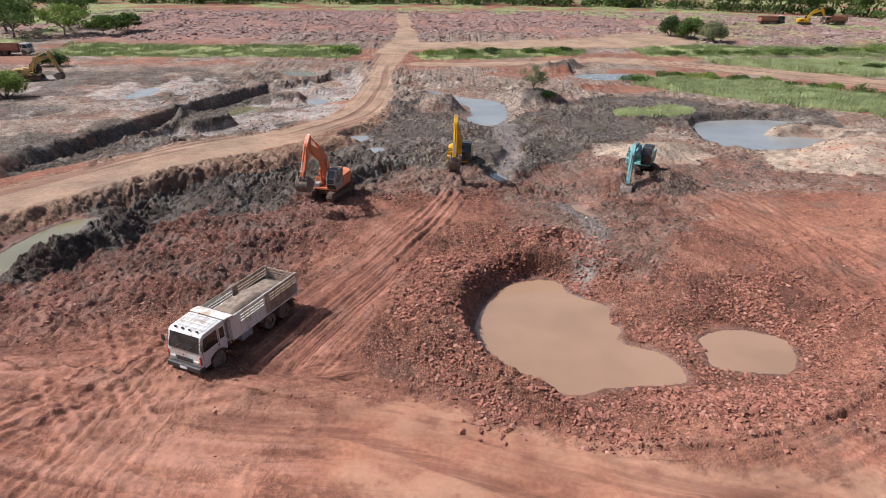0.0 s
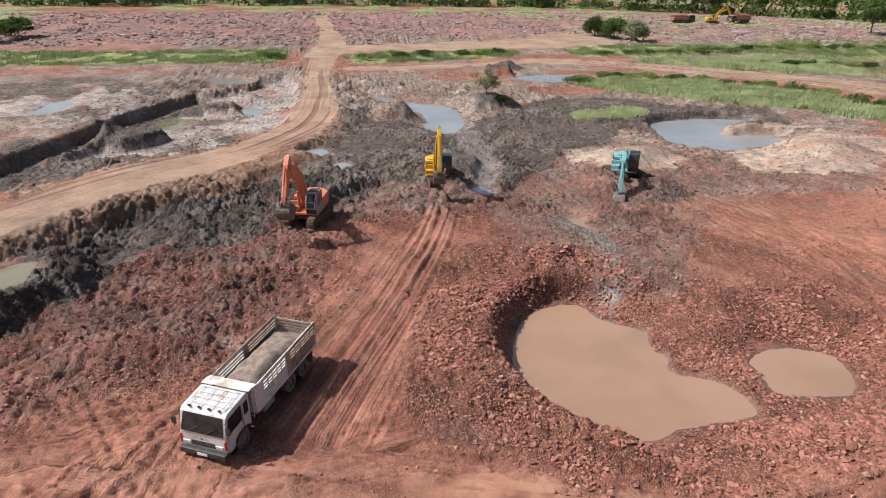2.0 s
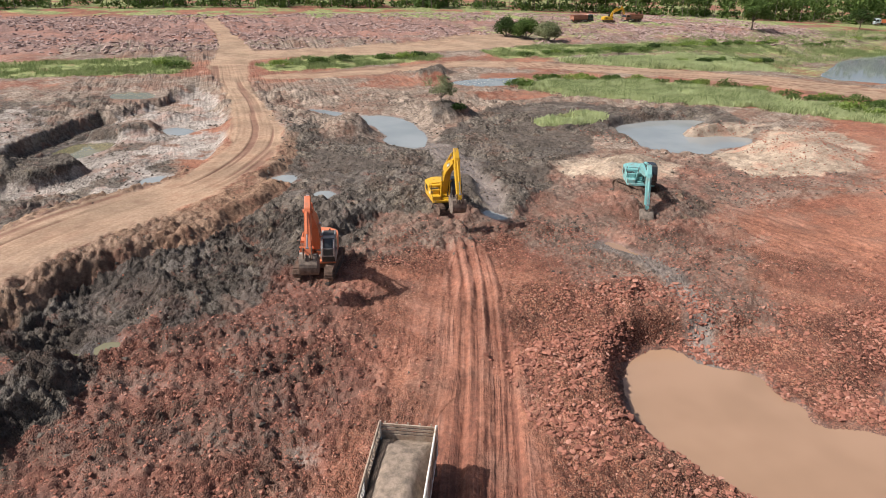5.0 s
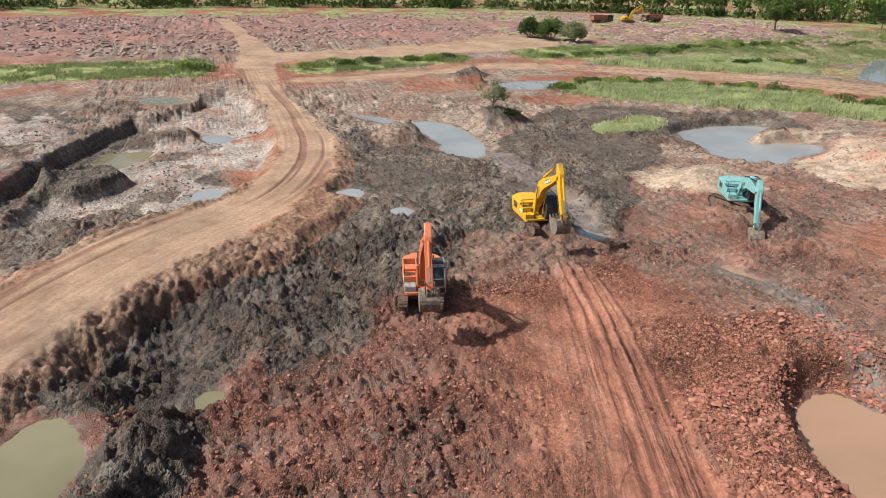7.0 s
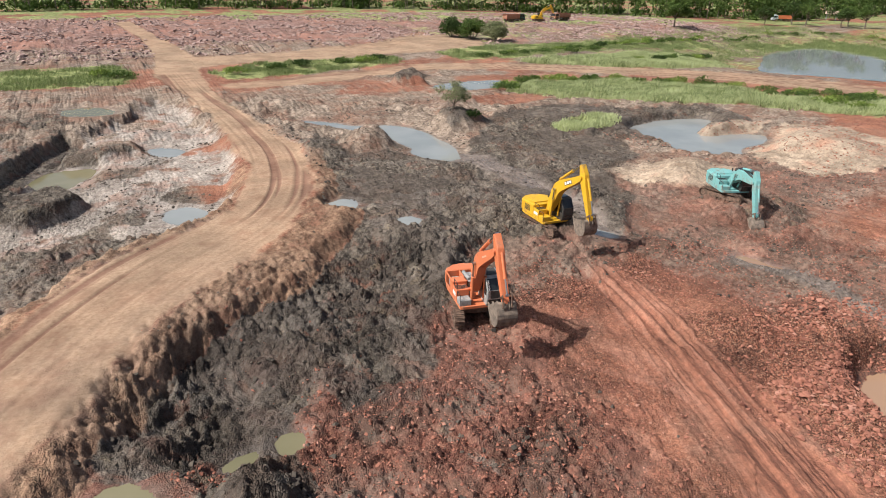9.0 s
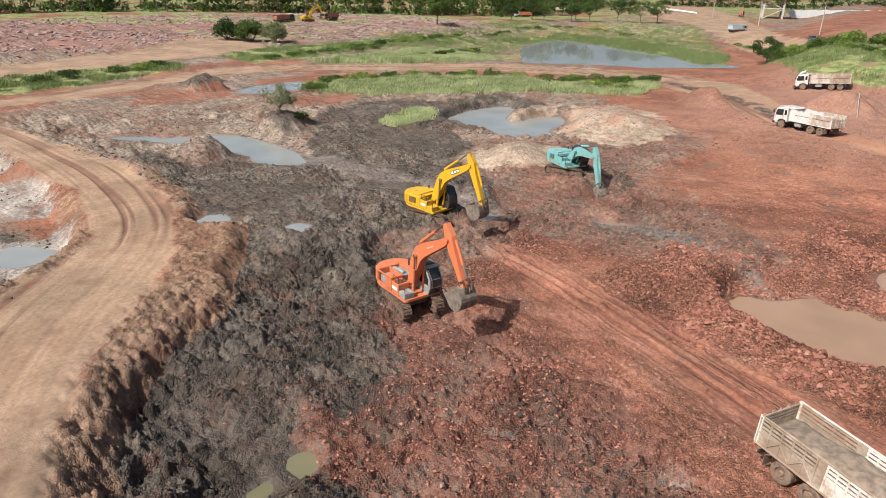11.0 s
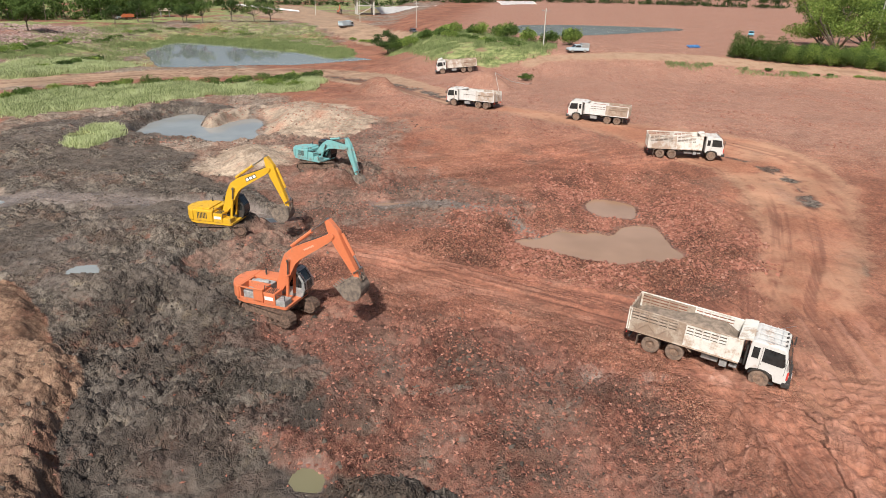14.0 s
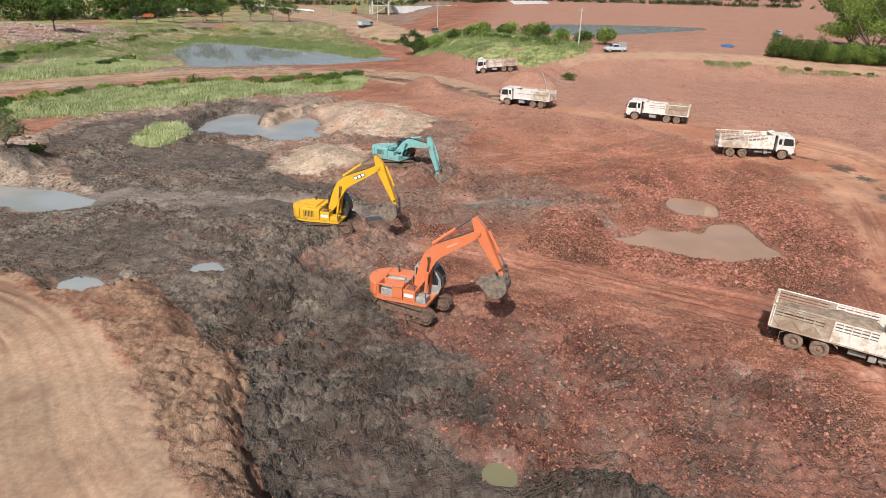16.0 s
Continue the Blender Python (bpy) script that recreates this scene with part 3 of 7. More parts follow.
TRACKS = [(RUT_A, 0.19), (RUT_B, 0.07), (RUT_C, 0.08), (RUT_D, 0.08), (RUT_E, 0.07), (TRACK_A, 0.10), (SWING_A, 0.18), (SWING_B, 0.18), (ARC_C, 0.15), (ARC_A, 0.15), (ARC_B, 0.15), (SWING_C, 0.09), (SWING_D, 0.09), (ROAD_A, 0.10), (ROAD_C, 0.08), (ROAD_B, 0.09), (ROAD_F, 0.05)]


def land(x, y, watered=True):
    """Height and the masks of the ground's kinds at the places x, y."""
    z = 3.3 * step(150, 260, y) * step(260, 60, x) + 2.1 * step(12, 66, x + 0.25 * (40 - y)) * step(92, 45, y)
    z = z + 4.0 * step(92, 118, x) * step(84, 56, y - 0.18 * (x - 118)) - 4.0 * (1 - step(0.5, 1.0, np.hypot((x - 185) / 92, (y - 140) / 75)))
    zone = {key: np.zeros(x.shape) for key in ("road", "mud", "grass", "pale", "streak", "wet", "rubble", "track", "field", "clay", "brown", "fresh", "bare", "chalk", "smear", "stream", "verge", "maroon", "lane_u", "lane_s")}
    wob = 1.6 * (fractal(x, y, 4.0, 3, 11) - 0.5)
    wide = 3.0 * (fractal(x, y, 14.0, 2, 23) - 0.5)
    for pts in (MUD, MUD2, MUD3):
        zone["mud"] = np.maximum(zone["mud"], 1 - step(-1.2, 1.2, polygon_distance(x, y, pts) + 2.2 * wob))
    terrace = (1 - step(-0.9, 0.5, polygon_distance(x, y, MUD) + 1.0 * wob)) * step(-16, -10, x) * step(14, 8, x) * step(88, 74, y)
    teal_heap = 1 - step(2.0, 6.5, np.hypot((x - 22.5) / 1.3, y - 64.0) + 2 * wob)
    near_d = polygon_distance(x, y, POND_D)
    zone["mud"] = np.maximum(zone["mud"], 0.8 * step(5.5, 3.0, near_d + 2 * wob) * step(84, 92, y))
    zone["brown"] = 1 - step(-5.0, 5.0, polygon_distance(x, y, BROWN) + 4.0 * wob)
    basin = 1 - step(-2.0, 1.0, polygon_distance(x, y, BASIN) + wob)
    trench = 1 - step(-0.7, 0.5, polygon_distance(x, y, TRENCH) + 0.5 * wob)
    left = step(-20, -24, x) * step(66, 78, y) * step(160, 140, y)
    apron = (1 - step(-5.0, 4.0, polygon_distance(x, y, MUD4) + 3.0 * wob))
    zone["mud"] = np.maximum(zone["mud"], np.maximum(np.maximum(np.maximum(0.60 * left, 0.75 * trench), 0.6 * teal_heap), 0.37 * apron))
    zone["maroon"] = np.maximum(apron, 0.6 * zone["brown"] * step(84, 74, y))
    for pts in (MUD2, MUD3, MUD4):
        zone["fresh"] = np.maximum(zone["fresh"], (0.6 if pts is MUD4 else 1.0) * (1 - step(-4.0, 3.0, polygon_distance(x, y, pts) + 2.5 * wob)))
    for pts in (PALE_A, PALE_B, PALE_C):
        zone["pale"] = np.maximum(zone["pale"], 1 - step(-1.5, 2.0, polygon_distance(x, y, pts) + 2 * wob))
    zone["chalk"] = 0.95 * basin * step(0.28, 0.45, fractal(x, y, 6.0, 3, 31)) * (1 - 0.8 * trench)
    for pts, amount in ((GRASS_A, 1), (GRASS_B, 1), (GRASS_C, 1), (GRASS_D, 0.9), (GRASS_E, 1), (GRASS_F, 0.9), (GRASS_G, 1), (GRASS_H, 1), (GRASS_I, 1), (GREEN_I, 0.5)):
        zone["grass"] = np.maximum(zone["grass"], amount * (1 - step(-2.0, 1.5, polygon_distance(x, y, pts) + 2 * wob)))
    west = left * (1 - trench) * step(-36, -44, x)
    smeared = step(0.50, 0.62, fractal(x * 0.9 + y * 0.35, (y - x) * 0.35, 6.0, 4, 33))
    zone["chalk"] = np.maximum(zone["chalk"], west * smeared * step(88, 100, y) * step(146, 132, y) * 0.75)
    zone["brown"] = np.maximum(zone["brown"], 0.9 * left)
    zone["mud"] *= 1 - 0.75 * left * step(0.46, 0.60, fractal(x, y, 9.0, 4, 35)) * (1 - trench)
    meadow = step(262, 285, y + 0.25 * x + 4 * wide) + step(-100, -130, x + 3 * wide) + 0.5 * step(110, 150, y) * step(48, 70, x) * step(30, 60, y - 0.2 * x)
    zone["grass"] = np.maximum(zone["grass"], np.clip(meadow, 0, 1) * step(0.35, 0.55, fractal(x, y, 12.0, 4, 41)))
    roads = np.zeros(x.shape)
    for pts in (ROAD_A, ROAD_B, ROAD_C, ROAD_D, ROAD_E, ROAD_F, ROAD_G, TRACK_A):
        edge, across, along = road_distance(x, y, smooth_line(pts))
        soft = 1.0 if pts is not TRACK_A and pts is not ROAD_C else 2.5
        on = 1 - step(-soft, soft, edge + wob)
        roads = np.maximum(roads, on * (1.0 if soft == 1.0 else 0.45 if pts is TRACK_A else 0.95))
        if soft > 1.0:
            zone["clay"] = np.maximum(zone["clay"], on)
        if pts is ROAD_A:
            verge = 1.7 + 3.0 * step(63, 69, y) * step(85, 79, y) * step(-0.4, 0.4, across * -1.0)
            shoulder = step(-0.8, 0.4, edge + wob) * step(verge + 1.2, verge, edge + 1.2 * wob) * step(110, 92, y)
            z = z + (0.85 * step(100, 82, y) + 0.2) * (1 - step(verge - 1.2, verge + 1.0, edge + 1.4 * wob))
        if pts is ROAD_F:
            lane = on
    zone["road"] = roads
    cut = 1 - step(0.6, 1.3, np.hypot((x - 33.0) / 9.0, (y - 121.0) / 4.5) + 0.3 * wob)
    zone["brown"] *= 1 - cut
    zone["mud"] *= 1 - cut
    zone["brown"] = np.maximum(zone["brown"], 0.9 * step(96, 118, y + 2 * wide) * step(218, 200, y) * (0.35 + step(0.4, 0.6, fractal(x, y, 14.0, 3, 141))))
    zone["verge"] = shoulder * (1 - roads)
    zone["mud"] *= 1 - 0.85 * shoulder
    zone["grass"] *= 1 - roads
    zone["mud"] *= 1 - step(0.3, 0.7, roads)
    for mx, my, a, b, turn, high, jag in MOUNDS:
        c, s = math.cos(radians(turn)), math.sin(radians(turn))
        u, v = ((x - mx) * c + (y - my) * s) / a, (-(x - mx) * s + (y - my) * c) / b
        r = np.hypot(u, v) * (1 + jag * 0.5 * wob)
        z = z + high * (1 - step(0.15, 1.25, r)) * (1 - 0.85 * roads)
        if my == 102.6:
            zone["mud"] *= step(0.85, 1.25, r)
        if (mx < -22.0 and my < 60.0) or my == 150.0:
            zone["mud"] = np.maximum(zone["mud"], 1 - step(1.0, 1.5, r))
    for mx, my, a, b, turn, deep in HOLLOWS:
        c, s = math.cos(radians(turn)), math.sin(radians(turn))
        u, v = ((x - mx) * c + (y - my) * s) / a, (-(x - mx) * s + (y - my) * c) / b
        z = z + deep * (1 - step(0.3, 1.2, np.hypot(u, v) * (1 + 0.2 * wob))) * (1 - roads)
    z = z + 0.95 * terrace * (1 - roads)
    for pts, high in BLOCKS:
        on = 1 - step(-0.9, 0.7, polygon_distance(x, y, pts) + 0.9 * wob)
        z = z + high * on * (1 - roads)
        zone["chalk"] *= 1 - on
        zone["mud"] = np.maximum(zone["mud"], (0.2 if pts[0][1] > 115.0 and pts[0][0] < 0.0 else 0.85) * on)
    z = z - (1.3 + 0.8 * step(-28, -34, x)) * basin * (1 - roads) - 1.8 * trench * (1 - 0.5 * basin) * (1 - roads)
    # lumps: coarse in the mud, stony on the red floor, nearly none on the roads
    near = step(330, 120, np.hypot(x, y - 60))
    calm = 1 - 0.92 * np.clip(roads, 0, 1)
    warp = 1.1 * fractal(x, y, 2.2, 2, 57)
    lump = 0.46 * (clods(x + warp, y - warp, 2.1, 51) - 0.4) + 0.38 * (clods(x - warp, y + warp, 1.0, 52) - 0.4) + (0.22 + 0.14 * zone["fresh"]) * (clods(x, y, 0.5, 53) - 0.4)
    patch = step(0.38, 0.62, fractal(x, y, 7.0, 3, 61))
    zone["smear"] = zone["mud"] * step(0.53, 0.63, fractal(x, y, 5.0, 3, 131)) * step(-34, -30, x)
    still = 1 - 0.5 * zone["smear"]
    lump = lump * still * (0.75 + 0.5 * fractal(x, y, 3.0, 2, 133))
    lump = lump + (0.55 * (fractal(x, y, 3.2, 2, 135) - 0.5) + 0.3 * (fractal(x, y, 1.6, 1, 137) - 0.5)) * zone["mud"] * (1 - zone["fresh"])
    rub = np.zeros(x.shape)
    water_gap = np.full(x.shape, 1e9)
    for name, pts, level, bank, deep in PONDS[:2]:
        sd = polygon_distance(x, y, smooth_ring(pts))
        water_gap = np.minimum(water_gap, sd)
    ring = step(0.2, 1.5, water_gap) * step(8.0, 4.0, water_gap + 1.5 * wob)
    berm = step(0.5, 2.0, water_gap) * step(5.5, 3.0, water_gap + wob)
    floor = step(-38, -30, x) * step(30, 24, x) * step(22, 30, y) * step(68, 60, y)
    rub = np.clip(np.maximum(ring, floor * (0.35 + 0.65 * patch)), 0, 1) * (1 - roads)
    zone["rubble"] = np.clip(rub + 0.25, 0, 1)
    zone["clay"] = np.maximum(zone["clay"], 0.75 * step(36, 70, x) * step(75, 40, y))
    zone["clay"] *= 1 - 0.9 * lane
    zone["bare"] = step(30, 60, x + 0.3 * (40 - y)) * step(85, 60, y)
    zone["field"] = step(180, 198, y) * step(292, 275, y) * step(230, 190, x) * (1 - roads)
    rough_red = 0.10 + 0.28 * patch + 0.40 * ring + 0.75 * apron + zone["brown"] * (0.28 + 0.45 * patch)
    z = z + 0.30 * berm * (0.5 + fractal(x, y, 3.0, 3, 67)) * (1 - roads)
    z = z + (0.15 * (clods(x, y, 1.3, 58) - 0.35) + 0.11 * (clods(x, y, 0.6, 59) - 0.4)) * shoulder + lump * calm * (1 - 0.6 * basin) * (1 - 0.5 * zone["pale"]) * (zone["mud"] * (0.5 + 0.45 * patch + 0.6 * zone["fresh"]) + (1 - zone["mud"]) * rough_red * (1 - 0.7 * zone["grass"]))
    far = step(185, 200, y) * step(285, 270, y) * step(210, 170, x)
    z = z + far * calm * 0.9 * (clods(x, y, 6.0, 55) - 0.35) + far * calm * 0.6 * (clods(x, y, 3.0, 56) - 0.35)
    z = z + 0.5 * (fractal(x, y, 22.0, 3, 71) - 0.5) * near * calm
    z = z + 0.07 * (fractal(x, y, 0.5, 3, 73) - 0.5) * calm
    ridge = np.clip(2.2 * (0.6 * grain(x * 2.6 + 0.25 * y + 0.5 * wob, y * 0.3, 301) + 0.4 * grain(x * 4.6 + 0.3 * y, y * 0.5, 303) - 0.5), -1, 1)
    z = z + 0.10 * ridge * apron * (1 - 0.6 * zone["mud"]) * calm
    # wheel tracks run along the lines on which the lorries drive
    lane_on = np.zeros(x.shape)
    edge, across, along = road_distance(x, y, smooth_line(SPILL))
    zone["mud"] = np.maximum(zone["mud"], 0.75 * (1 - step(-1.5, 1.0, edge + 2.5 * wob)))
    for pts in (SPILL_B, SPILL_C, SPILL_D):
        edge, across, along = road_distance(x, y, smooth_line(pts))
        on = (1 - step(-0.6, 0.9, edge + 1.6 * wob)) * step(0.22, 0.5, fractal(x, y, 2.0, 3, 161))
        if pts is SPILL_D:
            zone["chalk"] = np.maximum(zone["chalk"], 0.32 * on)
            continue
        zone["mud"] = np.maximum(zone["mud"], 0.7 * on)
        zone["road"] *= 1 - 0.75 * on
    for pts in (CHANNEL, CHANNEL2):
        edge, across, along = road_distance(x, y, smooth_line(pts))
        on = 1 - step(-0.6, 0.9, edge + wob)
        z = z * (1 - 0.85 * on) + 0.85 * on * (0.05 + 0.25 * (fractal(x, y, 2.5, 2, 151) - 0.5)) - 0.08 * on
        zone["stream"] = np.maximum(zone["stream"], on)
        zone["wet"] = np.maximum(zone["wet"], on)
        zone["mud"] = np.maximum(zone["mud"], 0.9 * on)
    for pts, deep in TRACKS:
        edge, across, along = road_distance(x, y, smooth_line(pts))
        on = 1 - step(-1.2, 1.0, edge + 1.4 * wob)
        m = on > 0.0
        drift = across[m] + 1.0 * (grain(along[m] / 17.0, across[m] * 0, 81) - 0.5) + 0.03 * wob[m]
        line = np.zeros(x.shape)
        zone["track"] = np.maximum(zone["track"], on * (1.0 if deep > 0.11 else 0.08 if pts in (ROAD_A, ROAD_B, ROAD_C, ROAD_F) else 0.35))
        line[m] = np.clip(5.2 * (0.3 * grain(drift * 1.3, along[m] * 0.03, 83) + 0.45 * grain(drift * 2.9 + 7, along[m] * 0.04, 84) + 0.25 * grain(drift * 5.5 + 2, along[m] * 0.08, 88) - 0.5), -1, 1)
        if deep > 0.1:
            line[m] = np.clip(line[m] - 0.9 * np.clip(6.0 * (grain(drift * 2.6 + 11, along[m] * 0.03, 87) - 0.66), 0, 1), -1.2, 1)
        if pts in (ROAD_A, ROAD_B, ROAD_C, ROAD_F):
            worn = 0.6 * grain(drift * 0.9, along[m] * 0.03, 85) + 0.4 * grain(drift * 2.2 + 3, along[m] * 0.05, 86)
            line[m] = np.clip(0.35 * line[m], -0.2, 0.2) - np.clip(7.0 * (worn - 0.565), 0, 1.0)
        best = on > lane_on
        lane_on = np.where(best, on, lane_on)
        fresh_line = best[m]
        zone["lane_u"][m] = np.where(fresh_line, drift, zone["lane_u"][m])
        zone["lane_s"][m] = np.where(fresh_line, along[m], zone["lane_s"][m])
        z = z + on * deep * line
        zone["streak"] = np.where(on > 0.02, zone["streak"] * (1 - on) + on * line * (0.75 if pts is ROAD_A or pts is ROAD_B else 0.42 if deep < 0.1 else 0.9), zone["streak"])
    scrape = np.clip(3.0 * (grain((x + 0.4 * y) * 0.9 + 1.5 * wob, (y - 0.4 * x) * 0.06, 91) - 0.55), -1, 1) * 0.4 * floor * (1 - patch) * (1 - roads)
    zone["streak"] = zone["streak"] + scrape
    # crumbs: every corner of the grid stands a little higher or lower
    crumb = lattice(np.round(x * 37).astype(np.int64), np.round(y * 41).astype(np.int64), 97) - 0.5
    z = z + crumb * near * still * (0.008 + calm * (0.085 + zone["mud"] * (0.06 + 0.10 * zone["fresh"]) + 0.05 * zone["brown"] + 0.09 * apron + 0.03 * shoulder + 0.11 * rub)) * (1 - 0.6 * zone["track"])
    if not watered:
        return z, zone
    # ponds
    gaps = {name: polygon_distance(x, y, smooth_ring(pts)) + ((1.5 if name.startswith("puddle") else 0.7) * wob if bank < 4 else 0) for name, pts, level, bank, deep in PONDS}
    anywhere = np.minimum.reduce(list(gaps.values()))
    for name, pts, level, bank, deep in PONDS:
        sd = gaps[name]
        floor_z = level - deep * step(0, 3.0, -sd) - 0.05
        if name == "pond_4":
            bank = 1.1 + 3.6 * step(92.0, 84.0, y)
        if name in ("pond_1", "pond_2"):
            bank = 0.9 + 0.6 * step(-2.0, 3.0, x) + 5.0 * step(5.0, 9.0, x) * step(47.0, 44.0, y)
        rim = step(-0.05, bank, sd)
        z = np.where(sd < bank, np.minimum(z, floor_z * (1 - rim) + z * rim), z)
        z = np.where((anywhere > 0) & (sd < bank), np.maximum(z, level + 0.04 + 0.12 * sd / bank), z)
        zone["wet"] = np.maximum(zone["wet"], 0.8 * (1 - step(0.0, 0.9, sd)))
        zone["grass"] = zone["grass"] * step(-0.3, 0.6, sd)
    zone["rubble"] *= 1 - 0.75 * zone["track"]
    # apron patches darkened and glossed, standing in for the self-shadow of its rubble
    zone["wet"] = np.maximum(zone["wet"], 0.3 * apron * step(0.35, 0.6, fractal(x, y, 4.0, 3, 171)))
    zone["wet"] = np.maximum(zone["wet"], 0.5 * zone["mud"] * step(0.52, 0.66, fractal(x, y, 5.0, 3, 93)))
    return z, zone


def graded(low, high, fine, far_low, far_high, rise, reach):
    """Grid lines: even steps inside, slowly wider ones for reach metres past the high end, then ever wider ones outwards."""
    out, s, v = [], fine, high
    while v < far_high:
        s = min(s * (rise if v < high + reach else 1.04), 300)
        v += s
        out.append(v)
    back, s, v = [], fine, low
    while v > far_low:
        s = min(s * 1.06, 300)
        v -= s
        back.append(v)
    return np.array(back[::-1] + list(np.arange(low, high + 1e-6, fine)) + out)


# small waters stand a hand below the ground round them
full, PONDS = PONDS, PONDS[:2]
for name, pts, level, bank, deep in full[2:]:
    if name.startswith("puddle") or name in ("pond_5", "pond_7", "pond_8", "pond_9", "pond_10"):
        ring = np.array(smooth_ring(pts))
        around, _ = land(ring[:, 0], ring[:, 1], False)
        level = float(np.percentile(around, 20)) - 0.12
    PONDS.append((name, pts, level, bank, deep))
GRID_X = graded(-40.0, 32.0, 0.13, -2600.0, 2600.0, 1.012, 48.0)
GRID_Y = graded(22.0, 78.0, 0.13, -2600.0, 2600.0, 1.010, 52.0)
GX, GY = np.meshgrid(GRID_X, GRID_Y)
GZ, ZONES = land(GX, GY)


def height(x, y):
    """The ground's height at a place, read from its grid."""
    i = int(np.clip(np.searchsorted(GRID_X, x) - 1, 0, len(GRID_X) - 2))
    j = int(np.clip(np.searchsorted(GRID_Y, y) - 1, 0, len(GRID_Y) - 2))
    u = (x - GRID_X[i]) / (GRID_X[i + 1] - GRID_X[i])
    v = (y - GRID_Y[j]) / (GRID_Y[j + 1] - GRID_Y[j])
    return float((GZ[j, i] * (1 - u) + GZ[j, i + 1] * u) * (1 - v) + (GZ[j + 1, i] * (1 - u) + GZ[j + 1, i + 1] * u) * v)


def heights(x, y):
    i = np.clip(np.searchsorted(GRID_X, x) - 1, 0, len(GRID_X) - 2)
    j = np.clip(np.searchsorted(GRID_Y, y) - 1, 0, len(GRID_Y) - 2)
    u = (x - GRID_X[i]) / (GRID_X[i + 1] - GRID_X[i])
    v = (y - GRID_Y[j]) / (GRID_Y[j + 1] - GRID_Y[j])
    return (GZ[j, i] * (1 - u) + GZ[j, i + 1] * u) * (1 - v) + (GZ[j + 1, i] * (1 - u) + GZ[j + 1, i + 1] * u) * v


def zone_at(name, x, y):
    i = np.clip(np.searchsorted(GRID_X, x), 0, len(GRID_X) - 1)
    j = np.clip(np.searchsorted(GRID_Y, y), 0, len(GRID_Y) - 1)
    return ZONES[name][j, i]


def mesh_of(name, verts, faces, material, smooth=True):
    """A mesh from arrays of corners and of equal-sided faces."""
    verts, faces = np.asarray(verts, np.float32), np.asarray(faces, np.int32)
    me = bpy.data.meshes.new(name)
    me.vertices.add(len(verts))
    me.vertices.foreach_set("co", verts.ravel())
    me.loops.add(faces.size)
    me.loops.foreach_set("vertex_index", faces.ravel())
    me.polygons.add(len(faces))
    me.polygons.foreach_set("loop_start", np.arange(len(faces), dtype=np.int32) * faces.shape[1])
    me.polygons.foreach_set("use_smooth", np.full(len(faces), smooth))
    me.update(calc_edges=True)
    me.materials.append(material)
    return me


nx, ny = len(GRID_X), len(GRID_Y)
corner = (np.arange(ny - 1)[:, None] * nx + np.arange(nx - 1)[None, :]).ravel()
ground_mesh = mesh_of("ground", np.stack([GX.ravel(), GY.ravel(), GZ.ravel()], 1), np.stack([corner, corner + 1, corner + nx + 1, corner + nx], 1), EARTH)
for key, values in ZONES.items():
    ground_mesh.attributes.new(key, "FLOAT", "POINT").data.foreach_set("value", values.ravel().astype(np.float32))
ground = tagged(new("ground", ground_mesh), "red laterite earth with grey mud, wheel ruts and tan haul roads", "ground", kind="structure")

WATERS = {"pond_1": WATER_BROWN, "pond_2": WATER_BROWN, "pond_6": WATER_OCHRE, "puddle_4": WATER_OCHRE, "puddle_5": WATER_OCHRE, "puddle_8": WATER_BROWN, "pond_7": WATER_GREY, "pond_8": WATER_OCHRE, "pond_10": WATER_OCHRE, "lake_1": WATER_LAKE, "lake_2": WATER_LAKE}
for name, pts, level, bank, deep in PONDS:
    ring = [Vector((px, py, 0)) for px, py in smooth_ring(pts)]
    middle = sum(ring, Vector()) / len(ring)
    bm = bmesh.new()
    grown = []
    for i, v in enumerate(ring):
        along = (ring[(i + 1) % len(ring)] - ring[i - 1]).normalized()
        out = Vector((along.y, -along.x, 0))
        grown.append(v + out * 0.7 * (1 if sum(a.x * b.y - a.y * b.x for a, b in zip(ring, ring[1:] + ring[:1])) > 0 else -1))
    bm.faces.new([bm.verts.new((v.x, v.y, level)) for v in grown])
    bmesh.ops.triangulate(bm, faces=bm.faces[:])
    for f in bm.faces:
        if f.normal.z < 0:
            f.normal_flip()
    me = bpy.data.meshes.new("water")
    bm.to_mesh(me)
    bm.free()
    me.materials.append(WATERS.get(name, WATER_GREY))
    murky = name in ("pond_1", "pond_2")
    tagged(new("water_" + name, me), "still brown muddy water standing in a dug pit" if murky else "still grey rain water lying in a hollow of the ground", "water", kind="structure")



# ---- building tools ----
def part(name, bm, material, parent=None, label="", smooth=False):
    """Links a bmesh as one mesh object under a thing or under a part."""
    bmesh.ops.recalc_face_normals(bm, faces=bm.faces[:])
    me = bpy.data.meshes.new(name)
    bm.to_mesh(me)
    bm.free()
    me.materials.append(material)
    if smooth:
        for poly in me.polygons:
            poly.use_smooth = True
    ob = new(name, me)
    if parent is not None:
        ob.parent = parent
    if label:
        ob["label"] = label
    return ob


def thing(name, m, label, category, group=""):
    ob = new(name)
    ob.matrix_basis = m
    return tagged(ob, label, category, group)


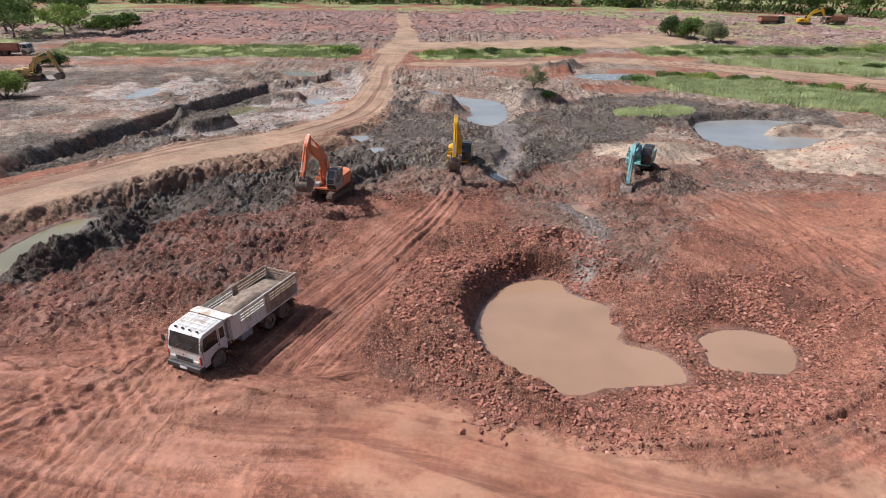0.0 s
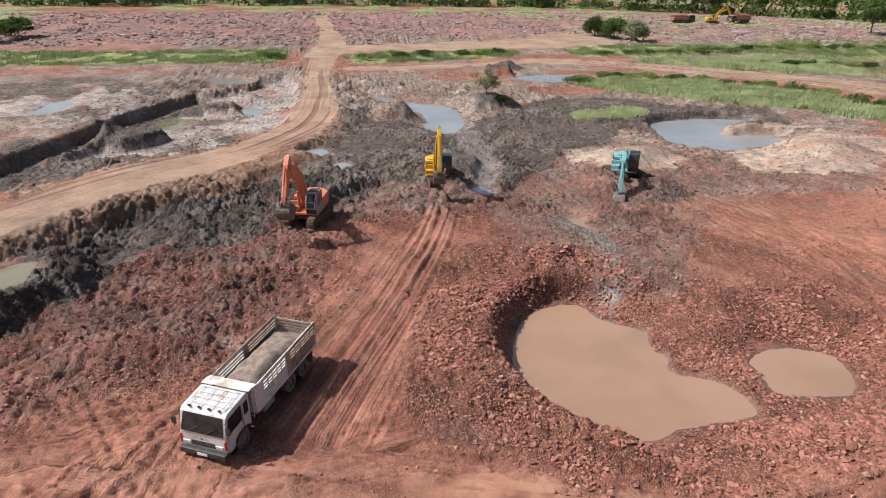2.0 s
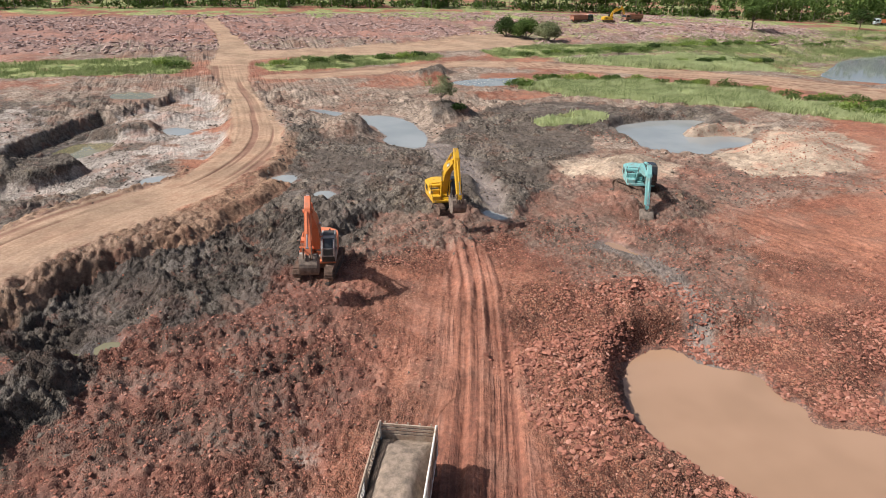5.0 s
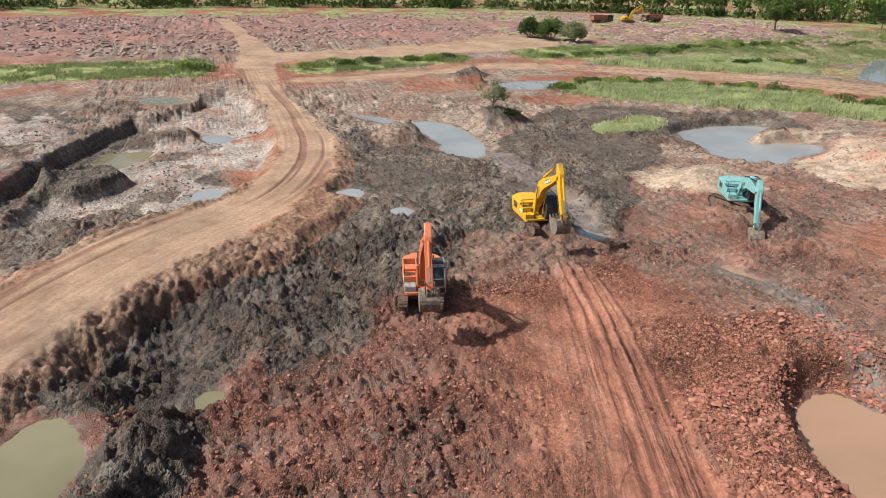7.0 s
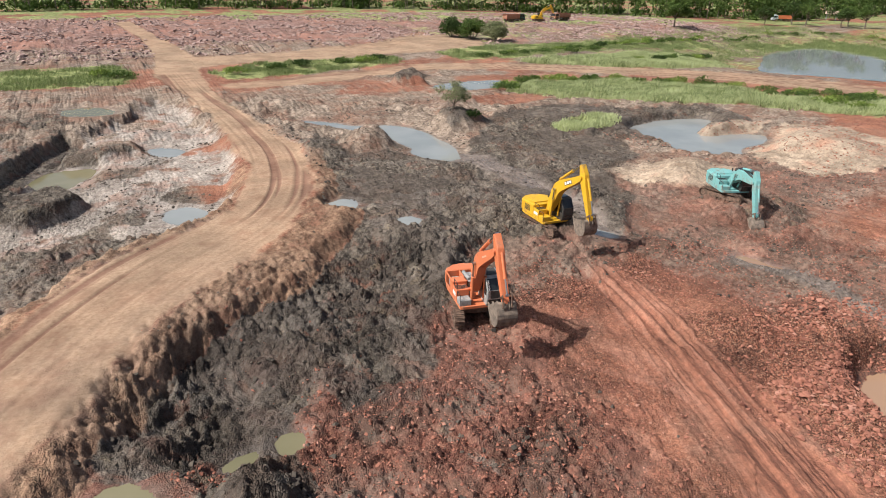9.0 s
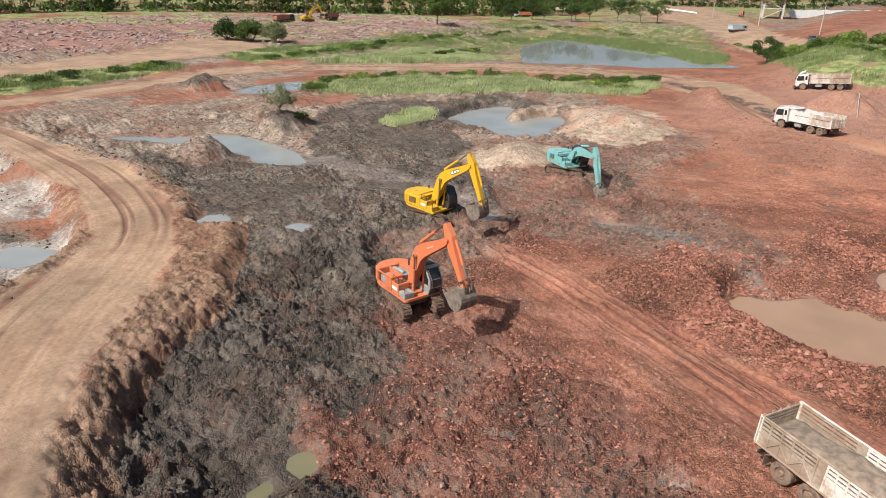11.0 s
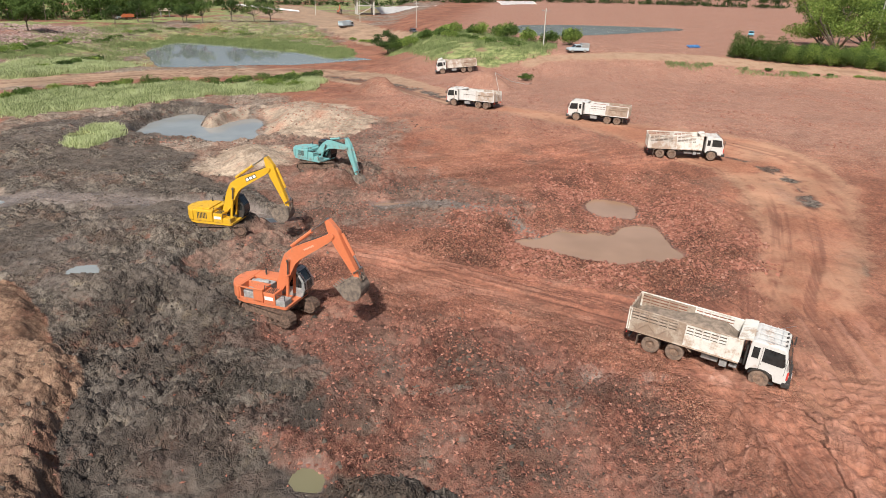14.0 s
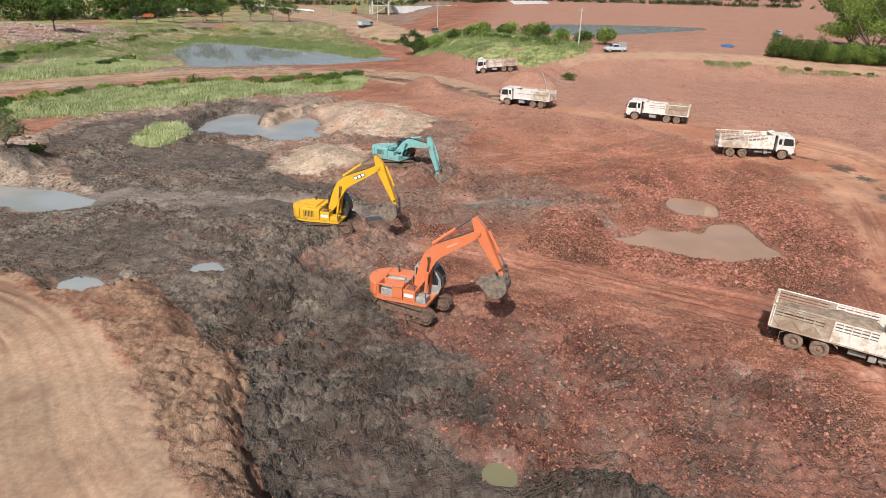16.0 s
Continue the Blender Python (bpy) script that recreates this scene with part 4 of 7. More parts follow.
def block(bm, x0, x1, y0, y1, z0, z1, bevel=0.0, m=None):
    """A box between two corners, its edges rounded by bevel."""
    made = bmesh.ops.create_cube(bm, size=1.0)["verts"]
    for v in made:
        v.co = Vector(((x0 + x1) / 2 + v.co.x * (x1 - x0), (y0 + y1) / 2 + v.co.y * (y1 - y0), (z0 + z1) / 2 + v.co.z * (z1 - z0)))
    if bevel:
        edges = list({e for v in made for e in v.link_edges})
        made = bmesh.ops.bevel(bm, geom=edges, offset=bevel, segments=2, affect="EDGES", profile=0.5)["verts"] or made
    if m is not None:
        bmesh.ops.transform(bm, matrix=m, verts=list(set(made)))


def slab(bm, outline, y0, y1, bevel=0.0, axis="y"):
    """An outline drawn in x and z (or in x and y, with axis z), pushed through from y0 to y1."""
    def at(p, d):
        return (p[0], d, p[1]) if axis == "y" else (p[0], p[1], d)
    a = [bm.verts.new(at(p, y0)) for p in outline]
    b = [bm.verts.new(at(p, y1)) for p in outline]
    faces = [bm.faces.new(a), bm.faces.new(b[::-1])]
    n = len(outline)
    for i in range(n):
        faces.append(bm.faces.new((a[i], b[i], b[(i + 1) % n], a[(i + 1) % n])))
    if bevel:
        edges = list({e for f in faces for e in f.edges})
        bmesh.ops.bevel(bm, geom=edges, offset=bevel, segments=2, affect="EDGES", profile=0.5)


def rod(bm, a, b, r0, r1=None, sides=10):
    """A round bar from a to b."""
    a, b = Vector(a), Vector(b)
    made = bmesh.ops.create_cone(bm, cap_ends=True, segments=sides, radius1=r0, radius2=r0 if r1 is None else r1, depth=(b - a).length)["verts"]
    turn = (b - a).to_track_quat("Z", "Y").to_matrix().to_4x4()
    bmesh.ops.transform(bm, matrix=Matrix.Translation((a + b) / 2) @ turn, verts=made)


def pipe(bm, pts, r, sides=6):
    for a, b in zip(pts, pts[1:]):
        rod(bm, a, b, r, sides=sides)


def bow(cx, cz, r, a0, a1, n):
    return [(cx + r * math.cos(radians(a0 + (a1 - a0) * i / n)), cz + r * math.sin(radians(a0 + (a1 - a0) * i / n))) for i in range(n + 1)]


WHITE = paint("dusty_white_paint", (0.57, 0.56, 0.535), (0.36, 0.24, 0.165), 0.45)
WHITE_WORN = paint("worn_white_paint", (0.52, 0.49, 0.44), (0.32, 0.22, 0.155), 0.95, 0.6)
CREAM = paint("dusty_cream_paint", (0.64, 0.615, 0.56), (0.36, 0.255, 0.175), 0.6, 0.6)
CREAM_DIRTY = paint("mud_stained_cream_paint", (0.40, 0.33, 0.26), (0.24, 0.165, 0.115), 1.0, 0.7)
ORANGE = paint("orange_paint", (0.56, 0.165, 0.072), (0.32, 0.17, 0.11), 0.35, 0.42)
YELLOW = paint("yellow_paint", (0.60, 0.345, 0.02), (0.26, 0.17, 0.09), 0.35, 0.42)
TEAL = paint("turquoise_paint", (0.17, 0.39, 0.385), (0.24, 0.20, 0.165), 0.5, 0.5)
DULL_YELLOW = paint("dull_ochre_paint", (0.46, 0.29, 0.08), (0.2, 0.14, 0.1), 0.6, 0.6)
BLUEGREY = paint("pale_blue_paint", (0.42, 0.50, 0.54), (0.35, 0.28, 0.22), 0.2, 0.35)
DARK = plain("black_steel", (0.02, 0.02, 0.02), (0.06, 0.052, 0.046), 5.0, 0.6, 0.0, 0.004)
MUDDY = plain("mud_caked_steel", (0.07, 0.045, 0.033), (0.19, 0.12, 0.085), 5.0, 0.9, 0.0, 0.03)
BUCKET = plain("mud_caked_bucket_steel", (0.10, 0.08, 0.066), (0.23, 0.18, 0.14), 3.5, 0.9, 0.0, 0.04)
RUBBER = plain("dusty_tyre_rubber", (0.10, 0.072, 0.055), (0.24, 0.165, 0.12), 4.0, 0.95, 0.0, 0.01)
RIM = plain("muddy_wheel_rim", (0.15, 0.10, 0.075), (0.29, 0.19, 0.13), 6.0, 0.85, 0.0, 0.01)
STEEL = plain("polished_piston_steel", (0.45, 0.45, 0.45), (0.62, 0.62, 0.62), 8.0, 0.28, 1.0, 0.0)
GREYSTEEL = plain("grey_painted_steel", (0.20, 0.20, 0.20), (0.36, 0.35, 0.33), 5.0, 0.6, 0.1, 0.004)
GLASS = plain("dark_cab_glass", (0.012, 0.014, 0.015), (0.03, 0.034, 0.035), 2.0, 0.08, 0.0, 0.0, 0.6)
LAMP_GLASS = plain("lamp_glass", (0.55, 0.53, 0.48), (0.7, 0.68, 0.64), 8.0, 0.15, 0.0, 0.0)
LAMP_RED = plain("red_lamp_plastic", (0.45, 0.03, 0.025), (0.55, 0.05, 0.035), 8.0, 0.3, 0.0, 0.0)
LOAD = plain("heaped_grey_mud", (0.135, 0.104, 0.078), (0.28, 0.212, 0.16), 3.0, 0.95, 0.0, 0.06)
LOAD_RED = plain("heaped_red_earth", (0.24, 0.095, 0.06), (0.42, 0.21, 0.14), 3.0, 0.95, 0.0, 0.06)
FADED = plain("faded_sticker", (0.56, 0.29, 0.19), (0.66, 0.40, 0.29), 9.0, 0.5, 0.0, 0.0)
BADGE = plain("white_sticker", (0.68, 0.68, 0.68), (0.8, 0.8, 0.8), 9.0, 0.4, 0.0, 0.0)



# ---- excavators ----
def track_loop(length, r):
    """The line of a crawler's belt, seen from the side, as places and directions."""
    h = length / 2 - r
    total = 4 * h + 2 * math.pi * r
    n = 44
    out = []
    for i in range(n):
        s = total * i / n
        if s < 2 * h:
            out.append((-h + s, 0.0, 0.0))
        elif s < 2 * h + math.pi * r:
            a = (s - 2 * h) / r - math.pi / 2
            out.append((h + r * math.cos(a), r + r * math.sin(a), a + math.pi / 2))
        elif s < 4 * h + math.pi * r:
            out.append((h - (s - 2 * h - math.pi * r), 2 * r, math.pi))
        else:
            a = (s - 4 * h - math.pi * r) / r + math.pi / 2
            out.append((-h + r * math.cos(a), r + r * math.sin(a), a + math.pi / 2))
    return out


def strip(points, widths):
    """The outline of a beam that bends: its middle line with a half width at each point."""
    upper, lower = [], []
    for i, p in enumerate(points):
        a, b = Vector(points[max(i - 1, 0)]), Vector(points[min(i + 1, len(points) - 1)])
        d = (b - a).normalized()
        n = Vector((-d.y, d.x))
        upper.append(tuple(Vector(p) + n * widths[i]))
        lower.append(tuple(Vector(p) - n * widths[i]))
    return upper + lower[::-1]


def beam_line(a, b, lift, n=10, peak=0.42):
    a, b = Vector(a), Vector(b)
    d = b - a
    up = Vector((-d.y, d.x)).normalized()
    if up.y < 0:
        up = -up
    out = []
    for i in range(n + 1):
        t = i / n
        k = t / peak if t < peak else (1 - t) / (1 - peak)
        k = k * k * (3 - 2 * k) * 0.35 + k * 0.65
        out.append(tuple(a + d * t + up * lift * d.length * k))
    return out


def excavator(m, label, body, glass_frame, pivot, pin, curl, track_turn, trim, open_engine=False, badge=True):
    """Origin on the ground under the slewing ring; the boom looks along x. pivot: boom's end, pin: stick's end (x and z)."""
    ex = thing("excavator", m, label, "excavator", "excavators at work in the pit")
    # undercarriage
    turn = pose(0, 0, 0, 0, 0, track_turn)
    for side in (-1, 1):
        y = side * 1.13
        bm = bmesh.new()
        for x, z, a in track_loop(4.15, 0.42):
            t = turn @ Matrix.Translation((x, y, z + 0.06)) @ Matrix.Rotation(-a, 4, "Y")
            block(bm, -0.088, 0.088, -0.3, 0.3, -0.035, 0.035, 0, t)
            block(bm, -0.02, 0.02, -0.3, 0.3, -0.075, -0.03, 0, t)
        belt = part("crawler_track", bm, MUDDY, ex, "mud-caked steel crawler track")
        bm = bmesh.new()
        slab(bm, [(-1.6, 0.28), (1.6, 0.28), (1.72, 0.5), (1.45, 0.68), (-1.45, 0.68), (-1.72, 0.5)], y - 0.17, y + 0.17, 0.03)
        for i in range(7):
            rod(bm, (-1.3 + i * 0.43, y - 0.22, 0.23), (-1.3 + i * 0.43, y + 0.22, 0.23), 0.12, sides=10)
        for x in (-1.62, 1.62):
            rod(bm, (x, y - 0.2, 0.48), (x, y + 0.2, 0.48), 0.34, sides=14)
        bmesh.ops.transform(bm, matrix=turn, verts=bm.verts[:])
        part("track_frame", bm, MUDDY, belt)
    bm = bmesh.new()
    slab(bm, [(-0.75, -1.0), (0.75, -1.0), (0.95, -0.5), (0.95, 0.5), (0.75, 1.0), (-0.75, 1.0), (-0.95, 0.5), (-0.95, -0.5)], 0.42, 0.8, 0.05, "z")
    rod(bm, (0, 0, 0.7), (0, 0, 1.02), 0.62, sides=24)
    bmesh.ops.transform(bm, matrix=turn, verts=bm.verts[:])
    part("undercarriage", bm, MUDDY, ex)
    # upper works
    plan = [(1.35, -1.28), (1.42, -1.1), (1.42, 1.1), (1.35, 1.28), (-1.6, 1.33)] + [(-1.75 + 1.05 * math.cos(radians(a)), 1.33 * math.sin(radians(a))) for a in range(100, 265, 15)] + [(-1.6, -1.33)]
    bm = bmesh.new()
    slab(bm, plan, 1.0, 1.2, 0.03, "z")
    part("turntable_deck", bm, body, ex)
    weight = [(-1.98 + 0.95 * math.cos(radians(a)), 1.33 * math.sin(radians(a))) for a in range(90, 271, 12)]
    bm = bmesh.new()
    slab(bm, weight, 1.2, 2.08, 0.10, "z")
    part("counterweight", bm, body, ex)
    bm = bmesh.new()
    if open_engine:
        for k, piece in enumerate(((-1.95, -0.25, -1.32, -1.25, 1.2, 1.36, 0.02), (-0.95, -0.25, -1.32, -0.35, 1.2, 2.12, 0.05), (-1.95, -0.25, -0.45, -0.38, 1.2, 2.12, 0.02), (-1.95, -1.85, -1.32, 0.2, 1.2, 2.12, 0.03), (-1.95, -0.25, -1.32, -1.24, 2.0, 2.1, 0.02))):
            panel = bmesh.new()
            block(panel, *piece)
            part("hood_panel", panel, body, ex)
        block(bm, -1.95, -0.25, 0.35, 1.32, 1.2, 2.1, 0.05)
    else:
        block(bm, -1.95, -0.25, -1.32, 1.32, 1.2, 2.14, 0.06)
        block(bm, -1.75, -0.65, -1.0, 1.0, 2.14, 2.24, 0.03)
    hood = part("engine_hood", bm, body, ex, "open engine hood" if open_engine else "")
    bm = bmesh.new()
    if open_engine:
        block(bm, -1.8, -0.9, -1.15, -0.5, 1.25, 1.75, 0.06)
        block(bm, -1.75, -1.2, -0.35, 0.3, 1.3, 2.0, 0.06)
        rod(bm, (-1.7, -0.2, 2.0), (-0.5, -0.15, 2.05), 0.14)
        rod(bm, (-1.05, -1.05, 1.8), (-1.05, -0.3, 1.9), 0.09)
        block(bm, -1.1, -0.3, -0.3, 0.3, 1.2, 2.02, 0.04)
        part("engine", bm, GREYSTEEL, ex, "grey oily engine block laid open")
    else:
        for i in range(7):
            block(bm, -1.6 + i * 0.13, -1.53 + i * 0.13, -1.335, -1.322, 1.45, 1.95)
        part("vent", bm, DARK, hood)
    bm = bmesh.new()
    block(bm, -0.2, 0.62, -1.32, -0.5, 1.2, 1.98, 0.05)
    tank = part("fuel_tank", bm, body, ex)
    bm = bmesh.new()
    block(bm, 0.64, 1.32, -1.30, -0.55, 1.2, 1.58, 0.04)
    part("tool_box", bm, GREYSTEEL if open_engine else body, ex)
    bm = bmesh.new()
    for i in range(5):
        block(bm, 0.0 + i * 0.11, 0.05 + i * 0.11, -1.3, -0.55, 1.985, 2.0)
    part("tread_plate", bm, DARK, tank)
    if badge:
        bm = bmesh.new()
        block(bm, -0.1, 0.5, -1.345, -1.325, 1.5, 1.72)
        part("sticker", bm, BADGE, tank)
    bm = bmesh.new()
    rod(bm, (-1.35, 0.75, 2.1), (-1.35, 0.75, 2.55), 0.06)
    part("exhaust_pipe", bm, DARK, ex)
    bm = bmesh.new()
    pipe(bm, [(-0.1, -1.25, 1.98), (-0.1, -1.25, 2.4), (0.55, -1.25, 2.4), (0.55, -1.25, 1.98)], 0.022)
    pipe(bm, [(1.3, -1.27, 1.25), (1.3, -1.27, 1.95), (0.7, -1.27, 1.95), (0.62, -1.27, 1.6)], 0.022)
    part("handrail", bm, DARK, ex)
    # cab
    side = [(-0.12, 1.15), (1.5, 1.15), (1.72, 1.7), (1.66, 2.2), (1.25, 2.92), (1.05, 2.98), (0.0, 2.98), (-0.12, 2.88)]
    bm = bmesh.new()
    slab(bm, side, 0.32, 1.33, 0.05)
    cab = part("cab", bm, glass_frame, ex, "operator's cab")
    for y0, y1 in ((1.328, 1.345), (0.305, 0.322)):
        for pane in ([(0.62, 1.85), (1.5, 1.85), (1.53, 2.2), (1.18, 2.84), (0.62, 2.84)], [(0.0, 1.95), (0.52, 1.95), (0.52, 2.84), (0.0, 2.84)]):
            bm = bmesh.new()
            slab(bm, pane, y0, y1)
            part("side_window", bm, GLASS, cab)
    bm = bmesh.new()
    for (ax, az), (bx, bz) in (((1.70, 1.74), (1.645, 2.2)), ((1.63, 2.26), (1.275, 2.87)), ((1.51, 1.2), (1.69, 1.64))):
        n = Vector((bz - az, 0, ax - bx)).normalized() * 0.02
        vs = [bm.verts.new(Vector(p) + n) for p in ((ax, 0.4, az), (ax, 1.25, az), (bx, 1.25, bz), (bx, 0.4, bz))]
        vb = [bm.verts.new(Vector(v.co) - n * 1.5) for v in vs]
        bm.faces.new(vs)
        bm.faces.new(vb[::-1])
        for i in range(4):
            bm.faces.new((vs[i], vb[i], vb[(i + 1) % 4], vs[(i + 1) % 4]))
    part("windscreen", bm, GLASS, cab)
    bm = bmesh.new()
    block(bm, 0.1, 1.0, 0.45, 1.2, 2.985, 3.02, 0.01)
    part("roof_hatch", bm, DARK if glass_frame is not DARK else GLASS, cab)
    if open_engine:
        for lo in (0.38, 1.16):
            bm = bmesh.new()
            pts = []
            for i in range(9):
                z = 1.75 + i * 0.125
                x = 1.80 - 0.1 * (i / 8) ** 2 - (0.33 * max(0, i - 4) / 4)
                pts.append((x + 0.0, lo + 0.06, z + 0.04))
                block(bm, x - 0.02, x + 0.03, lo, lo + 0.12, z, z + 0.08, 0.01)
            pipe(bm, pts, 0.02)
            part("guard", bm, STEEL, cab, "bright steel window guard studs")
    # boom, stick and bucket
    foot = (0.25, 1.75)
    line = beam_line(foot, pivot, 0.155)
    widths = [0.20, 0.30, 0.38, 0.43, 0.45, 0.43, 0.39, 0.34, 0.29, 0.25, 0.20]
    bm = bmesh.new()
    slab(bm, strip(line, widths), -0.30, 0.22, 0.03)
    rod(bm, (foot[0], -0.5, foot[1]), (foot[0], 0.3, foot[1]), 0.13, sides=14)
    boom = part("boom", bm, body, ex)
    if badge:
        a, b = Vector(line[6]), Vector(line[8])
        d = (b - a).normalized()
        n = Vector((-d.y, d.x)) * (0.15 if trim is DARK else 0.075)
        p, q = a + d * 0.1, b - d * (0.1 if trim is DARK else 0.3)
        if trim is DARK:
            bm = bmesh.new()
            slab(bm, [tuple(p - n), tuple(q - n), tuple(q + n), tuple(p + n)], -0.309, -0.298)
            slab(bm, [tuple(p - n), tuple(q - n), tuple(q + n), tuple(p + n)], 0.218, 0.229)
            part("name_plate", bm, trim, boom)
        for i in range(3 if trim is DARK else 7):
            count = 3 if trim is DARK else 7
            u, v = p.lerp(q, (i + 0.14) / count), p.lerp(q, (i + 0.86) / count)
            bm = bmesh.new()
            slab(bm, [tuple(u - n * 0.7), tuple(v - n * 0.7), tuple(v + n * 0.7), tuple(u + n * 0.7)], -0.319, -0.297)
            part("lettering_bar", bm, BADGE if trim is DARK else FADED, boom)
    piv, pn = Vector(pivot), Vector(pin)
    d = (pn - piv).normalized()
    n = Vector((-d.y, d.x))
    if n.x < 0:
        n = -n
    heel = piv - d * 0.95 + n * 0.10
    bm = bmesh.new()
    outline = [heel - n * 0.12, heel + n * 0.16, piv - d * 0.1 + n * 0.46, piv + d * 0.75 + n * 0.34, pn + n * 0.15, pn + d * 0.12, pn - n * 0.13, piv + d * 0.6 - n * 0.26, piv + d * 0.1 - n * 0.24, piv - d * 0.2 - n * 0.22]
    slab(bm, [tuple(p) for p in outline], -0.24, 0.16, 0.03)
    rod(bm, (piv.x, -0.36, piv.y), (piv.x, 0.28, piv.y), 0.13, sides=14)
    stick = part("stick", bm, body, ex)
    c, s = math.cos(radians(curl)), math.sin(radians(curl))

    def scoop(u, v):
        return (pn.x + u * c - v * s, pn.y + u * s + v * c)

    shell = [scoop(*p) for p in ((0.05, 0.12), (0.30, 0.02))] + [scoop(0.18 + 0.72 * math.cos(radians(a)), -0.72 + 0.74 * math.sin(radians(a))) for a in range(70, -120, -17)] + [scoop(-0.62, -1.30)]
    inner = [scoop(-0.62, -1.24)] + [scoop(0.18 + 0.65 * math.cos(radians(a)), -0.72 + 0.66 * math.sin(radians(a))) for a in range(-110, 75, 17)] + [scoop(-0.14, 0.02)]
    bm = bmesh.new()
    slab(bm, shell + inner, -0.6, 0.52)
    cheek = [scoop(-0.62, -1.28)] + [scoop(0.18 + 0.70 * math.cos(radians(a)), -0.72 + 0.72 * math.sin(radians(a))) for a in range(-115, 75, 17)] + [scoop(-0.2, -0.1)]
    for y0, y1 in ((-0.62, -0.56), (0.48, 0.54)):
        slab(bm, cheek, y0, y1)
    for y0, y1 in ((-0.2, -0.14), (0.06, 0.12)):
        slab(bm, [scoop(-0.1, -0.12), scoop(0.45, -0.1), scoop(0.3, 0.2), scoop(0.0, 0.2)], y0, y1)
    bucket = part("bucket", bm, BUCKET, ex, "mud-caked digging bucket")
    bm = bmesh.new()
    for i in range(5):
        y = -0.58 + i * 0.265
        slab(bm, [scoop(-0.55, -1.32), scoop(-0.86, -1.30), scoop(-0.55, -1.22)], y, y + 0.11)
    part("tooth", bm, BUCKET, bucket)
    # rams
    def ram(name, a, b, y, r, share, parent):
        a, b = Vector(a), Vector(b)
        mid = a + (b - a) * share
        bm = bmesh.new()
        rod(bm, (a.x, y, a.y), (mid.x, y, mid.y), r, sides=12)
        rod(bm, (mid.x, y, mid.y), (mid.x + (b - a).normalized().x * 0.06, y, mid.y + (b - a).normalized().y * 0.06), r * 1.2, sides=12)
        ob = part(name, bm, body, parent)
        bm = bmesh.new()
        rod(bm, (mid.x, y, mid.y), (b.x, y, b.y), r * 0.55, sides=10)
        rod(bm, (b.x, y - 0.09, b.y), (b.x, y + 0.09, b.y), r * 0.9, sides=12)
        part("piston_rod", bm, STEEL, ob)

    for y in (-0.43, 0.34):
        ram("boom_ram", (0.95, 1.45), (Vector(line[4]) + (Vector(line[3]) - Vector(line[4])).normalized() * 0.1).to_tuple(), y, 0.105, 0.6, ex)
    top = Vector(line[5]) + (Vector(line[5]) - (Vector(foot) + Vector(pivot)) / 2).normalized() * 0.55
    ram("stick_ram", top, heel + n * 0.0, -0.04, 0.11, 0.55, ex)
    front = piv + d * 0.15 + n * 0.55
    link = pn - d * 0.42 + n * 0.45
    ram("bucket_ram", front, link, -0.04, 0.09, 0.6, ex)
    bm = bmesh.new()
    for y in (-0.3, 0.22):
        pipe(bm, [(link.x, y, link.y), (pn.x - d.x * 0.35, y, pn.y - d.y * 0.35)], 0.05)
        pipe(bm, [(link.x, y, link.y), (*[scoop(0.32, 0.12)[0]], y, scoop(0.32, 0.12)[1])], 0.05)
    part("linkage", bm, MUDDY, bucket)
    bm = bmesh.new()
    hose = [(foot[0] + 0.1, -0.05, foot[1] + 0.45)] + [(p[0], -0.12, p[1] + w + 0.05) for p, w in zip(line[2:], widths[2:])]
    pipe(bm, hose, 0.035)
    pipe(bm, [(x, y + 0.12, z) for x, y, z in hose], 0.035)
    part("hydraulic_hose", bm, DARK, boom)
    return ex


def stand(x, y, turn, dz=0.0, pitch=0.0, roll=0.0):
    return pose(x, y, height(x, y) + dz, roll, pitch, turn)


orange_digger = excavator(pose(-11.0, 60.2, 0.18, 0, 0, -104), "orange crawler excavator with a grey cab and open engine hood", ORANGE, GREYSTEEL, (4.2, 6.0), (5.7, 3.55), -35, -9, BADGE, open_engine=True)
yellow_digger = excavator(pose(1.75, 69.4, 0.35, 0, 0, -96), "yellow crawler excavator with a black cab on grey mud", YELLOW, DARK, (4.5, 5.75), (5.85, 2.75), -55, 14, DARK)
teal_digger = excavator(pose(21.0, 67.2, 0.75, 0, 0, -116), "turquoise crawler excavator standing on a heap of dug earth", TEAL, DARK, (4.5, 2.95), (5.6, 0.1), -10, 35, TEAL, badge=False)


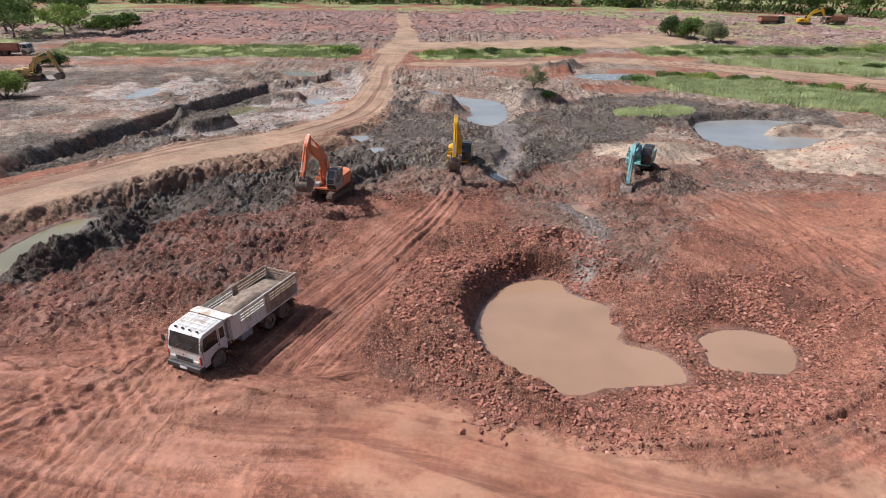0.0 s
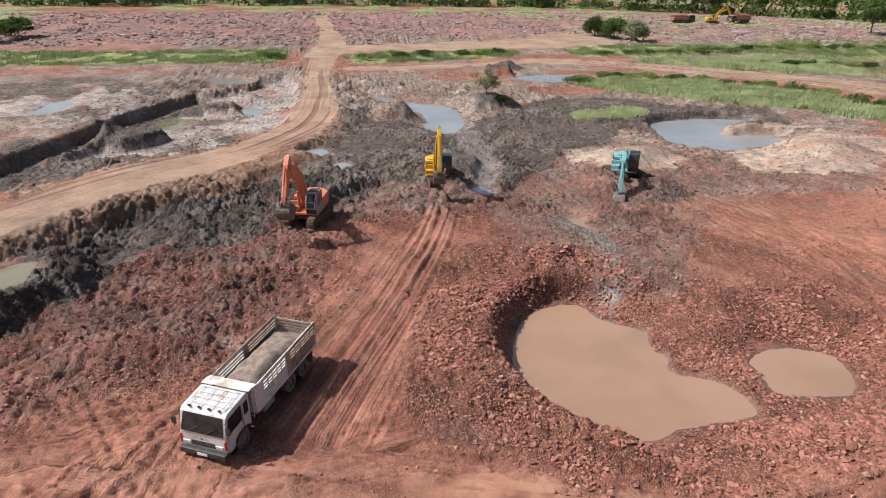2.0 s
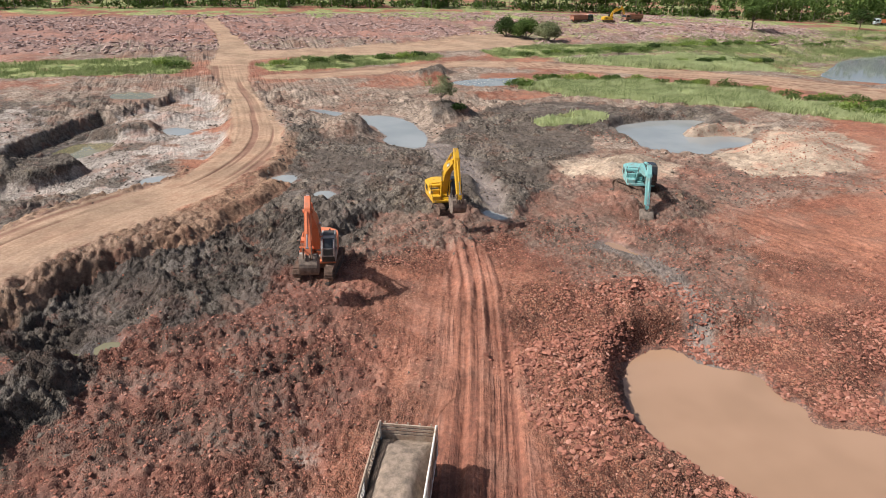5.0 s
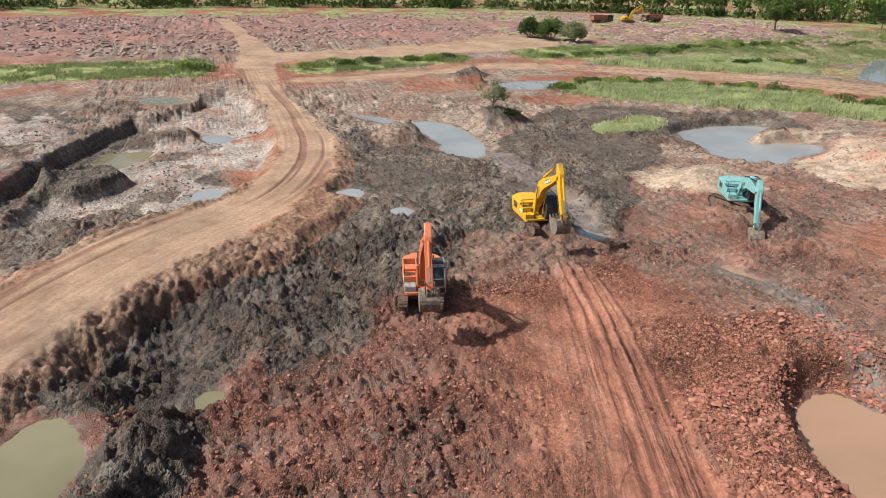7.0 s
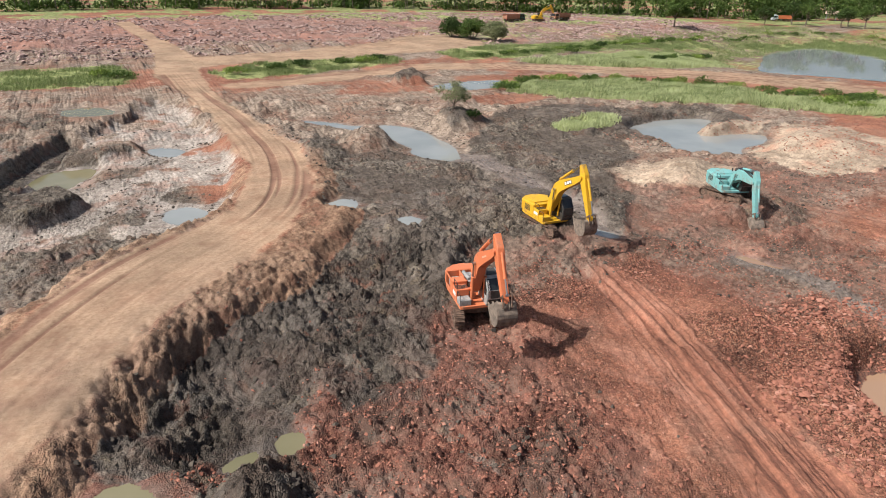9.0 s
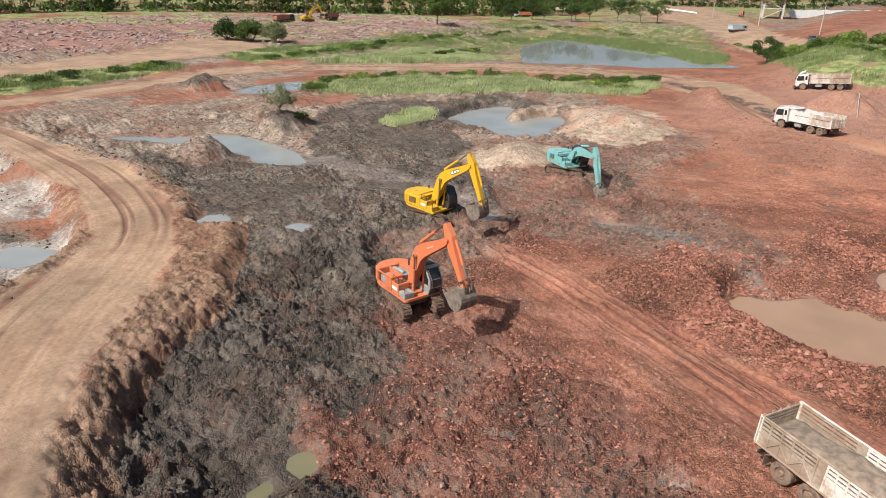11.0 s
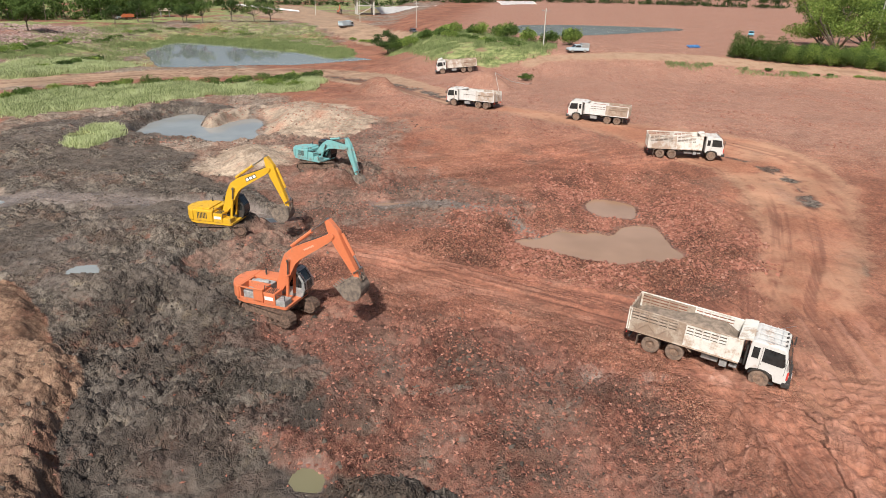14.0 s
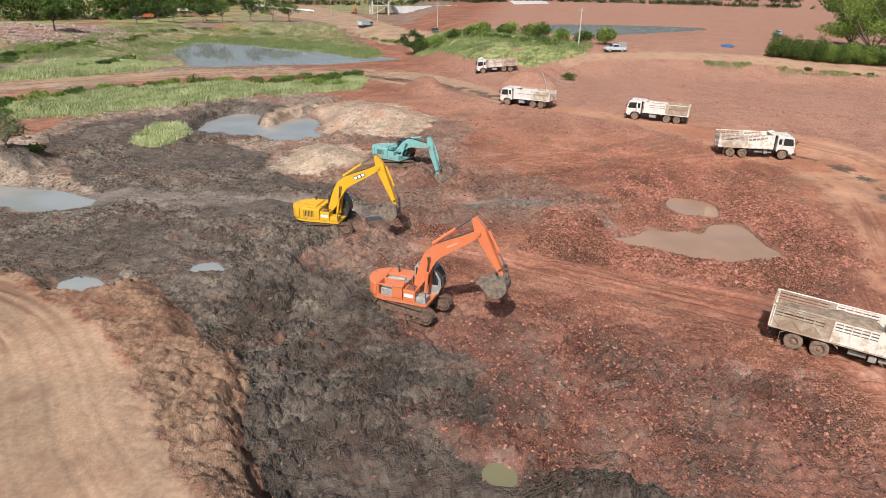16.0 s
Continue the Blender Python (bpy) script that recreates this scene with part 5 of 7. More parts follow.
# ---- lorries ----
def wheel(parent, x, y, outward, dual):
    r, w = 0.52, 0.29
    bm = bmesh.new()
    prof = [(r * 0.55, -w / 2), (r * 0.93, -w / 2), (r, -w * 0.34), (r, w * 0.34), (r * 0.93, w / 2), (r * 0.55, w / 2)]
    n = 28
    for off in ([0.0] if not dual else [0.0, -outward * 0.33]):
        rings = []
        for i in range(n):
            a = 2 * math.pi * i / n
            k = 1.0 if i % 2 else 0.985
            rings.append([bm.verts.new((x + p[0] * k * math.cos(a), y + off + p[1], r + p[0] * k * math.sin(a))) for p in prof])
        for i in range(n):
            a, b = rings[i], rings[(i + 1) % n]
            for j in range(len(prof)):
                k = (j + 1) % len(prof)
                bm.faces.new((a[j], a[k], b[k], b[j]))
    tyre = part("wheel", bm, RUBBER, parent)
    bm = bmesh.new()
    face = y + outward * (0.02 if dual else 0.10)
    rod(bm, (x, y - outward * 0.12, r), (x, face, r), r * 0.56, sides=24)
    rod(bm, (x, face, r), (x, face + outward * (0.10 if dual else 0.05), r), r * 0.27, r * 0.2, sides=16)
    for i in range(8):
        a = 2 * math.pi * i / 8
        bx, bz = x + r * 0.4 * math.cos(a), r + r * 0.4 * math.sin(a)
        rod(bm, (bx, face, bz), (bx, face + outward * 0.035, bz), 0.025, sides=6)
    part("rim", bm, RIM, tyre)


def heap(bm, x0, x1, y0, y1, z, peak, seed, slope=0.0):
    """A lumpy load that fills a bed."""
    nx_, ny_ = 26, 12
    gx, gy = np.meshgrid(np.linspace(0, 1, nx_), np.linspace(0, 1, ny_))
    hh = peak * np.minimum(1, 4 * np.minimum(np.minimum(gx, 1 - gx) * 1.4, np.minimum(gy, 1 - gy))) * (0.35 + 0.9 * fractal(gx * 6, gy * 2.5, 1.6, 4, seed)) + slope * (1 - gx)
    grid = [[bm.verts.new((x0 + (x1 - x0) * gx[j, i], y0 + (y1 - y0) * gy[j, i], z + hh[j, i])) for i in range(nx_)] for j in range(ny_)]
    low = [[bm.verts.new((x0 + (x1 - x0) * gx[j, i], y0 + (y1 - y0) * gy[j, i], z - 0.05)) for i in (0, nx_ - 1)] for j in (0, ny_ - 1)]
    for j in range(ny_ - 1):
        for i in range(nx_ - 1):
            bm.faces.new((grid[j][i], grid[j][i + 1], grid[j + 1][i + 1], grid[j + 1][i]))
    bm.faces.new((low[0][0], low[1][0], low[1][1], low[0][1]))


def lorry(m, label, front_paint, bed_paint, tail_paint, load, load_peak, rails=3, visor=False, tall=1.0):
    """Origin on the ground between the two rear axles; it drives along x."""
    t = thing("dump_truck", m, label, "dump truck", "tipper lorries of the haul road")
    for x in (-0.69, 0.69):
        for side in (-1, 1):
            wheel(t, x, side * 1.05, side, True)
    for side in (-1, 1):
        wheel(t, 5.2, side * 1.06, side, False)
    bm = bmesh.new()
    for y in (-0.43, 0.43):
        block(bm, -2.0, 6.0, y - 0.05, y + 0.05, 0.78, 1.05)
    for x in (-1.9, -0.7, 0.7, 2.0, 3.2, 4.4, 5.9):
        block(bm, x - 0.06, x + 0.06, -0.43, 0.43, 0.8, 1.02)
    for x in (-0.69, 0.69, 5.2):
        rod(bm, (x, -0.95, 0.52), (x, 0.95, 0.52), 0.11)
    rod(bm, (1.0, 0, 0.62), (4.4, 0, 0.8), 0.07)
    block(bm, -2.05, -1.95, -1.05, 1.05, 0.55, 0.68, 0.02)
    part("chassis", bm, DARK, t)
    bm = bmesh.new()
    block(bm, 2.2, 3.2, 0.55, 1.12, 0.5, 1.0, 0.06)
    part("fuel_tank", bm, GREYSTEEL, t)
    bm = bmesh.new()
    rod(bm, (2.1, -0.8, 0.72), (3.0, -0.8, 0.72), 0.16, sides=14)
    block(bm, 3.1, 3.5, -1.1, -0.6, 0.55, 0.95, 0.03)
    rod(bm, (3.6, -0.85, 0.7), (4.0, -0.85, 0.7), 0.13, sides=12)
    part("air_tank", bm, GREYSTEEL, t)
    # bed
    z0, z1 = 1.18, 1.18 + 1.38 * tall
    x0, x1 = -2.15, 4.05
    bm = bmesh.new()
    block(bm, x0, x1, -1.2, 1.2, z0, z0 + 0.09, 0.01)
    for x in np.linspace(x0 + 0.2, x1 - 0.2, 9):
        block(bm, x - 0.05, x + 0.05, -1.2, 1.2, z0 - 0.12, z0)
    bed = part("bed_floor", bm, tail_paint, t)
    for side in (-1, 1):
        y = side * 1.22
        half = (x0 + x1) / 2 - 0.1
        for k, (a, b, mat_) in enumerate(((x0, half - 0.19, tail_paint), (half + 0.19, x1 - 0.75, bed_paint))):
            bm = bmesh.new()
            solid = z0 + (z1 - z0) * 0.56
            block(bm, a, b, y - 0.03, y + 0.03, z0, solid, 0.008)
            panel = part("side_panel", bm, mat_, t)
            for i in range(rails):
                bm = bmesh.new()
                lo = solid + 0.07 + (z1 - solid - 0.02) * i / rails
                block(bm, a, b, y - 0.03, y + 0.03, lo, lo + (z1 - solid) / rails - 0.10, 0.008)
                part("slat", bm, mat_, panel)
            for x in np.linspace(a + 0.04, b - 0.04, 6):
                bm = bmesh.new()
                block(bm, x - 0.035, x + 0.035, y + side * 0.025, y + side * 0.06, z0 + 0.05, z1 - 0.02)
                part("rib", bm, mat_, panel)
            if k == 0:
                n = 5
                for i in range(n):
                    xa, xb = a + (b - a) * i / n, a + (b - a) * (i + 1) / n
                    za, zb = (z0 + 0.1, solid - 0.08) if i % 2 else (solid - 0.08, z0 + 0.1)
                    bm = bmesh.new()
                    rod(bm, (xa, y + side * 0.05, za), (xb, y + side * 0.05, zb), 0.03, sides=4)
                    part("brace", bm, mat_, panel)
        for a, b, mat_ in ((half - 0.19, half + 0.19, tail_paint), (x1 - 0.75, x1, bed_paint), (x0 - 0.06, x0 + 0.12, bed_paint)):
            bm = bmesh.new()
            block(bm, a, b, y - 0.05, y + 0.065, z0 - 0.02, z1 + 0.03, 0.02)
            part("bed_post", bm, mat_, bed)
        bm = bmesh.new()
        rod(bm, (x0, y, z1 + 0.02), (x1, y, z1 + 0.02), 0.045, sides=8)
        rod(bm, (x0, y + side * 0.04, z0 - 0.02), (x1, y + side * 0.04, z0 - 0.02), 0.05, sides=6)
        part("bed_rail", bm, tail_paint if side < 0 else bed_paint, bed)
    bm = bmesh.new()
    block(bm, x0 - 0.05, x0 + 0.02, -1.19, 1.19, z0, z0 + (z1 - z0) * 0.56, 0.01)
    gate = part("tailgate", bm, tail_paint, t)
    for i in range(rails):
        bm = bmesh.new()
        lo = z0 + (z1 - z0) * 0.60 + (z1 - z0) * 0.40 * i / rails
        block(bm, x0 - 0.05, x0 + 0.02, -1.19, 1.19, lo, lo + 0.11)
        part("slat", bm, tail_paint, gate)
    for y in np.linspace(-1.0, 1.0, 5):
        bm = bmesh.new()
        block(bm, x0 - 0.09, x0 - 0.04, y - 0.04, y + 0.04, z0, z1)
        part("rib", bm, tail_paint, gate)
    bm = bmesh.new()
    block(bm, x1 - 0.06, x1 + 0.02, -1.22, 1.22, z0, z1 + 0.10, 0.01)
    slab(bm, [(x1 - 0.3, z1 + 0.05), (x1 + 0.12, z1 + 0.12), (x1 + 0.42, z1 + 0.16), (x1 + 0.42, z1 + 0.22), (x1 + 0.1, z1 + 0.2), (x1 - 0.3, z1 + 0.12)], -1.28, 1.28, 0.015)
    part("headboard", bm, bed_paint, bed)
    bm = bmesh.new()
    for y in (0.95, 1.2):
        pipe(bm, [(x1 + 0.12, y, 1.0), (x1 + 0.12, y, z1 - 0.1)], 0.022)
    for i in range(6):
        pipe(bm, [(x1 + 0.12, 0.95, 1.1 + i * 0.22), (x1 + 0.12, 1.2, 1.1 + i * 0.22)], 0.018)
    part("ladder", bm, WHITE, bed)
    if load is not None:
        bm = bmesh.new()
        heap(bm, x0 + 0.03, x1 - 0.08, -1.18, 1.18, z1 - 0.5 - 0.45 * load_peak, load_peak, int(100 * load_peak))
        part("load", bm, load, bed, "heap of wet grey mud" if load is LOAD else "heap of red earth", smooth=True)
    # mudguards
    for side in (-1, 1):
        bm = bmesh.new()
        for a, b in (((-1.45, 0.95), (-1.2, 1.13)), ((-1.2, 1.13), (1.25, 1.13)), ((1.25, 1.13), (1.55, 0.88))):
            slab(bm, [a, b, (b[0], b[1] + 0.03), (a[0], a[1] + 0.03)], side * 1.08 - 0.2, side * 1.08 + 0.2)
        part("mudguard", bm, tail_paint, t)
        bm = bmesh.new()
        block(bm, -1.5, -1.47, side * 1.05 - 0.28, side * 1.05 + 0.28, 0.35, 0.95)
        part("mud_flap", bm, RUBBER, t)
        bm = bmesh.new()
        block(bm, -2.2, -2.15, side * 0.95 - 0.18, side * 0.95 + 0.18, 0.85, 0.98)
        part("tail_lamp", bm, LAMP_RED, t)
    # cab
    prof = [(4.42, 0.92), (4.55, 0.85), (4.62, 1.12), (5.0, 1.22), (5.45, 1.22), (5.82, 1.05), (5.88, 0.62), (6.48, 0.62), (6.52, 1.05), (6.48, 1.62), (6.22, 2.55), (6.05, 2.68), (4.6, 2.76), (4.42, 2.65)]
    bm = bmesh.new()
    slab(bm, prof, -1.2, 1.2, 0.05)
    cab = part("cab", bm, front_paint, t)
    bm = bmesh.new()
    a, b = Vector((6.50, 0, 1.66)), Vector((6.235, 0, 2.52))
    out = Vector((0.86, 0, 0.265)).normalized() * 0.016
    vs = [bm.verts.new(p + out) for p in (a + Vector((0, -1.08, 0)), a + Vector((0, 1.08, 0)), b + Vector((0, 1.02, 0)), b + Vector((0, -1.02, 0)))]
    vb = [bm.verts.new(v.co - out * 2) for v in vs]
    bm.faces.new(vs)
    bm.faces.new(vb[::-1])
    for i in range(4):
        bm.faces.new((vs[i], vb[i], vb[(i + 1) % 4], vs[(i + 1) % 4]))
    screen = part("windscreen", bm, GLASS, cab)
    bm = bmesh.new()
    for y0 in (-0.75, 0.15):
        rod(bm, (6.535, y0, 1.66), (6.43, y0 + 0.55, 2.0), 0.014, sides=4)
    part("wiper", bm, DARK, screen)
    for side in (-1, 1):
        bm = bmesh.new()
        y = side * 1.208
        slab(bm, [(5.12, 1.66), (6.15, 1.60), (6.28, 1.75), (6.12, 2.42), (5.12, 2.48)], min(y - 0.012, y + 0.012), max(y - 0.012, y + 0.012))
        part("door_window", bm, GLASS, cab)
        bm = bmesh.new()
        slab(bm, [(4.58, 1.75), (4.92, 1.75), (4.92, 2.4), (4.58, 2.4)], y - 0.012, y + 0.012)
        part("quarter_window", bm, GLASS, cab)
        bm = bmesh.new()
        block(bm, 5.06, 5.12, y - 0.02, y + 0.02, 1.45, 1.50)
        part("door_handle", bm, DARK, cab)
        for x in (5.04, 6.3):
            bm = bmesh.new()
            block(bm, x - 0.008, x + 0.008, y - 0.006, y + 0.006, 1.15, 2.5)
            part("door_gap", bm, DARK, cab)
        bm = bmesh.new()
        pipe(bm, [(6.35, side * 1.15, 2.35), (6.5, side * 1.42, 2.4), (6.5, side * 1.42, 1.75)], 0.015)
        block(bm, 6.44, 6.52, side * 1.42 - 0.11, side * 1.42 + 0.11, 1.9, 2.3, 0.02)
        part("mirror", bm, DARK, cab)
        bm = bmesh.new()
        slab(bm, bow(5.2, 0.52, 0.66, 25, 155, 10) + bow(5.2, 0.52, 0.60, 155, 25, 10), side * 1.06 - 0.19, side * 1.06 + 0.19)
        part("wheel_arch", bm, DARK, cab)
        bm = bmesh.new()
        block(bm, 6.5, 6.56, side * 0.85 - 0.2, side * 0.85 + 0.2, 0.98, 1.14, 0.02)
        part("headlight", bm, LAMP_GLASS, cab)
        bm = bmesh.new()
        block(bm, 6.44, 6.54, side * 1.16 - 0.05, side * 1.16 + 0.05, 0.95, 1.45, 0.02)
        part("indicator", bm, LAMP_RED, cab)
        bm = bmesh.new()
        block(bm, 5.7, 5.95, side * 1.1 - 0.09, side * 1.1 + 0.09, 0.42, 0.47)
        part("step", bm, DARK, cab)
    bm = bmesh.new()
    block(bm, 6.3, 6.72, -1.22, 1.22, 0.48, 0.80, 0.05)
    bumper = part("bumper", bm, DARK, t)
    bm = bmesh.new()
    block(bm, 6.72, 6.735, -0.26, 0.26, 0.56, 0.72)
    part("blank_plate", bm, BADGE, bumper)
    bm = bmesh.new()
    for i in range(4):
        block(bm, 6.5, 6.54, -0.62, 0.62, 0.95 + i * 0.07, 0.985 + i * 0.07)
    part("grille", bm, DARK, cab)
    bm = bmesh.new()
    rod(bm, (6.545, 0.0, 1.38), (6.56, 0.0, 1.38), 0.07, sides=3)
    part("badge", bm, DARK, cab)
    bm = bmesh.new()
    for y in (-0.9, -0.3, 0.3, 0.9):
        pipe(bm, [(4.7, y, 2.78), (4.7, y, 2.84), (6.0, y, 2.80), (6.05, y, 2.70)], 0.018)
    for x in (4.75, 5.1, 5.45, 5.8):
        pipe(bm, [(x, -1.0, 2.83), (x, 1.0, 2.83)], 0.018)
    part("roof_rack", bm, WHITE, cab)
    for y in (-0.78, -0.26, 0.26, 0.78):
        bm = bmesh.new()
        rod(bm, (6.02, y, 2.72), (6.1, y, 2.78), 0.055, sides=10)
        block(bm, 5.98, 6.06, y - 0.03, y + 0.03, 2.66, 2.76)
        part("marker_lamp", bm, DARK, cab)
    bm = bmesh.new()
    pipe(bm, [(5.6, 1.1, 2.74), (6.3, 1.35, 3.05)], 0.012)
    part("aerial", bm, STEEL, cab)
    if visor:
        bm = bmesh.new()
        slab(bm, [(6.1, 2.68), (5.6, 2.74), (5.0, 3.15), (5.15, 3.2), (5.9, 2.95)], -1.1, 1.1, 0.04)
        part("wind_deflector", bm, WHITE, cab)
    bm = bmesh.new()
    rod(bm, (4.3, -0.75, 0.9), (4.3, -0.75, 2.75), 0.06, sides=10)
    part("exhaust_stack", bm, DARK, t)
    return t


def drive(x, y, hx, hy, dz=0.0):
    """A lorry's pose on the ground, from a place between the rear axles and a heading, leaning with the ground."""
    d = Vector((hx, hy, 0)).normalized()
    a, b = height(x, y), height(x + d.x * 5.2, y + d.y * 5.2)
    return pose(x, y, a + dz, 0, -math.degrees(math.atan2(b - a, 5.2)), math.degrees(math.atan2(d.y, d.x)))


main_lorry = lorry(drive(-11.5, 36.25, -0.42, -0.907), "white dump truck with a worn slatted bed full of grey mud", WHITE, CREAM, CREAM_DIRTY, LOAD, 0.85)
lorry_4 = lorry(drive(33.75, 27.6, -0.05, -1.0), "white dump truck with high slatted sides on the tan haul road", WHITE, CREAM, WHITE_WORN, LOAD, 0.4, rails=4, tall=1.12)
lorry_3 = lorry(drive(49.5, 31.8, 0.3, 0.95), "white dump truck with rust streaked sides and a mud load", WHITE, WHITE, CREAM_DIRTY, LOAD, 0.6, rails=2)
lorry_2 = lorry(drive(56.8, 50.7, 0.46, 0.89), "white dump truck with plain white bed sides", WHITE, WHITE, WHITE_WORN, LOAD, 0.35, rails=1)
lorry_1 = lorry(drive(97.5, 56.9, -0.15, 0.99), "white dump truck with a faded bed loaded with red earth", WHITE, WHITE_WORN, CREAM_DIRTY, LOAD_RED, 0.7, rails=1, visor=True)



# ---- vehicles, poles and works farther off ----
def small_wheel(parent, x, y, r, side):
    bm = bmesh.new()
    rod(bm, (x, y - side * 0.1, r), (x, y + side * 0.1, r), r, sides=18)
    tyre = part("wheel", bm, RUBBER, parent)
    bm = bmesh.new()
    rod(bm, (x, y + side * 0.05, r), (x, y + side * 0.112, r), r * 0.6, sides=14)
    part("rim", bm, GREYSTEEL, tyre)


def pickup(m, label, body, canopy, category="pickup truck"):
    """Origin on the ground under its middle; it drives along x."""
    t = thing("pickup_truck" if category != "car" else "car", m, label, category)
    for x in (-1.5, 1.55):
        for side in (-1, 1):
            small_wheel(t, x, side * 0.76, 0.36, side)
    lower = [(-2.5, 0.45), (2.35, 0.42), (2.5, 0.6), (2.45, 0.95), (1.35, 1.08), (0.85, 1.12), (-2.5, 1.08)]
    bm = bmesh.new()
    slab(bm, lower, -0.86, 0.86, 0.06)
    shell = part("body", bm, body, t)
    bm = bmesh.new()
    back = -0.75 if canopy is not None else -1.9
    slab(bm, [(back, 1.08), (1.3, 1.08), (0.65, 1.66), (0.4, 1.72), (back + 0.25, 1.72), (back, 1.6)], -0.78, 0.78, 0.06)
    cabin = part("cabin", bm, body, shell)
    for side in (-1, 1):
        bm = bmesh.new()
        y = side * 0.785
        slab(bm, [(back + 0.15, 1.15), (1.05, 1.15), (0.55, 1.62), (back + 0.25, 1.62)], y - 0.01, y + 0.01)
        part("side_window", bm, GLASS, shell)
    bm = bmesh.new()
    slab(bm, [(1.24, 1.16), (0.72, 1.63), (0.735, 1.645), (1.26, 1.17)], -0.68, 0.68)
    part("windscreen", bm, GLASS, shell)
    bm = bmesh.new()
    block(bm, 2.38, 2.56, -0.84, 0.84, 0.42, 0.62, 0.04)
    block(bm, -2.6, -2.45, -0.84, 0.84, 0.45, 0.62, 0.04)
    part("bumper", bm, DARK, t)
    for side in (-1, 1):
        bm = bmesh.new()
        block(bm, 2.4, 2.49, side * 0.62 - 0.16, side * 0.62 + 0.16, 0.72, 0.9, 0.02)
        part("headlight", bm, LAMP_GLASS, shell)
    if canopy is not None:
        bm = bmesh.new()
        block(bm, -2.52, -0.72, -0.88, 0.88, 1.06, 2.05, 0.05)
        for x in (-2.4, -1.85, -1.3, -0.85):
            block(bm, x, x + 0.05, -0.9, 0.9, 1.05, 2.08, 0.01)
        part("canopy", bm, canopy, t, "grey box canopy over the bed")
    return t


def set_on(x, y, turn):
    return pose(x, y, height(x, y), 0, 0, turn)


pickup(set_on(112.6, 32.4, 107), "pale blue pickup with a grey box canopy on the lane", BLUEGREY, GREYSTEEL)
pickup(set_on(222, 88, -150), "small dark grey car driving on the dusty road", paint("dark_car_paint", (0.04, 0.045, 0.055), (0.3, 0.2, 0.14), 0.3, 0.3), None, "car")
pickup(set_on(182, -28.0, 160), "light blue pickup parked behind the hedge", paint("light_blue_paint", (0.12, 0.36, 0.5), (0.3, 0.2, 0.15), 0.1, 0.35), None)

lorry(set_on(-107, 163, 5), "white-cabbed dump truck with a rusty brown bed on the western road", WHITE, LOAD_RED, LOAD_RED, LOAD, 0.6, rails=1)
lorry(set_on(262, 127, -22), "pale grey-blue slatted truck on the dusty road", BLUEGREY, BLUEGREY, BLUEGREY, None, 0.3, rails=3, tall=1.3)
lorry(set_on(256, 228, 150), "small orange tipper truck on the red yard", BLUEGREY, ORANGE, ORANGE, None, 0.3, rails=1, tall=0.9)
lorry(set_on(112, 239, 6), "dark green truck with a brown bed on the far field", paint("dark_green_paint", (0.03, 0.09, 0.07), (0.3, 0.2, 0.14), 0.2), LOAD_RED, LOAD_RED, LOAD_RED, 0.5, rails=1)
lorry(set_on(139, 241, 190), "rusty brown truck bed on the far field", LOAD_RED, LOAD_RED, LOAD_RED, LOAD_RED, 0.5, rails=1)
excavator(set_on(127.5, 242, -15), "yellow excavator working in the far field", YELLOW, DARK, (4.6, 5.2), (6.2, 2.2), -40, 0, DARK, badge=False)
excavator(set_on(-80.0, 128, -8), "dull ochre excavator in shade beside the western road", DULL_YELLOW, DARK, (5.0, 4.6), (6.6, 1.6), -40, 20, DARK, badge=False)
excavator(set_on(372, 158, 200), "orange excavator beside the far works", ORANGE, DARK, (4.6, 4.6), (6.0, 1.6), -40, 0, BADGE, badge=False)

CONCRETE = plain("grey_concrete", (0.34, 0.32, 0.29), (0.50, 0.47, 0.43), 1.0, 0.9, 0.0, 0.02)
SHEET = plain("white_plastic_sheet", (0.66, 0.65, 0.63), (0.80, 0.79, 0.77), 0.5, 0.5, 0.0, 0.05)
BLUE_SHEET = plain("blue_tarpaulin", (0.04, 0.15, 0.38), (0.09, 0.26, 0.52), 2.0, 0.5, 0.0, 0.05)
PVC = plain("pale_grey_pipe", (0.30, 0.27, 0.24), (0.42, 0.38, 0.34), 3.0, 0.5, 0.0, 0.0)


def power_pole(x, y, tall):
    t = thing("power_pole", pose(x, y, height(x, y)), "slim grey concrete power pole with a crossarm", "pole", "power poles of the road")
    bm = bmesh.new()
    rod(bm, (0, 0, -0.5), (0, 0, tall), 0.17, 0.11, 8)
    part("post", bm, CONCRETE, t)
    bm = bmesh.new()
    block(bm, -0.06, 0.06, -1.0, 1.0, tall - 0.7, tall - 0.55)
    part("crossarm", bm, GREYSTEEL, t)
    for y_ in (-0.9, 0.0, 0.9):
        bm = bmesh.new()
        rod(bm, (0, y_, tall - 0.55), (0, y_, tall - 0.3), 0.06, 0.04, 8)
        part("insulator", bm, GREYSTEEL, t)


for x, y, tall in ((236, 89, 10), (122, 40, 8.6), (129, -40, 14), (300, 128, 10), (345, 165, 10)):
    power_pole(x, y, tall)


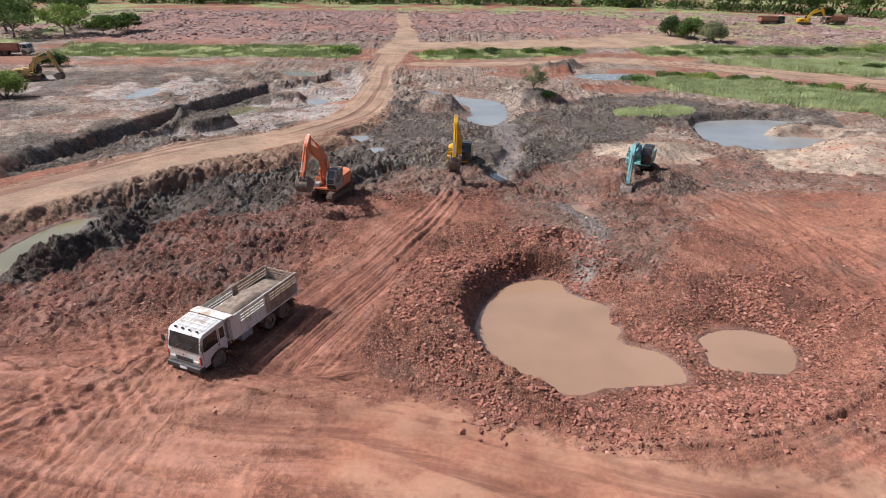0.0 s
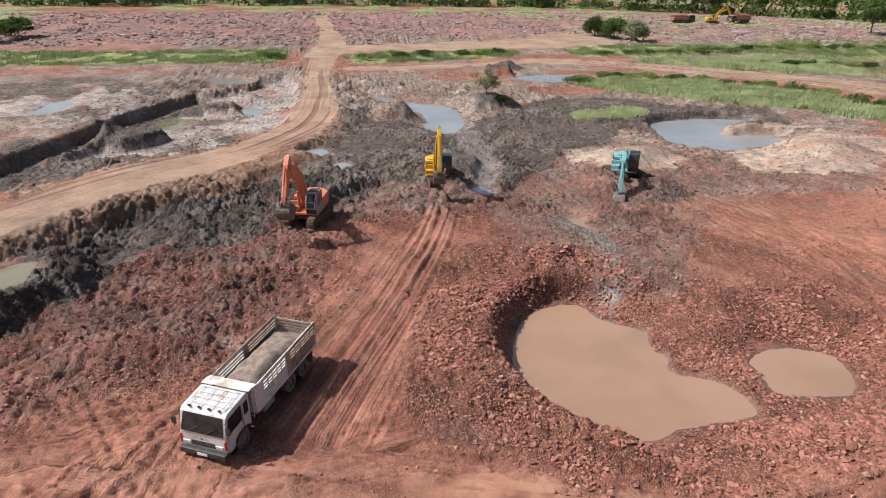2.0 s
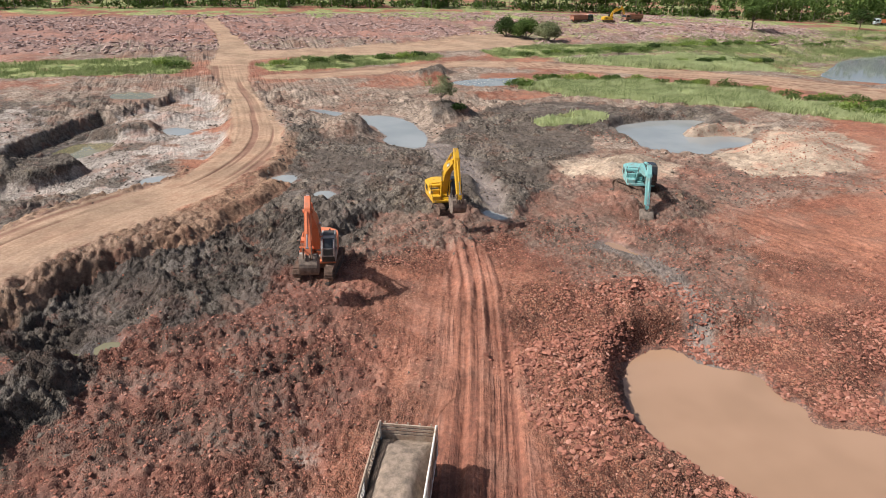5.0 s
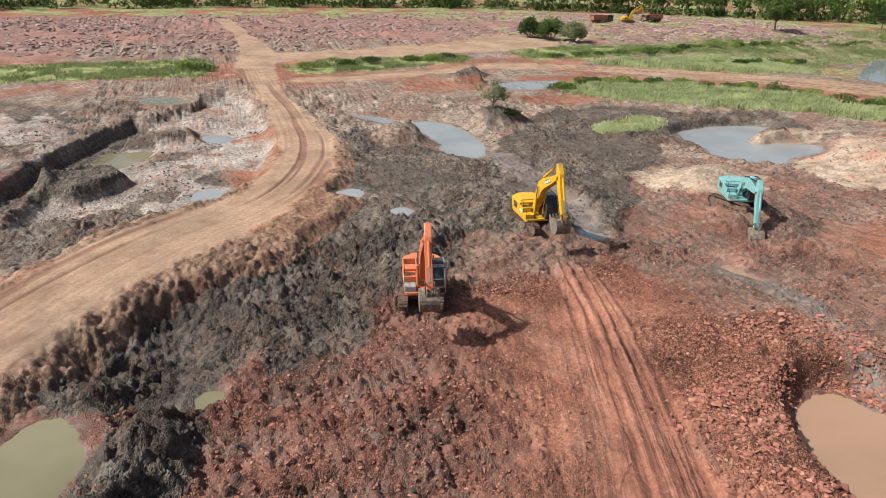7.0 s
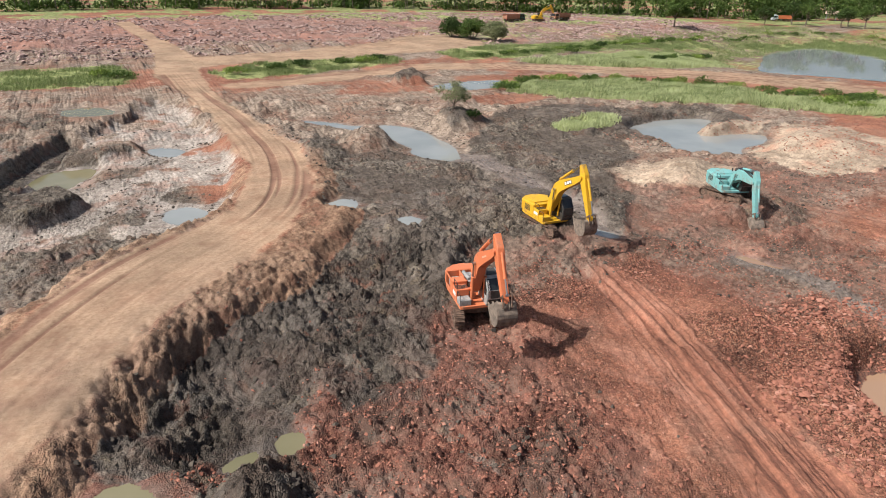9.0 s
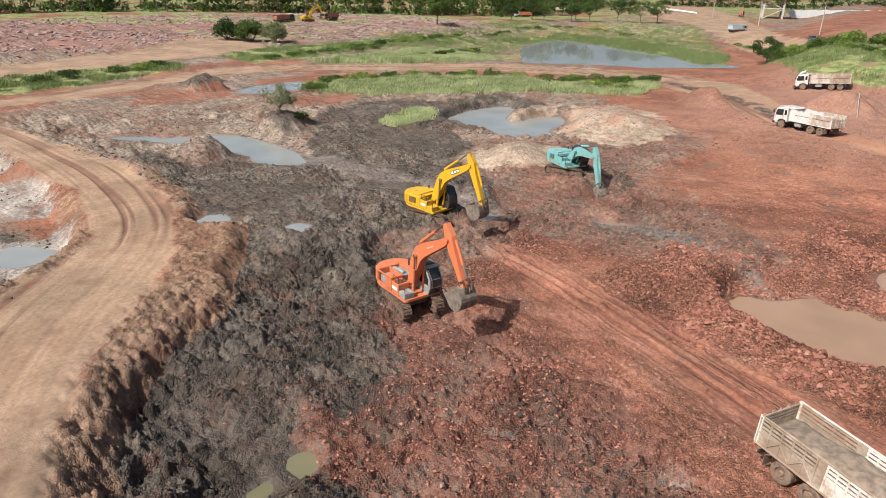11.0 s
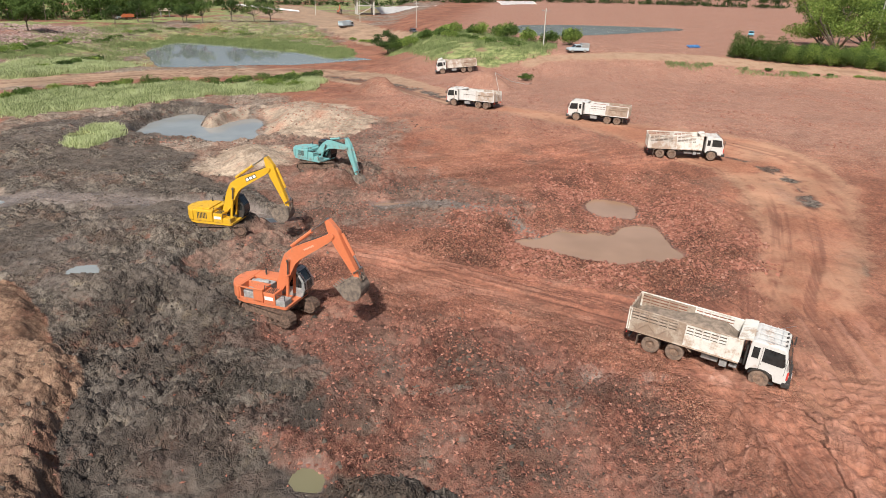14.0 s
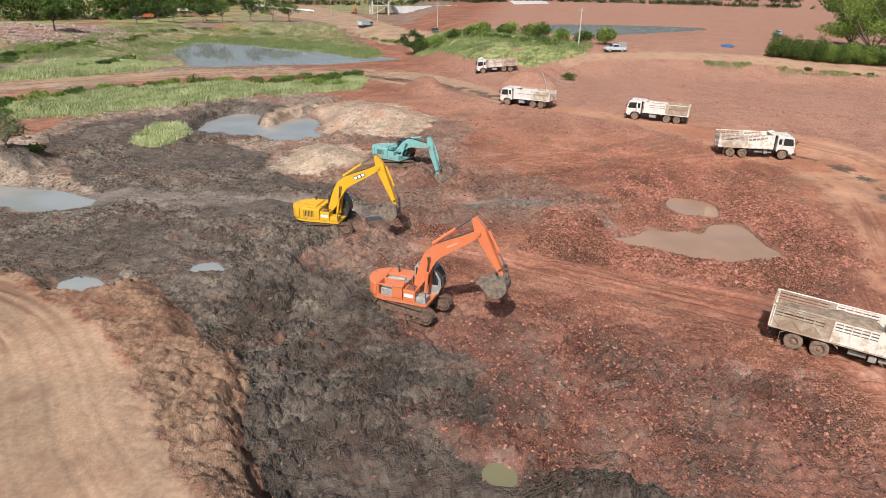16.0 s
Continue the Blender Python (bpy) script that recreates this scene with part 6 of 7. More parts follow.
def tower(x, y):
    """An open concrete frame of columns and decks."""
    t = thing("tower_frame", pose(x, y, height(x, y), 0, 0, 20), "open grey concrete frame tower at the far works", "tower")
    for cx in (-5, 5):
        for cy in (-5, 5):
            bm = bmesh.new()
            block(bm, cx - 0.5, cx + 0.5, cy - 0.5, cy + 0.5, -0.5, 16, 0.05)
            part("column", bm, CONCRETE, t)
    for z, s in ((5.0, 5.2), (10.0, 7.5), (15.5, 7.5)):
        bm = bmesh.new()
        block(bm, -s, s, -s, s, z, z + 0.5, 0.05)
        part("deck", bm, CONCRETE, t)
    bm = bmesh.new()
    for a, b in (((-5, -5, 0), (5, -5, 5)), ((5, -5, 5), (-5, -5, 10)), ((-5, 5, 0), (-5, -5, 5)), ((-5, -5, 5), (-5, 5, 10))):
        rod(bm, a, b, 0.2, sides=6)
    part("brace", bm, CONCRETE, t)


tower(372, 142)


def sheet(name, a, b, rise, run, material, label, category):
    """A sheet that lies on a slope between two places on the ground, with folds."""
    a, b = Vector(a), Vector(b)
    back = Vector(((b - a).y, -(b - a).x)).normalized() * run
    if back.x < 0:
        back = -back
    z0, n = height(a.x, a.y) + 0.1, 24
    bm = bmesh.new()
    rows = []
    for j in range(5):
        row = []
        for i in range(n + 1):
            p = a + (b - a) * i / n + back * j / 4
            row.append(bm.verts.new((p.x, p.y, z0 + rise * j / 4 + 0.15 * math.sin(i * 1.7 + j))))
        rows.append(row)
    for r0, r1 in zip(rows, rows[1:]):
        for i in range(n):
            bm.faces.new((r0[i], r0[i + 1], r1[i + 1], r1[i]))
    faces = bm.faces[:]
    bmesh.ops.solidify(bm, geom=faces, thickness=-0.2)
    ob = part(name, bm, material)
    return tagged(ob, label, category)


sheet("lining_sheet", (384, 134), (446, 96), 4.0, 6.0, SHEET, "white plastic lining sheet on a red bank", "plastic sheet")
sheet("lining_sheet", (450, 60), (480, 33), 2.4, 5.0, SHEET, "white plastic lining sheet on a far red bank", "plastic sheet")
sheet("tarpaulin", (131, 3), (133, -0.5), 0.5, 1.2, BLUE_SHEET, "crumpled blue tarpaulin on red earth", "tarpaulin")
bm = bmesh.new()
for i in range(9):
    a, b = Vector((372 + 8 * i, 184 + 8 * i)), Vector((372 + 8 * (i + 1), 184 + 8 * (i + 1)))
    rod(bm, (a.x, a.y, 0.6), (b.x, b.y, 0.6), 0.7, sides=4)
tagged(part("low_wall", bm, SHEET), "low white wall along the far road", "wall")
hose_ = bmesh.new()
ends = [(71, 49, 0.3), (75, 50, 2.6), (79, 47, 2.9), (81, 44, 0.6), (84, 43, 0.3)]
pipe(hose_, [(x, y, height(x, y) + z * 0.35) for x, y, z in ends], 0.05, 8)
tagged(part("drain_pipe", hose_, PVC), "pale bent plastic pipe lying over a red mound", "pipe")
hut = thing("shed", pose(286, 226, height(286, 226), 0, 0, 30), "low open shed with a rusty roof on the red yard", "shed")
for cx in (-4, 4):
    for cy in (-2, 2):
        bm = bmesh.new()
        rod(bm, (cx, cy, -0.3), (cx, cy, 3.0), 0.12, sides=6)
        part("post", bm, GREYSTEEL, hut)
bm = bmesh.new()
slab(bm, [(-4.8, 2.9), (0, 4.0), (4.8, 2.9), (4.8, 3.0), (0, 4.1), (-4.8, 3.0)], -2.8, 2.8)
part("roof", bm, CREAM_DIRTY, hut)



# ---- plants ----
GREEN_DARK = leaf_material("dark_leaves", (0.028, 0.055, 0.014), (0.075, 0.12, 0.03))
GREEN_MID = leaf_material("green_leaves", (0.05, 0.095, 0.02), (0.14, 0.20, 0.05))
GREEN_LIGHT = leaf_material("light_green_leaves", (0.13, 0.20, 0.035), (0.28, 0.36, 0.09))
GREY_GREEN = leaf_material("grey_green_leaves", (0.14, 0.17, 0.075), (0.34, 0.35, 0.20))
REED = leaf_material("pale_reed_blades", (0.42, 0.48, 0.22), (0.62, 0.655, 0.39))
GRASS = leaf_material("green_grass_blades", (0.15, 0.205, 0.07), (0.34, 0.385, 0.18))
BARK = plain("grey_bark", (0.09, 0.07, 0.055), (0.22, 0.18, 0.14), 3.0, 0.9, 0.0, 0.03)
rng = np.random.default_rng(7)


def leaf_mesh(name, lobes, count, size, material, shell=0.45):
    """Many small leaves on and inside rounded lobes (x, y, z, radius, height)."""
    lobes = np.array(lobes, float)
    weight = lobes[:, 3] ** 2
    pick = rng.choice(len(lobes), count, p=weight / weight.sum())
    d = rng.normal(size=(count, 3))
    d /= np.linalg.norm(d, axis=1)[:, None]
    r = 1 - shell * rng.random(count) ** 1.5 + 0.12 * rng.normal(size=count)
    L = lobes[pick]
    mid = L[:, :3] + d * r[:, None] * np.stack([L[:, 3], L[:, 3], L[:, 4]], 1)
    n = d + 0.9 * rng.normal(size=(count, 3))
    n /= np.linalg.norm(n, axis=1)[:, None]
    a = np.cross(n, rng.normal(size=(count, 3)))
    a /= np.linalg.norm(a, axis=1)[:, None]
    b = np.cross(n, a)
    s = size * (0.6 + 0.8 * rng.random(count))[:, None]
    v = np.stack([mid - a * s, mid - b * s * 0.5 + n * s * 0.15, mid + a * s, mid + b * s * 0.5 + n * s * 0.15], 1).reshape(-1, 3)
    f = np.arange(count * 4).reshape(-1, 4)
    return mesh_of(name, v, f, material, smooth=False)


def limb(bm, a, b, r0, r1, bend=0.0, sides=7):
    a, b = Vector(a), Vector(b)
    side = Vector((rng.normal(), rng.normal(), 0)) * bend * (b - a).length
    pts = [a, a + (b - a) * 0.35 + side * 0.6, a + (b - a) * 0.7 + side, b + side * 0.7]
    for i in range(3):
        rod(bm, pts[i], pts[i + 1], r0 + (r1 - r0) * i / 3, r0 + (r1 - r0) * (i + 1) / 3, sides)
    return pts[-1]


def tree(x, y, tall, wide, label, material, leaves=2500, leaf=0.22, stem=0.35, category="tree", group=""):
    """A trunk that forks into limbs, each with a clump of leaves."""
    z = height(x, y)
    t = thing("tree" if category == "tree" else "bush", pose(x, y, z), label, category, group)
    bm = bmesh.new()
    top = limb(bm, (0, 0, -0.3), (0.0, 0.0, tall * stem), 0.03 * tall, 0.018 * tall, 0.08, 9)
    lobes = []
    n = 9
    for i in range(n):
        a = 2.4 * i + rng.random()
        k = 0.25 + 0.75 * rng.random()
        end = (wide * 0.55 * k * math.cos(a), wide * 0.55 * k * math.sin(a), tall * (stem + (0.92 - stem) * (0.25 + 0.6 * (i + 0.5) / n)))
        tip = limb(bm, top, end, 0.014 * tall, 0.005 * tall, 0.12, 6)
        lobes.append((tip.x, tip.y, tip.z, wide * (0.17 + 0.15 * rng.random()), tall * (0.10 + 0.08 * rng.random())))
    lobes.append((0, 0, tall * 0.85, wide * 0.2, tall * 0.13))
    part("trunk", bm, BARK, t)
    crown = new("crown", leaf_mesh("crown", lobes, leaves, leaf, material, 0.7))
    crown.parent = t
    return t


def bush(x, y, tall, wide, label, material, leaves=1200, leaf=0.16, group="", low=0.0):
    z = height(x, y)
    t = thing("bush", pose(x, y, z), label, "bush", group)
    bm = bmesh.new()
    lobes = []
    for i in range(7):
        a = 2.4 * i + rng.random()
        k = math.sqrt((i + 0.4) / 7)
        end = (wide * 0.36 * k * math.cos(a), wide * 0.36 * k * math.sin(a), tall * (0.72 - 0.35 * k + 0.12 * rng.random()) * (1 - low * (i % 2)))
        limb(bm, (0.1 * math.cos(a), 0.1 * math.sin(a), -0.2), end, 0.05 * tall / 2, 0.012, 0.1, 5)
        lobes.append((*end, wide * (0.19 + 0.08 * rng.random()), tall * (0.26 + 0.1 * rng.random())))
    part("stem", bm, BARK, t)
    crown = new("foliage", leaf_mesh("foliage", lobes, leaves, leaf, material, 0.6))
    crown.parent = t
    return t


tree(168.0, 212.0, 11.0, 9.5, "lone round-crowned green tree in the cleared land", GREEN_MID, 3500, 0.34, 0.25)
bush(72.0, 198.5, 6.0, 9.5, "dense dark green bush beside the road fork", GREEN_MID, 3500, 0.30)
bush(77.0, 194.0, 5.6, 8.0, "grey-green flowering bush beside the road fork", GREY_GREEN, 3200, 0.28)
bush(68.0, 204.0, 5.5, 7.0, "dark green bush behind the road fork", GREEN_DARK, 2200, 0.30)
tree(14.8, 108.3, 4.2, 4.4, "thin light sapling on a mud bank", GREY_GREEN, 1500, 0.14, 0.15)
bush(16.8, 107.0, 1.1, 3.0, "low dark shrub on a mud bank", GREEN_DARK, 500, 0.14)
bush(-74.0, 110.0, 4.8, 7.5, "light green willowy bush at the pit's rim", GREEN_LIGHT, 2600, 0.24)
bush(-86.0, 146.0, 3.0, 7.0, "dark low bush beside the haul road", GREEN_DARK, 1600, 0.22)
for i, (x, y, h, w) in enumerate(((-122, 192, 11, 12), (-112, 200, 9, 11), (-100, 199, 6, 10), (-132, 205, 13, 12), (-118, 214, 12, 11), (-140, 190, 10, 12), (-96, 206, 5.5, 9), (-150, 220, 13, 13))):
    tree(x, y, h, w, "broad green tree at the edge of the cleared land", (GREEN_MID, GREEN_LIGHT, GREEN_MID, GREEN_DARK)[i % 4], 2200, 0.38, 0.22, group="trees by the western road")
# hedge and trees by the eastern lane
for i in range(17):
    k = i / 16
    x, y = 113.0 - 6.0 * k + 0.5 * rng.normal(), -3.5 - 34 * k
    bush(x, y, (4.9 if i < 5 else 4.0) + 0.5 * rng.random(), 4.8, "clipped dark green hedge shrub beside the lane", GREEN_MID if i < 5 else (GREEN_MID, GREEN_LIGHT)[i % 2], 2600, 0.17, "hedge along the lane", 0.55)
for x, y, h, w, mat_ in ((128, -31, 17, 16, GREEN_LIGHT), (140, -44, 17, 15, GREEN_MID), (119, -43, 13, 13, GREEN_LIGHT), (150, -36, 13, 12, GREEN_MID), (118, -58, 14, 14, GREEN_MID), (160, -60, 15, 15, GREEN_DARK)):
    tree(x, y, h, w, "tall light green tree behind the hedge", mat_, 9000, 0.27, 0.04, group="trees behind the hedge")
tree(245.0, -74.0, 14.0, 15.0, "thin-crowned tree on the bare red slope", GREEN_MID, 1500, 0.4, 0.4)
# bushes along the bank between lake and road
for i in range(15):
    k = i / 14
    x, y = 178 - 52 * k + 2 * rng.normal(), 86 - 50 * k + 2 * rng.normal()
    bush(x, y, 2.6 + 1.8 * rng.random(), 5.0 + 2 * rng.random(), "light green bush on the grassy bank", (GREEN_LIGHT, GREEN_MID)[i % 2], 900, 0.26, "bushes on the lake bank")
tree(176.0, 89.5, 8.0, 7.0, "small dark tree on the lake bank", GREEN_DARK, 1800, 0.26, 0.15)
bush(126.0, 33.0, 4.0, 5.5, "dark leafy shrub beside a pole", GREEN_DARK, 1200, 0.22)
bush(88.0, 44.0, 1.4, 3.4, "low green shrub on the red slope", GREEN_MID, 600, 0.16)
for i, (x, y) in enumerate(((236, 205), (246, 196), (252, 190), (262, 180), (268, 172), (222, 214), (274, 166), (240, 214), (257, 200))):
    tree(x, y, 8 + 3 * rng.random(), 8.0, "small leafy tree on a bare red yard", (GREEN_MID, GREEN_DARK)[i % 2], 900, 0.38, 0.3, group="trees of the red yard")
# green tufts on the strip between the roads and beside the lake
for i, (x, y) in enumerate(((22, 172), (27, 171), (31, 173), (6, 168), (-3, 165), (12, 170), (-24, 168), (-27, 170), (101, 176), (94, 171), (120, 158), (128, 162), (84, 168), (90, 150), (96, 149), (86, 92), (80, 94), (91, 90))):
    bush(x, y, 1.3 + 0.6 * rng.random(), 4.0 + 2 * rng.random(), "low rank green weeds beside the road", (GREEN_MID, GREEN_LIGHT, GREEN_DARK)[i % 3], 450, 0.22, "weeds beside the roads")


def forest(line, depth, count, seed_label, leaf):
    """A far wood as one mesh of leaves, with its stems under it."""
    lobes, stems = [], bmesh.new()
    seg = [math.dist(a, b) for a, b in zip(line, line[1:])]
    for _ in range(count):
        k = rng.random() * sum(seg)
        for (a, b), s in zip(zip(line, line[1:]), seg):
            if k < s:
                break
            k -= s
        t = k / s
        back = depth * rng.random() ** 1.3
        nx_, ny_ = (b[1] - a[1]) / s, -(b[0] - a[0]) / s
        x, y = a[0] + (b[0] - a[0]) * t - nx_ * back, a[1] + (b[1] - a[1]) * t - ny_ * back
        z, h = height(x, y), 9 + 6 * rng.random()
        rod(stems, (x, y, z - 0.3), (x + 0.4 * rng.normal(), y + 0.4 * rng.normal(), z + h * 0.6), 0.16, 0.08, 5)
        for _ in range(6):
            w = 1.4 + 1.5 * rng.random()
            lobes.append((x + 1.6 * rng.normal(), y + 1.6 * rng.normal(), z + h * (0.42 + 0.5 * rng.random()), w, w * 0.9))
        for _ in range(2):
            lobes.append((x + 2 * rng.normal(), y + 2 * rng.normal(), z + 1.0 + rng.random(), 2.0, 1.6))
    f = new("forest", leaf_mesh("forest", lobes, count * 130, 0.76, leaf, 0.6))
    tagged(f, seed_label, "forest", kind="stuff")
    part("trunk", stems, BARK, f, "pale thin stems")


forest([(-330, 330), (-120, 322), (-20, 330), (60, 318), (130, 302), (180, 284), (230, 250), (262, 226)], 40, 520, "green wood with pale stems at the edge of the clearing", GREEN_MID)
forest([(470, 250), (520, 120), (560, -60), (540, -180), (380, -190), (250, -150), (170, -110)], 60, 520, "dark green plantation wood behind the red yard", GREEN_DARK)
forest([(262, 226), (330, 240), (420, 262), (470, 250)], 30, 150, "green wood beside the far road", GREEN_MID)


def blades(name, pts, density, tall, material, label, test=0.5, thin=0.36):
    """Grass over an outline, as one mesh of bent blades."""
    xs, ys = [p[0] for p in pts], [p[1] for p in pts]
    n = int((max(xs) - min(xs)) * (max(ys) - min(ys)) * density)
    x, y = rng.uniform(min(xs), max(xs), n), rng.uniform(min(ys), max(ys), n)
    keep = (polygon_distance(x, y, pts) < 1.0 + 1.5 * rng.normal(size=n)) & (zone_at("road", x, y) < 0.4) & (zone_at("grass", x, y) > test * rng.random(n)) & (fractal(x, y, 4.0, 3, 15) > thin - 0.08 + 0.16 * rng.random(n))
    x, y = x[keep], y[keep]
    n = len(x)
    z = heights(x, y)
    a = rng.uniform(0, 2 * math.pi, n)
    w, h = 0.026 + 0.036 * rng.random(n), tall * (0.5 + 0.8 * rng.random(n)) * (0.5 + 0.9 * fractal(x, y, 5.0, 2, 5))
    lx, ly = 0.12 * h + 0.28 * h * rng.normal(size=n), 0.28 * h * rng.normal(size=n)
    c, s = np.cos(a) * w, np.sin(a) * w
    v = np.stack([np.stack([x - c, y - s, z - 0.05], 1), np.stack([x + c, y + s, z - 0.05], 1), np.stack([x + c * 0.7 + lx * 0.4, y + s * 0.7 + ly * 0.4, z + 0.6 * h], 1), np.stack([x + lx, y + ly, z + h], 1)], 1).reshape(-1, 3)
    return tagged(new(name, mesh_of(name, v, np.arange(4 * n).reshape(-1, 4), material, False)), label, "grass", kind="stuff")


blades("reed_grass", GRASS_A, 92, 0.806, REED, "tall pale green reed grass behind the pond")
blades("grass", GRASS_A, 40.0, 0.9, GRASS, "darker rank grass among the pale reeds", thin=0.52)
blades("grass", GRASS_C, 25.0, 0.9, GRASS, "darker rank grass beside the haul road", thin=0.50)
blades("grass_tuft", GRASS_B, 150, 0.6448, REED, "tuft of pale green grass on grey mud")
blades("reed_grass", GRASS_C, 48, 0.8866, REED, "tall pale reed grass beside the haul road")
blades("reed_grass", GRASS_I, 48, 0.8866, REED, "tall pale reed grass by the lake")
blades("grass", GRASS_D, 20, 0.5642, GRASS, "rank green grass on an old bank", thin=0.46)
blades("grass", GRASS_E, 22, 0.5642, GRASS, "rank green grass along a ditch", thin=0.46)
blades("grass", GRASS_F, 22, 0.6448, GRASS, "rank green grass between the roads", thin=0.46)
blades("grass", GRASS_G, 17, 0.7254, GRASS, "green grass on the lake bank", thin=0.46)
blades("grass", GRASS_H, 15, 0.806, GRASS, "yellow-green grass along the lake shore")
blades("grass", GREEN_I, 7.5, 0.6448, GRASS, "rough green grass on the low land", thin=0.46)

# rank weeds and shrubs behind the reeds
for i, (x, y) in enumerate(((44, 133), (50, 132), (57, 129), (62, 127), (74, 116), (78, 112), (80, 107), (83, 102), (86, 98), (89, 93), (93, 89), (71, 119), (36, 128), (39, 131), (84, 92), (80, 89))):
    bush(x, y, 1.2 + 0.9 * rng.random(), 3.4 + 2 * rng.random(), "rank dark green weeds behind the reeds", (GREEN_MID, GREEN_LIGHT)[i % 2], 420, 0.17, "weeds behind the reeds")


def weed_row(line, gap, tall, wide, label, group, mats, leaves=260):
    """Weeds that stand along a line, unevenly."""
    for (ax, ay), (bx, by) in zip(line, line[1:]):
        n = max(1, int(math.hypot(bx - ax, by - ay) / gap))
        for i in range(n):
            k = (i + rng.random()) / n
            bush(ax + (bx - ax) * k + 0.8 * rng.normal(), ay + (by - ay) * k + 0.8 * rng.normal(), tall * (0.5 + 0.8 * rng.random()), wide * (0.6 + 0.8 * rng.random()), label, mats[rng.integers(len(mats))], leaves, 0.2, group)


weed_row([(54, 169), (63, 170), (75, 171), (94, 176)], 3.2, 1.0, 4.4, "dark green weeds on a low bank", "weeds on the low bank", (GREEN_MID, GREEN_LIGHT, GREEN_MID))
weed_row([(101, 178), (115, 179), (138, 187), (160, 192)], 3.6, 1.3, 5.0, "dark green weeds on a far bank", "weeds on the low bank", (GREEN_MID, GREEN_LIGHT, GREEN_MID))
weed_row([(95, 152), (98, 149), (111, 153)], 3.0, 1.8, 4.0, "dark green scrub in the reeds", "scrub in the reeds", (GREEN_MID,))
weed_row([(172, 189), (202, 196), (225, 190), (237, 177), (233, 156)], 6.0, 1.8, 5.0, "green scrub on the far lake shore", "scrub by the lake", (GREEN_MID, GREEN_LIGHT), 220)
weed_row([(233, 116), (200, 92), (167, 72), (134, 57), (112, 44)], 5.5, 1.7, 4.6, "light green scrub on the lake bank", "scrub by the lake", (GREEN_LIGHT, GREEN_MID), 300)
weed_row([(36, 128), (48, 134), (64, 127), (76, 114), (78, 106), (94, 89)], 2.4, 1.1, 3.2, "rank green weeds behind the reeds", "weeds behind the reeds", (GREEN_MID, GREEN_LIGHT, GREEN_MID), 260)
weed_row([(118, -16), (117, -24), (114, -38), (112, -50)], 3.0, 3.4, 6.0, "light green scrub under the trees", "scrub under the trees", (GREEN_LIGHT, GREEN_LIGHT, GREEN_MID), 1300)
blades("grass", [(109.5, 13.5), (108.4, 8), (108.4, 3), (106.6, -3), (105.2, -11), (104.6, -19), (103.2, -32), (101.0, -32), (102.4, -19), (103.0, -11), (104.4, -3), (106.2, 3), (106.4, 8), (107.6, 13.5)], 60, 0.5, GRASS, "green grass verge beside the lane", -1.0, 0.4)
weed_row([(105.6, -4), (104.2, -11), (103.6, -19), (102.4, -27)], 4.0, 0.5, 1.8, "low green grass tufts beside the lane", "grass beside the lane", (GREEN_LIGHT, GREEN_MID), 220)



# ---- loose stones ----
STONE = Nodes("red_stone")
isle_ = STONE.add("ShaderNodeNewGeometry").outputs["Random Per Island"]
tone_ = STONE.mix(STONE.span(isle_, 0.0, 0.6), (0.16, 0.065, 0.046), (0.30, 0.13, 0.09))
tone_ = STONE.mix(STONE.span(isle_, 0.8, 1.0), tone_, (0.37, 0.195, 0.145))
STONE.bump(STONE.noise(STONE.place(), 14.0, 4), 0.6, 0.03)
STONE = STONE.done(tone_, 0.92, spec=0.2)
CLOD = Nodes("mud_clod")
isle_ = CLOD.add("ShaderNodeNewGeometry").outputs["Random Per Island"]
tone_ = CLOD.mix(isle_, (0.04, 0.033, 0.028), (0.125, 0.102, 0.082))
CLOD.bump(CLOD.noise(CLOD.place(), 9.0, 4), 0.7, 0.05)
CLOD = CLOD.done(tone_, 0.9, spec=0.25)
FIELD_CLOD = plain("field_clod", (0.19, 0.122, 0.106), (0.38, 0.275, 0.24), 0.4, 0.95, 0.0, 0.05)
SHAPE_V = np.array([(1, 0, 0), (0, 1, 0), (-1, 0, 0), (0, -1, 0), (0, 0, 1), (0, 0, -1), (0.62, 0.62, 0.5), (-0.62, -0.62, 0.5)], float)
SHAPE_F = np.array([(0, 6, 4), (0, 1, 6), (6, 1, 4), (1, 2, 4), (2, 7, 4), (2, 3, 7), (7, 3, 4), (3, 0, 4), (1, 0, 5), (2, 1, 5), (3, 2, 5), (0, 3, 5)])


def scatter(name, x, y, size, material, label, flat=0.65):
    n = len(x)
    q = rng.normal(size=(n, 4))
    q /= np.linalg.norm(q, axis=1)[:, None]
    w, a, b, c = q.T
    rot = np.stack([1 - 2 * (b * b + c * c), 2 * (a * b - c * w), 2 * (a * c + b * w), 2 * (a * b + c * w), 1 - 2 * (a * a + c * c), 2 * (b * c - a * w), 2 * (a * c - b * w), 2 * (b * c + a * w), 1 - 2 * (a * a + b * b)], 1).reshape(n, 3, 3)
    v = SHAPE_V[None] * (0.65 + 0.7 * rng.random((n, len(SHAPE_V), 1))) * (0.6 + 0.8 * rng.random((n, 1, 3)))
    v = np.einsum("nij,nkj->nki", rot, v) * size[:, None, None]
    v[:, :, 2] *= flat
    v += np.stack([x, y, heights(x, y) + 0.22 * size * flat], 1)[:, None, :]
    f = SHAPE_F[None] + (np.arange(n) * len(SHAPE_V))[:, None, None]
    return tagged(new(name, mesh_of(name, v.reshape(-1, 3), f.reshape(-1, 3), material, False)), label, name.replace("_", " "), kind="stuff")


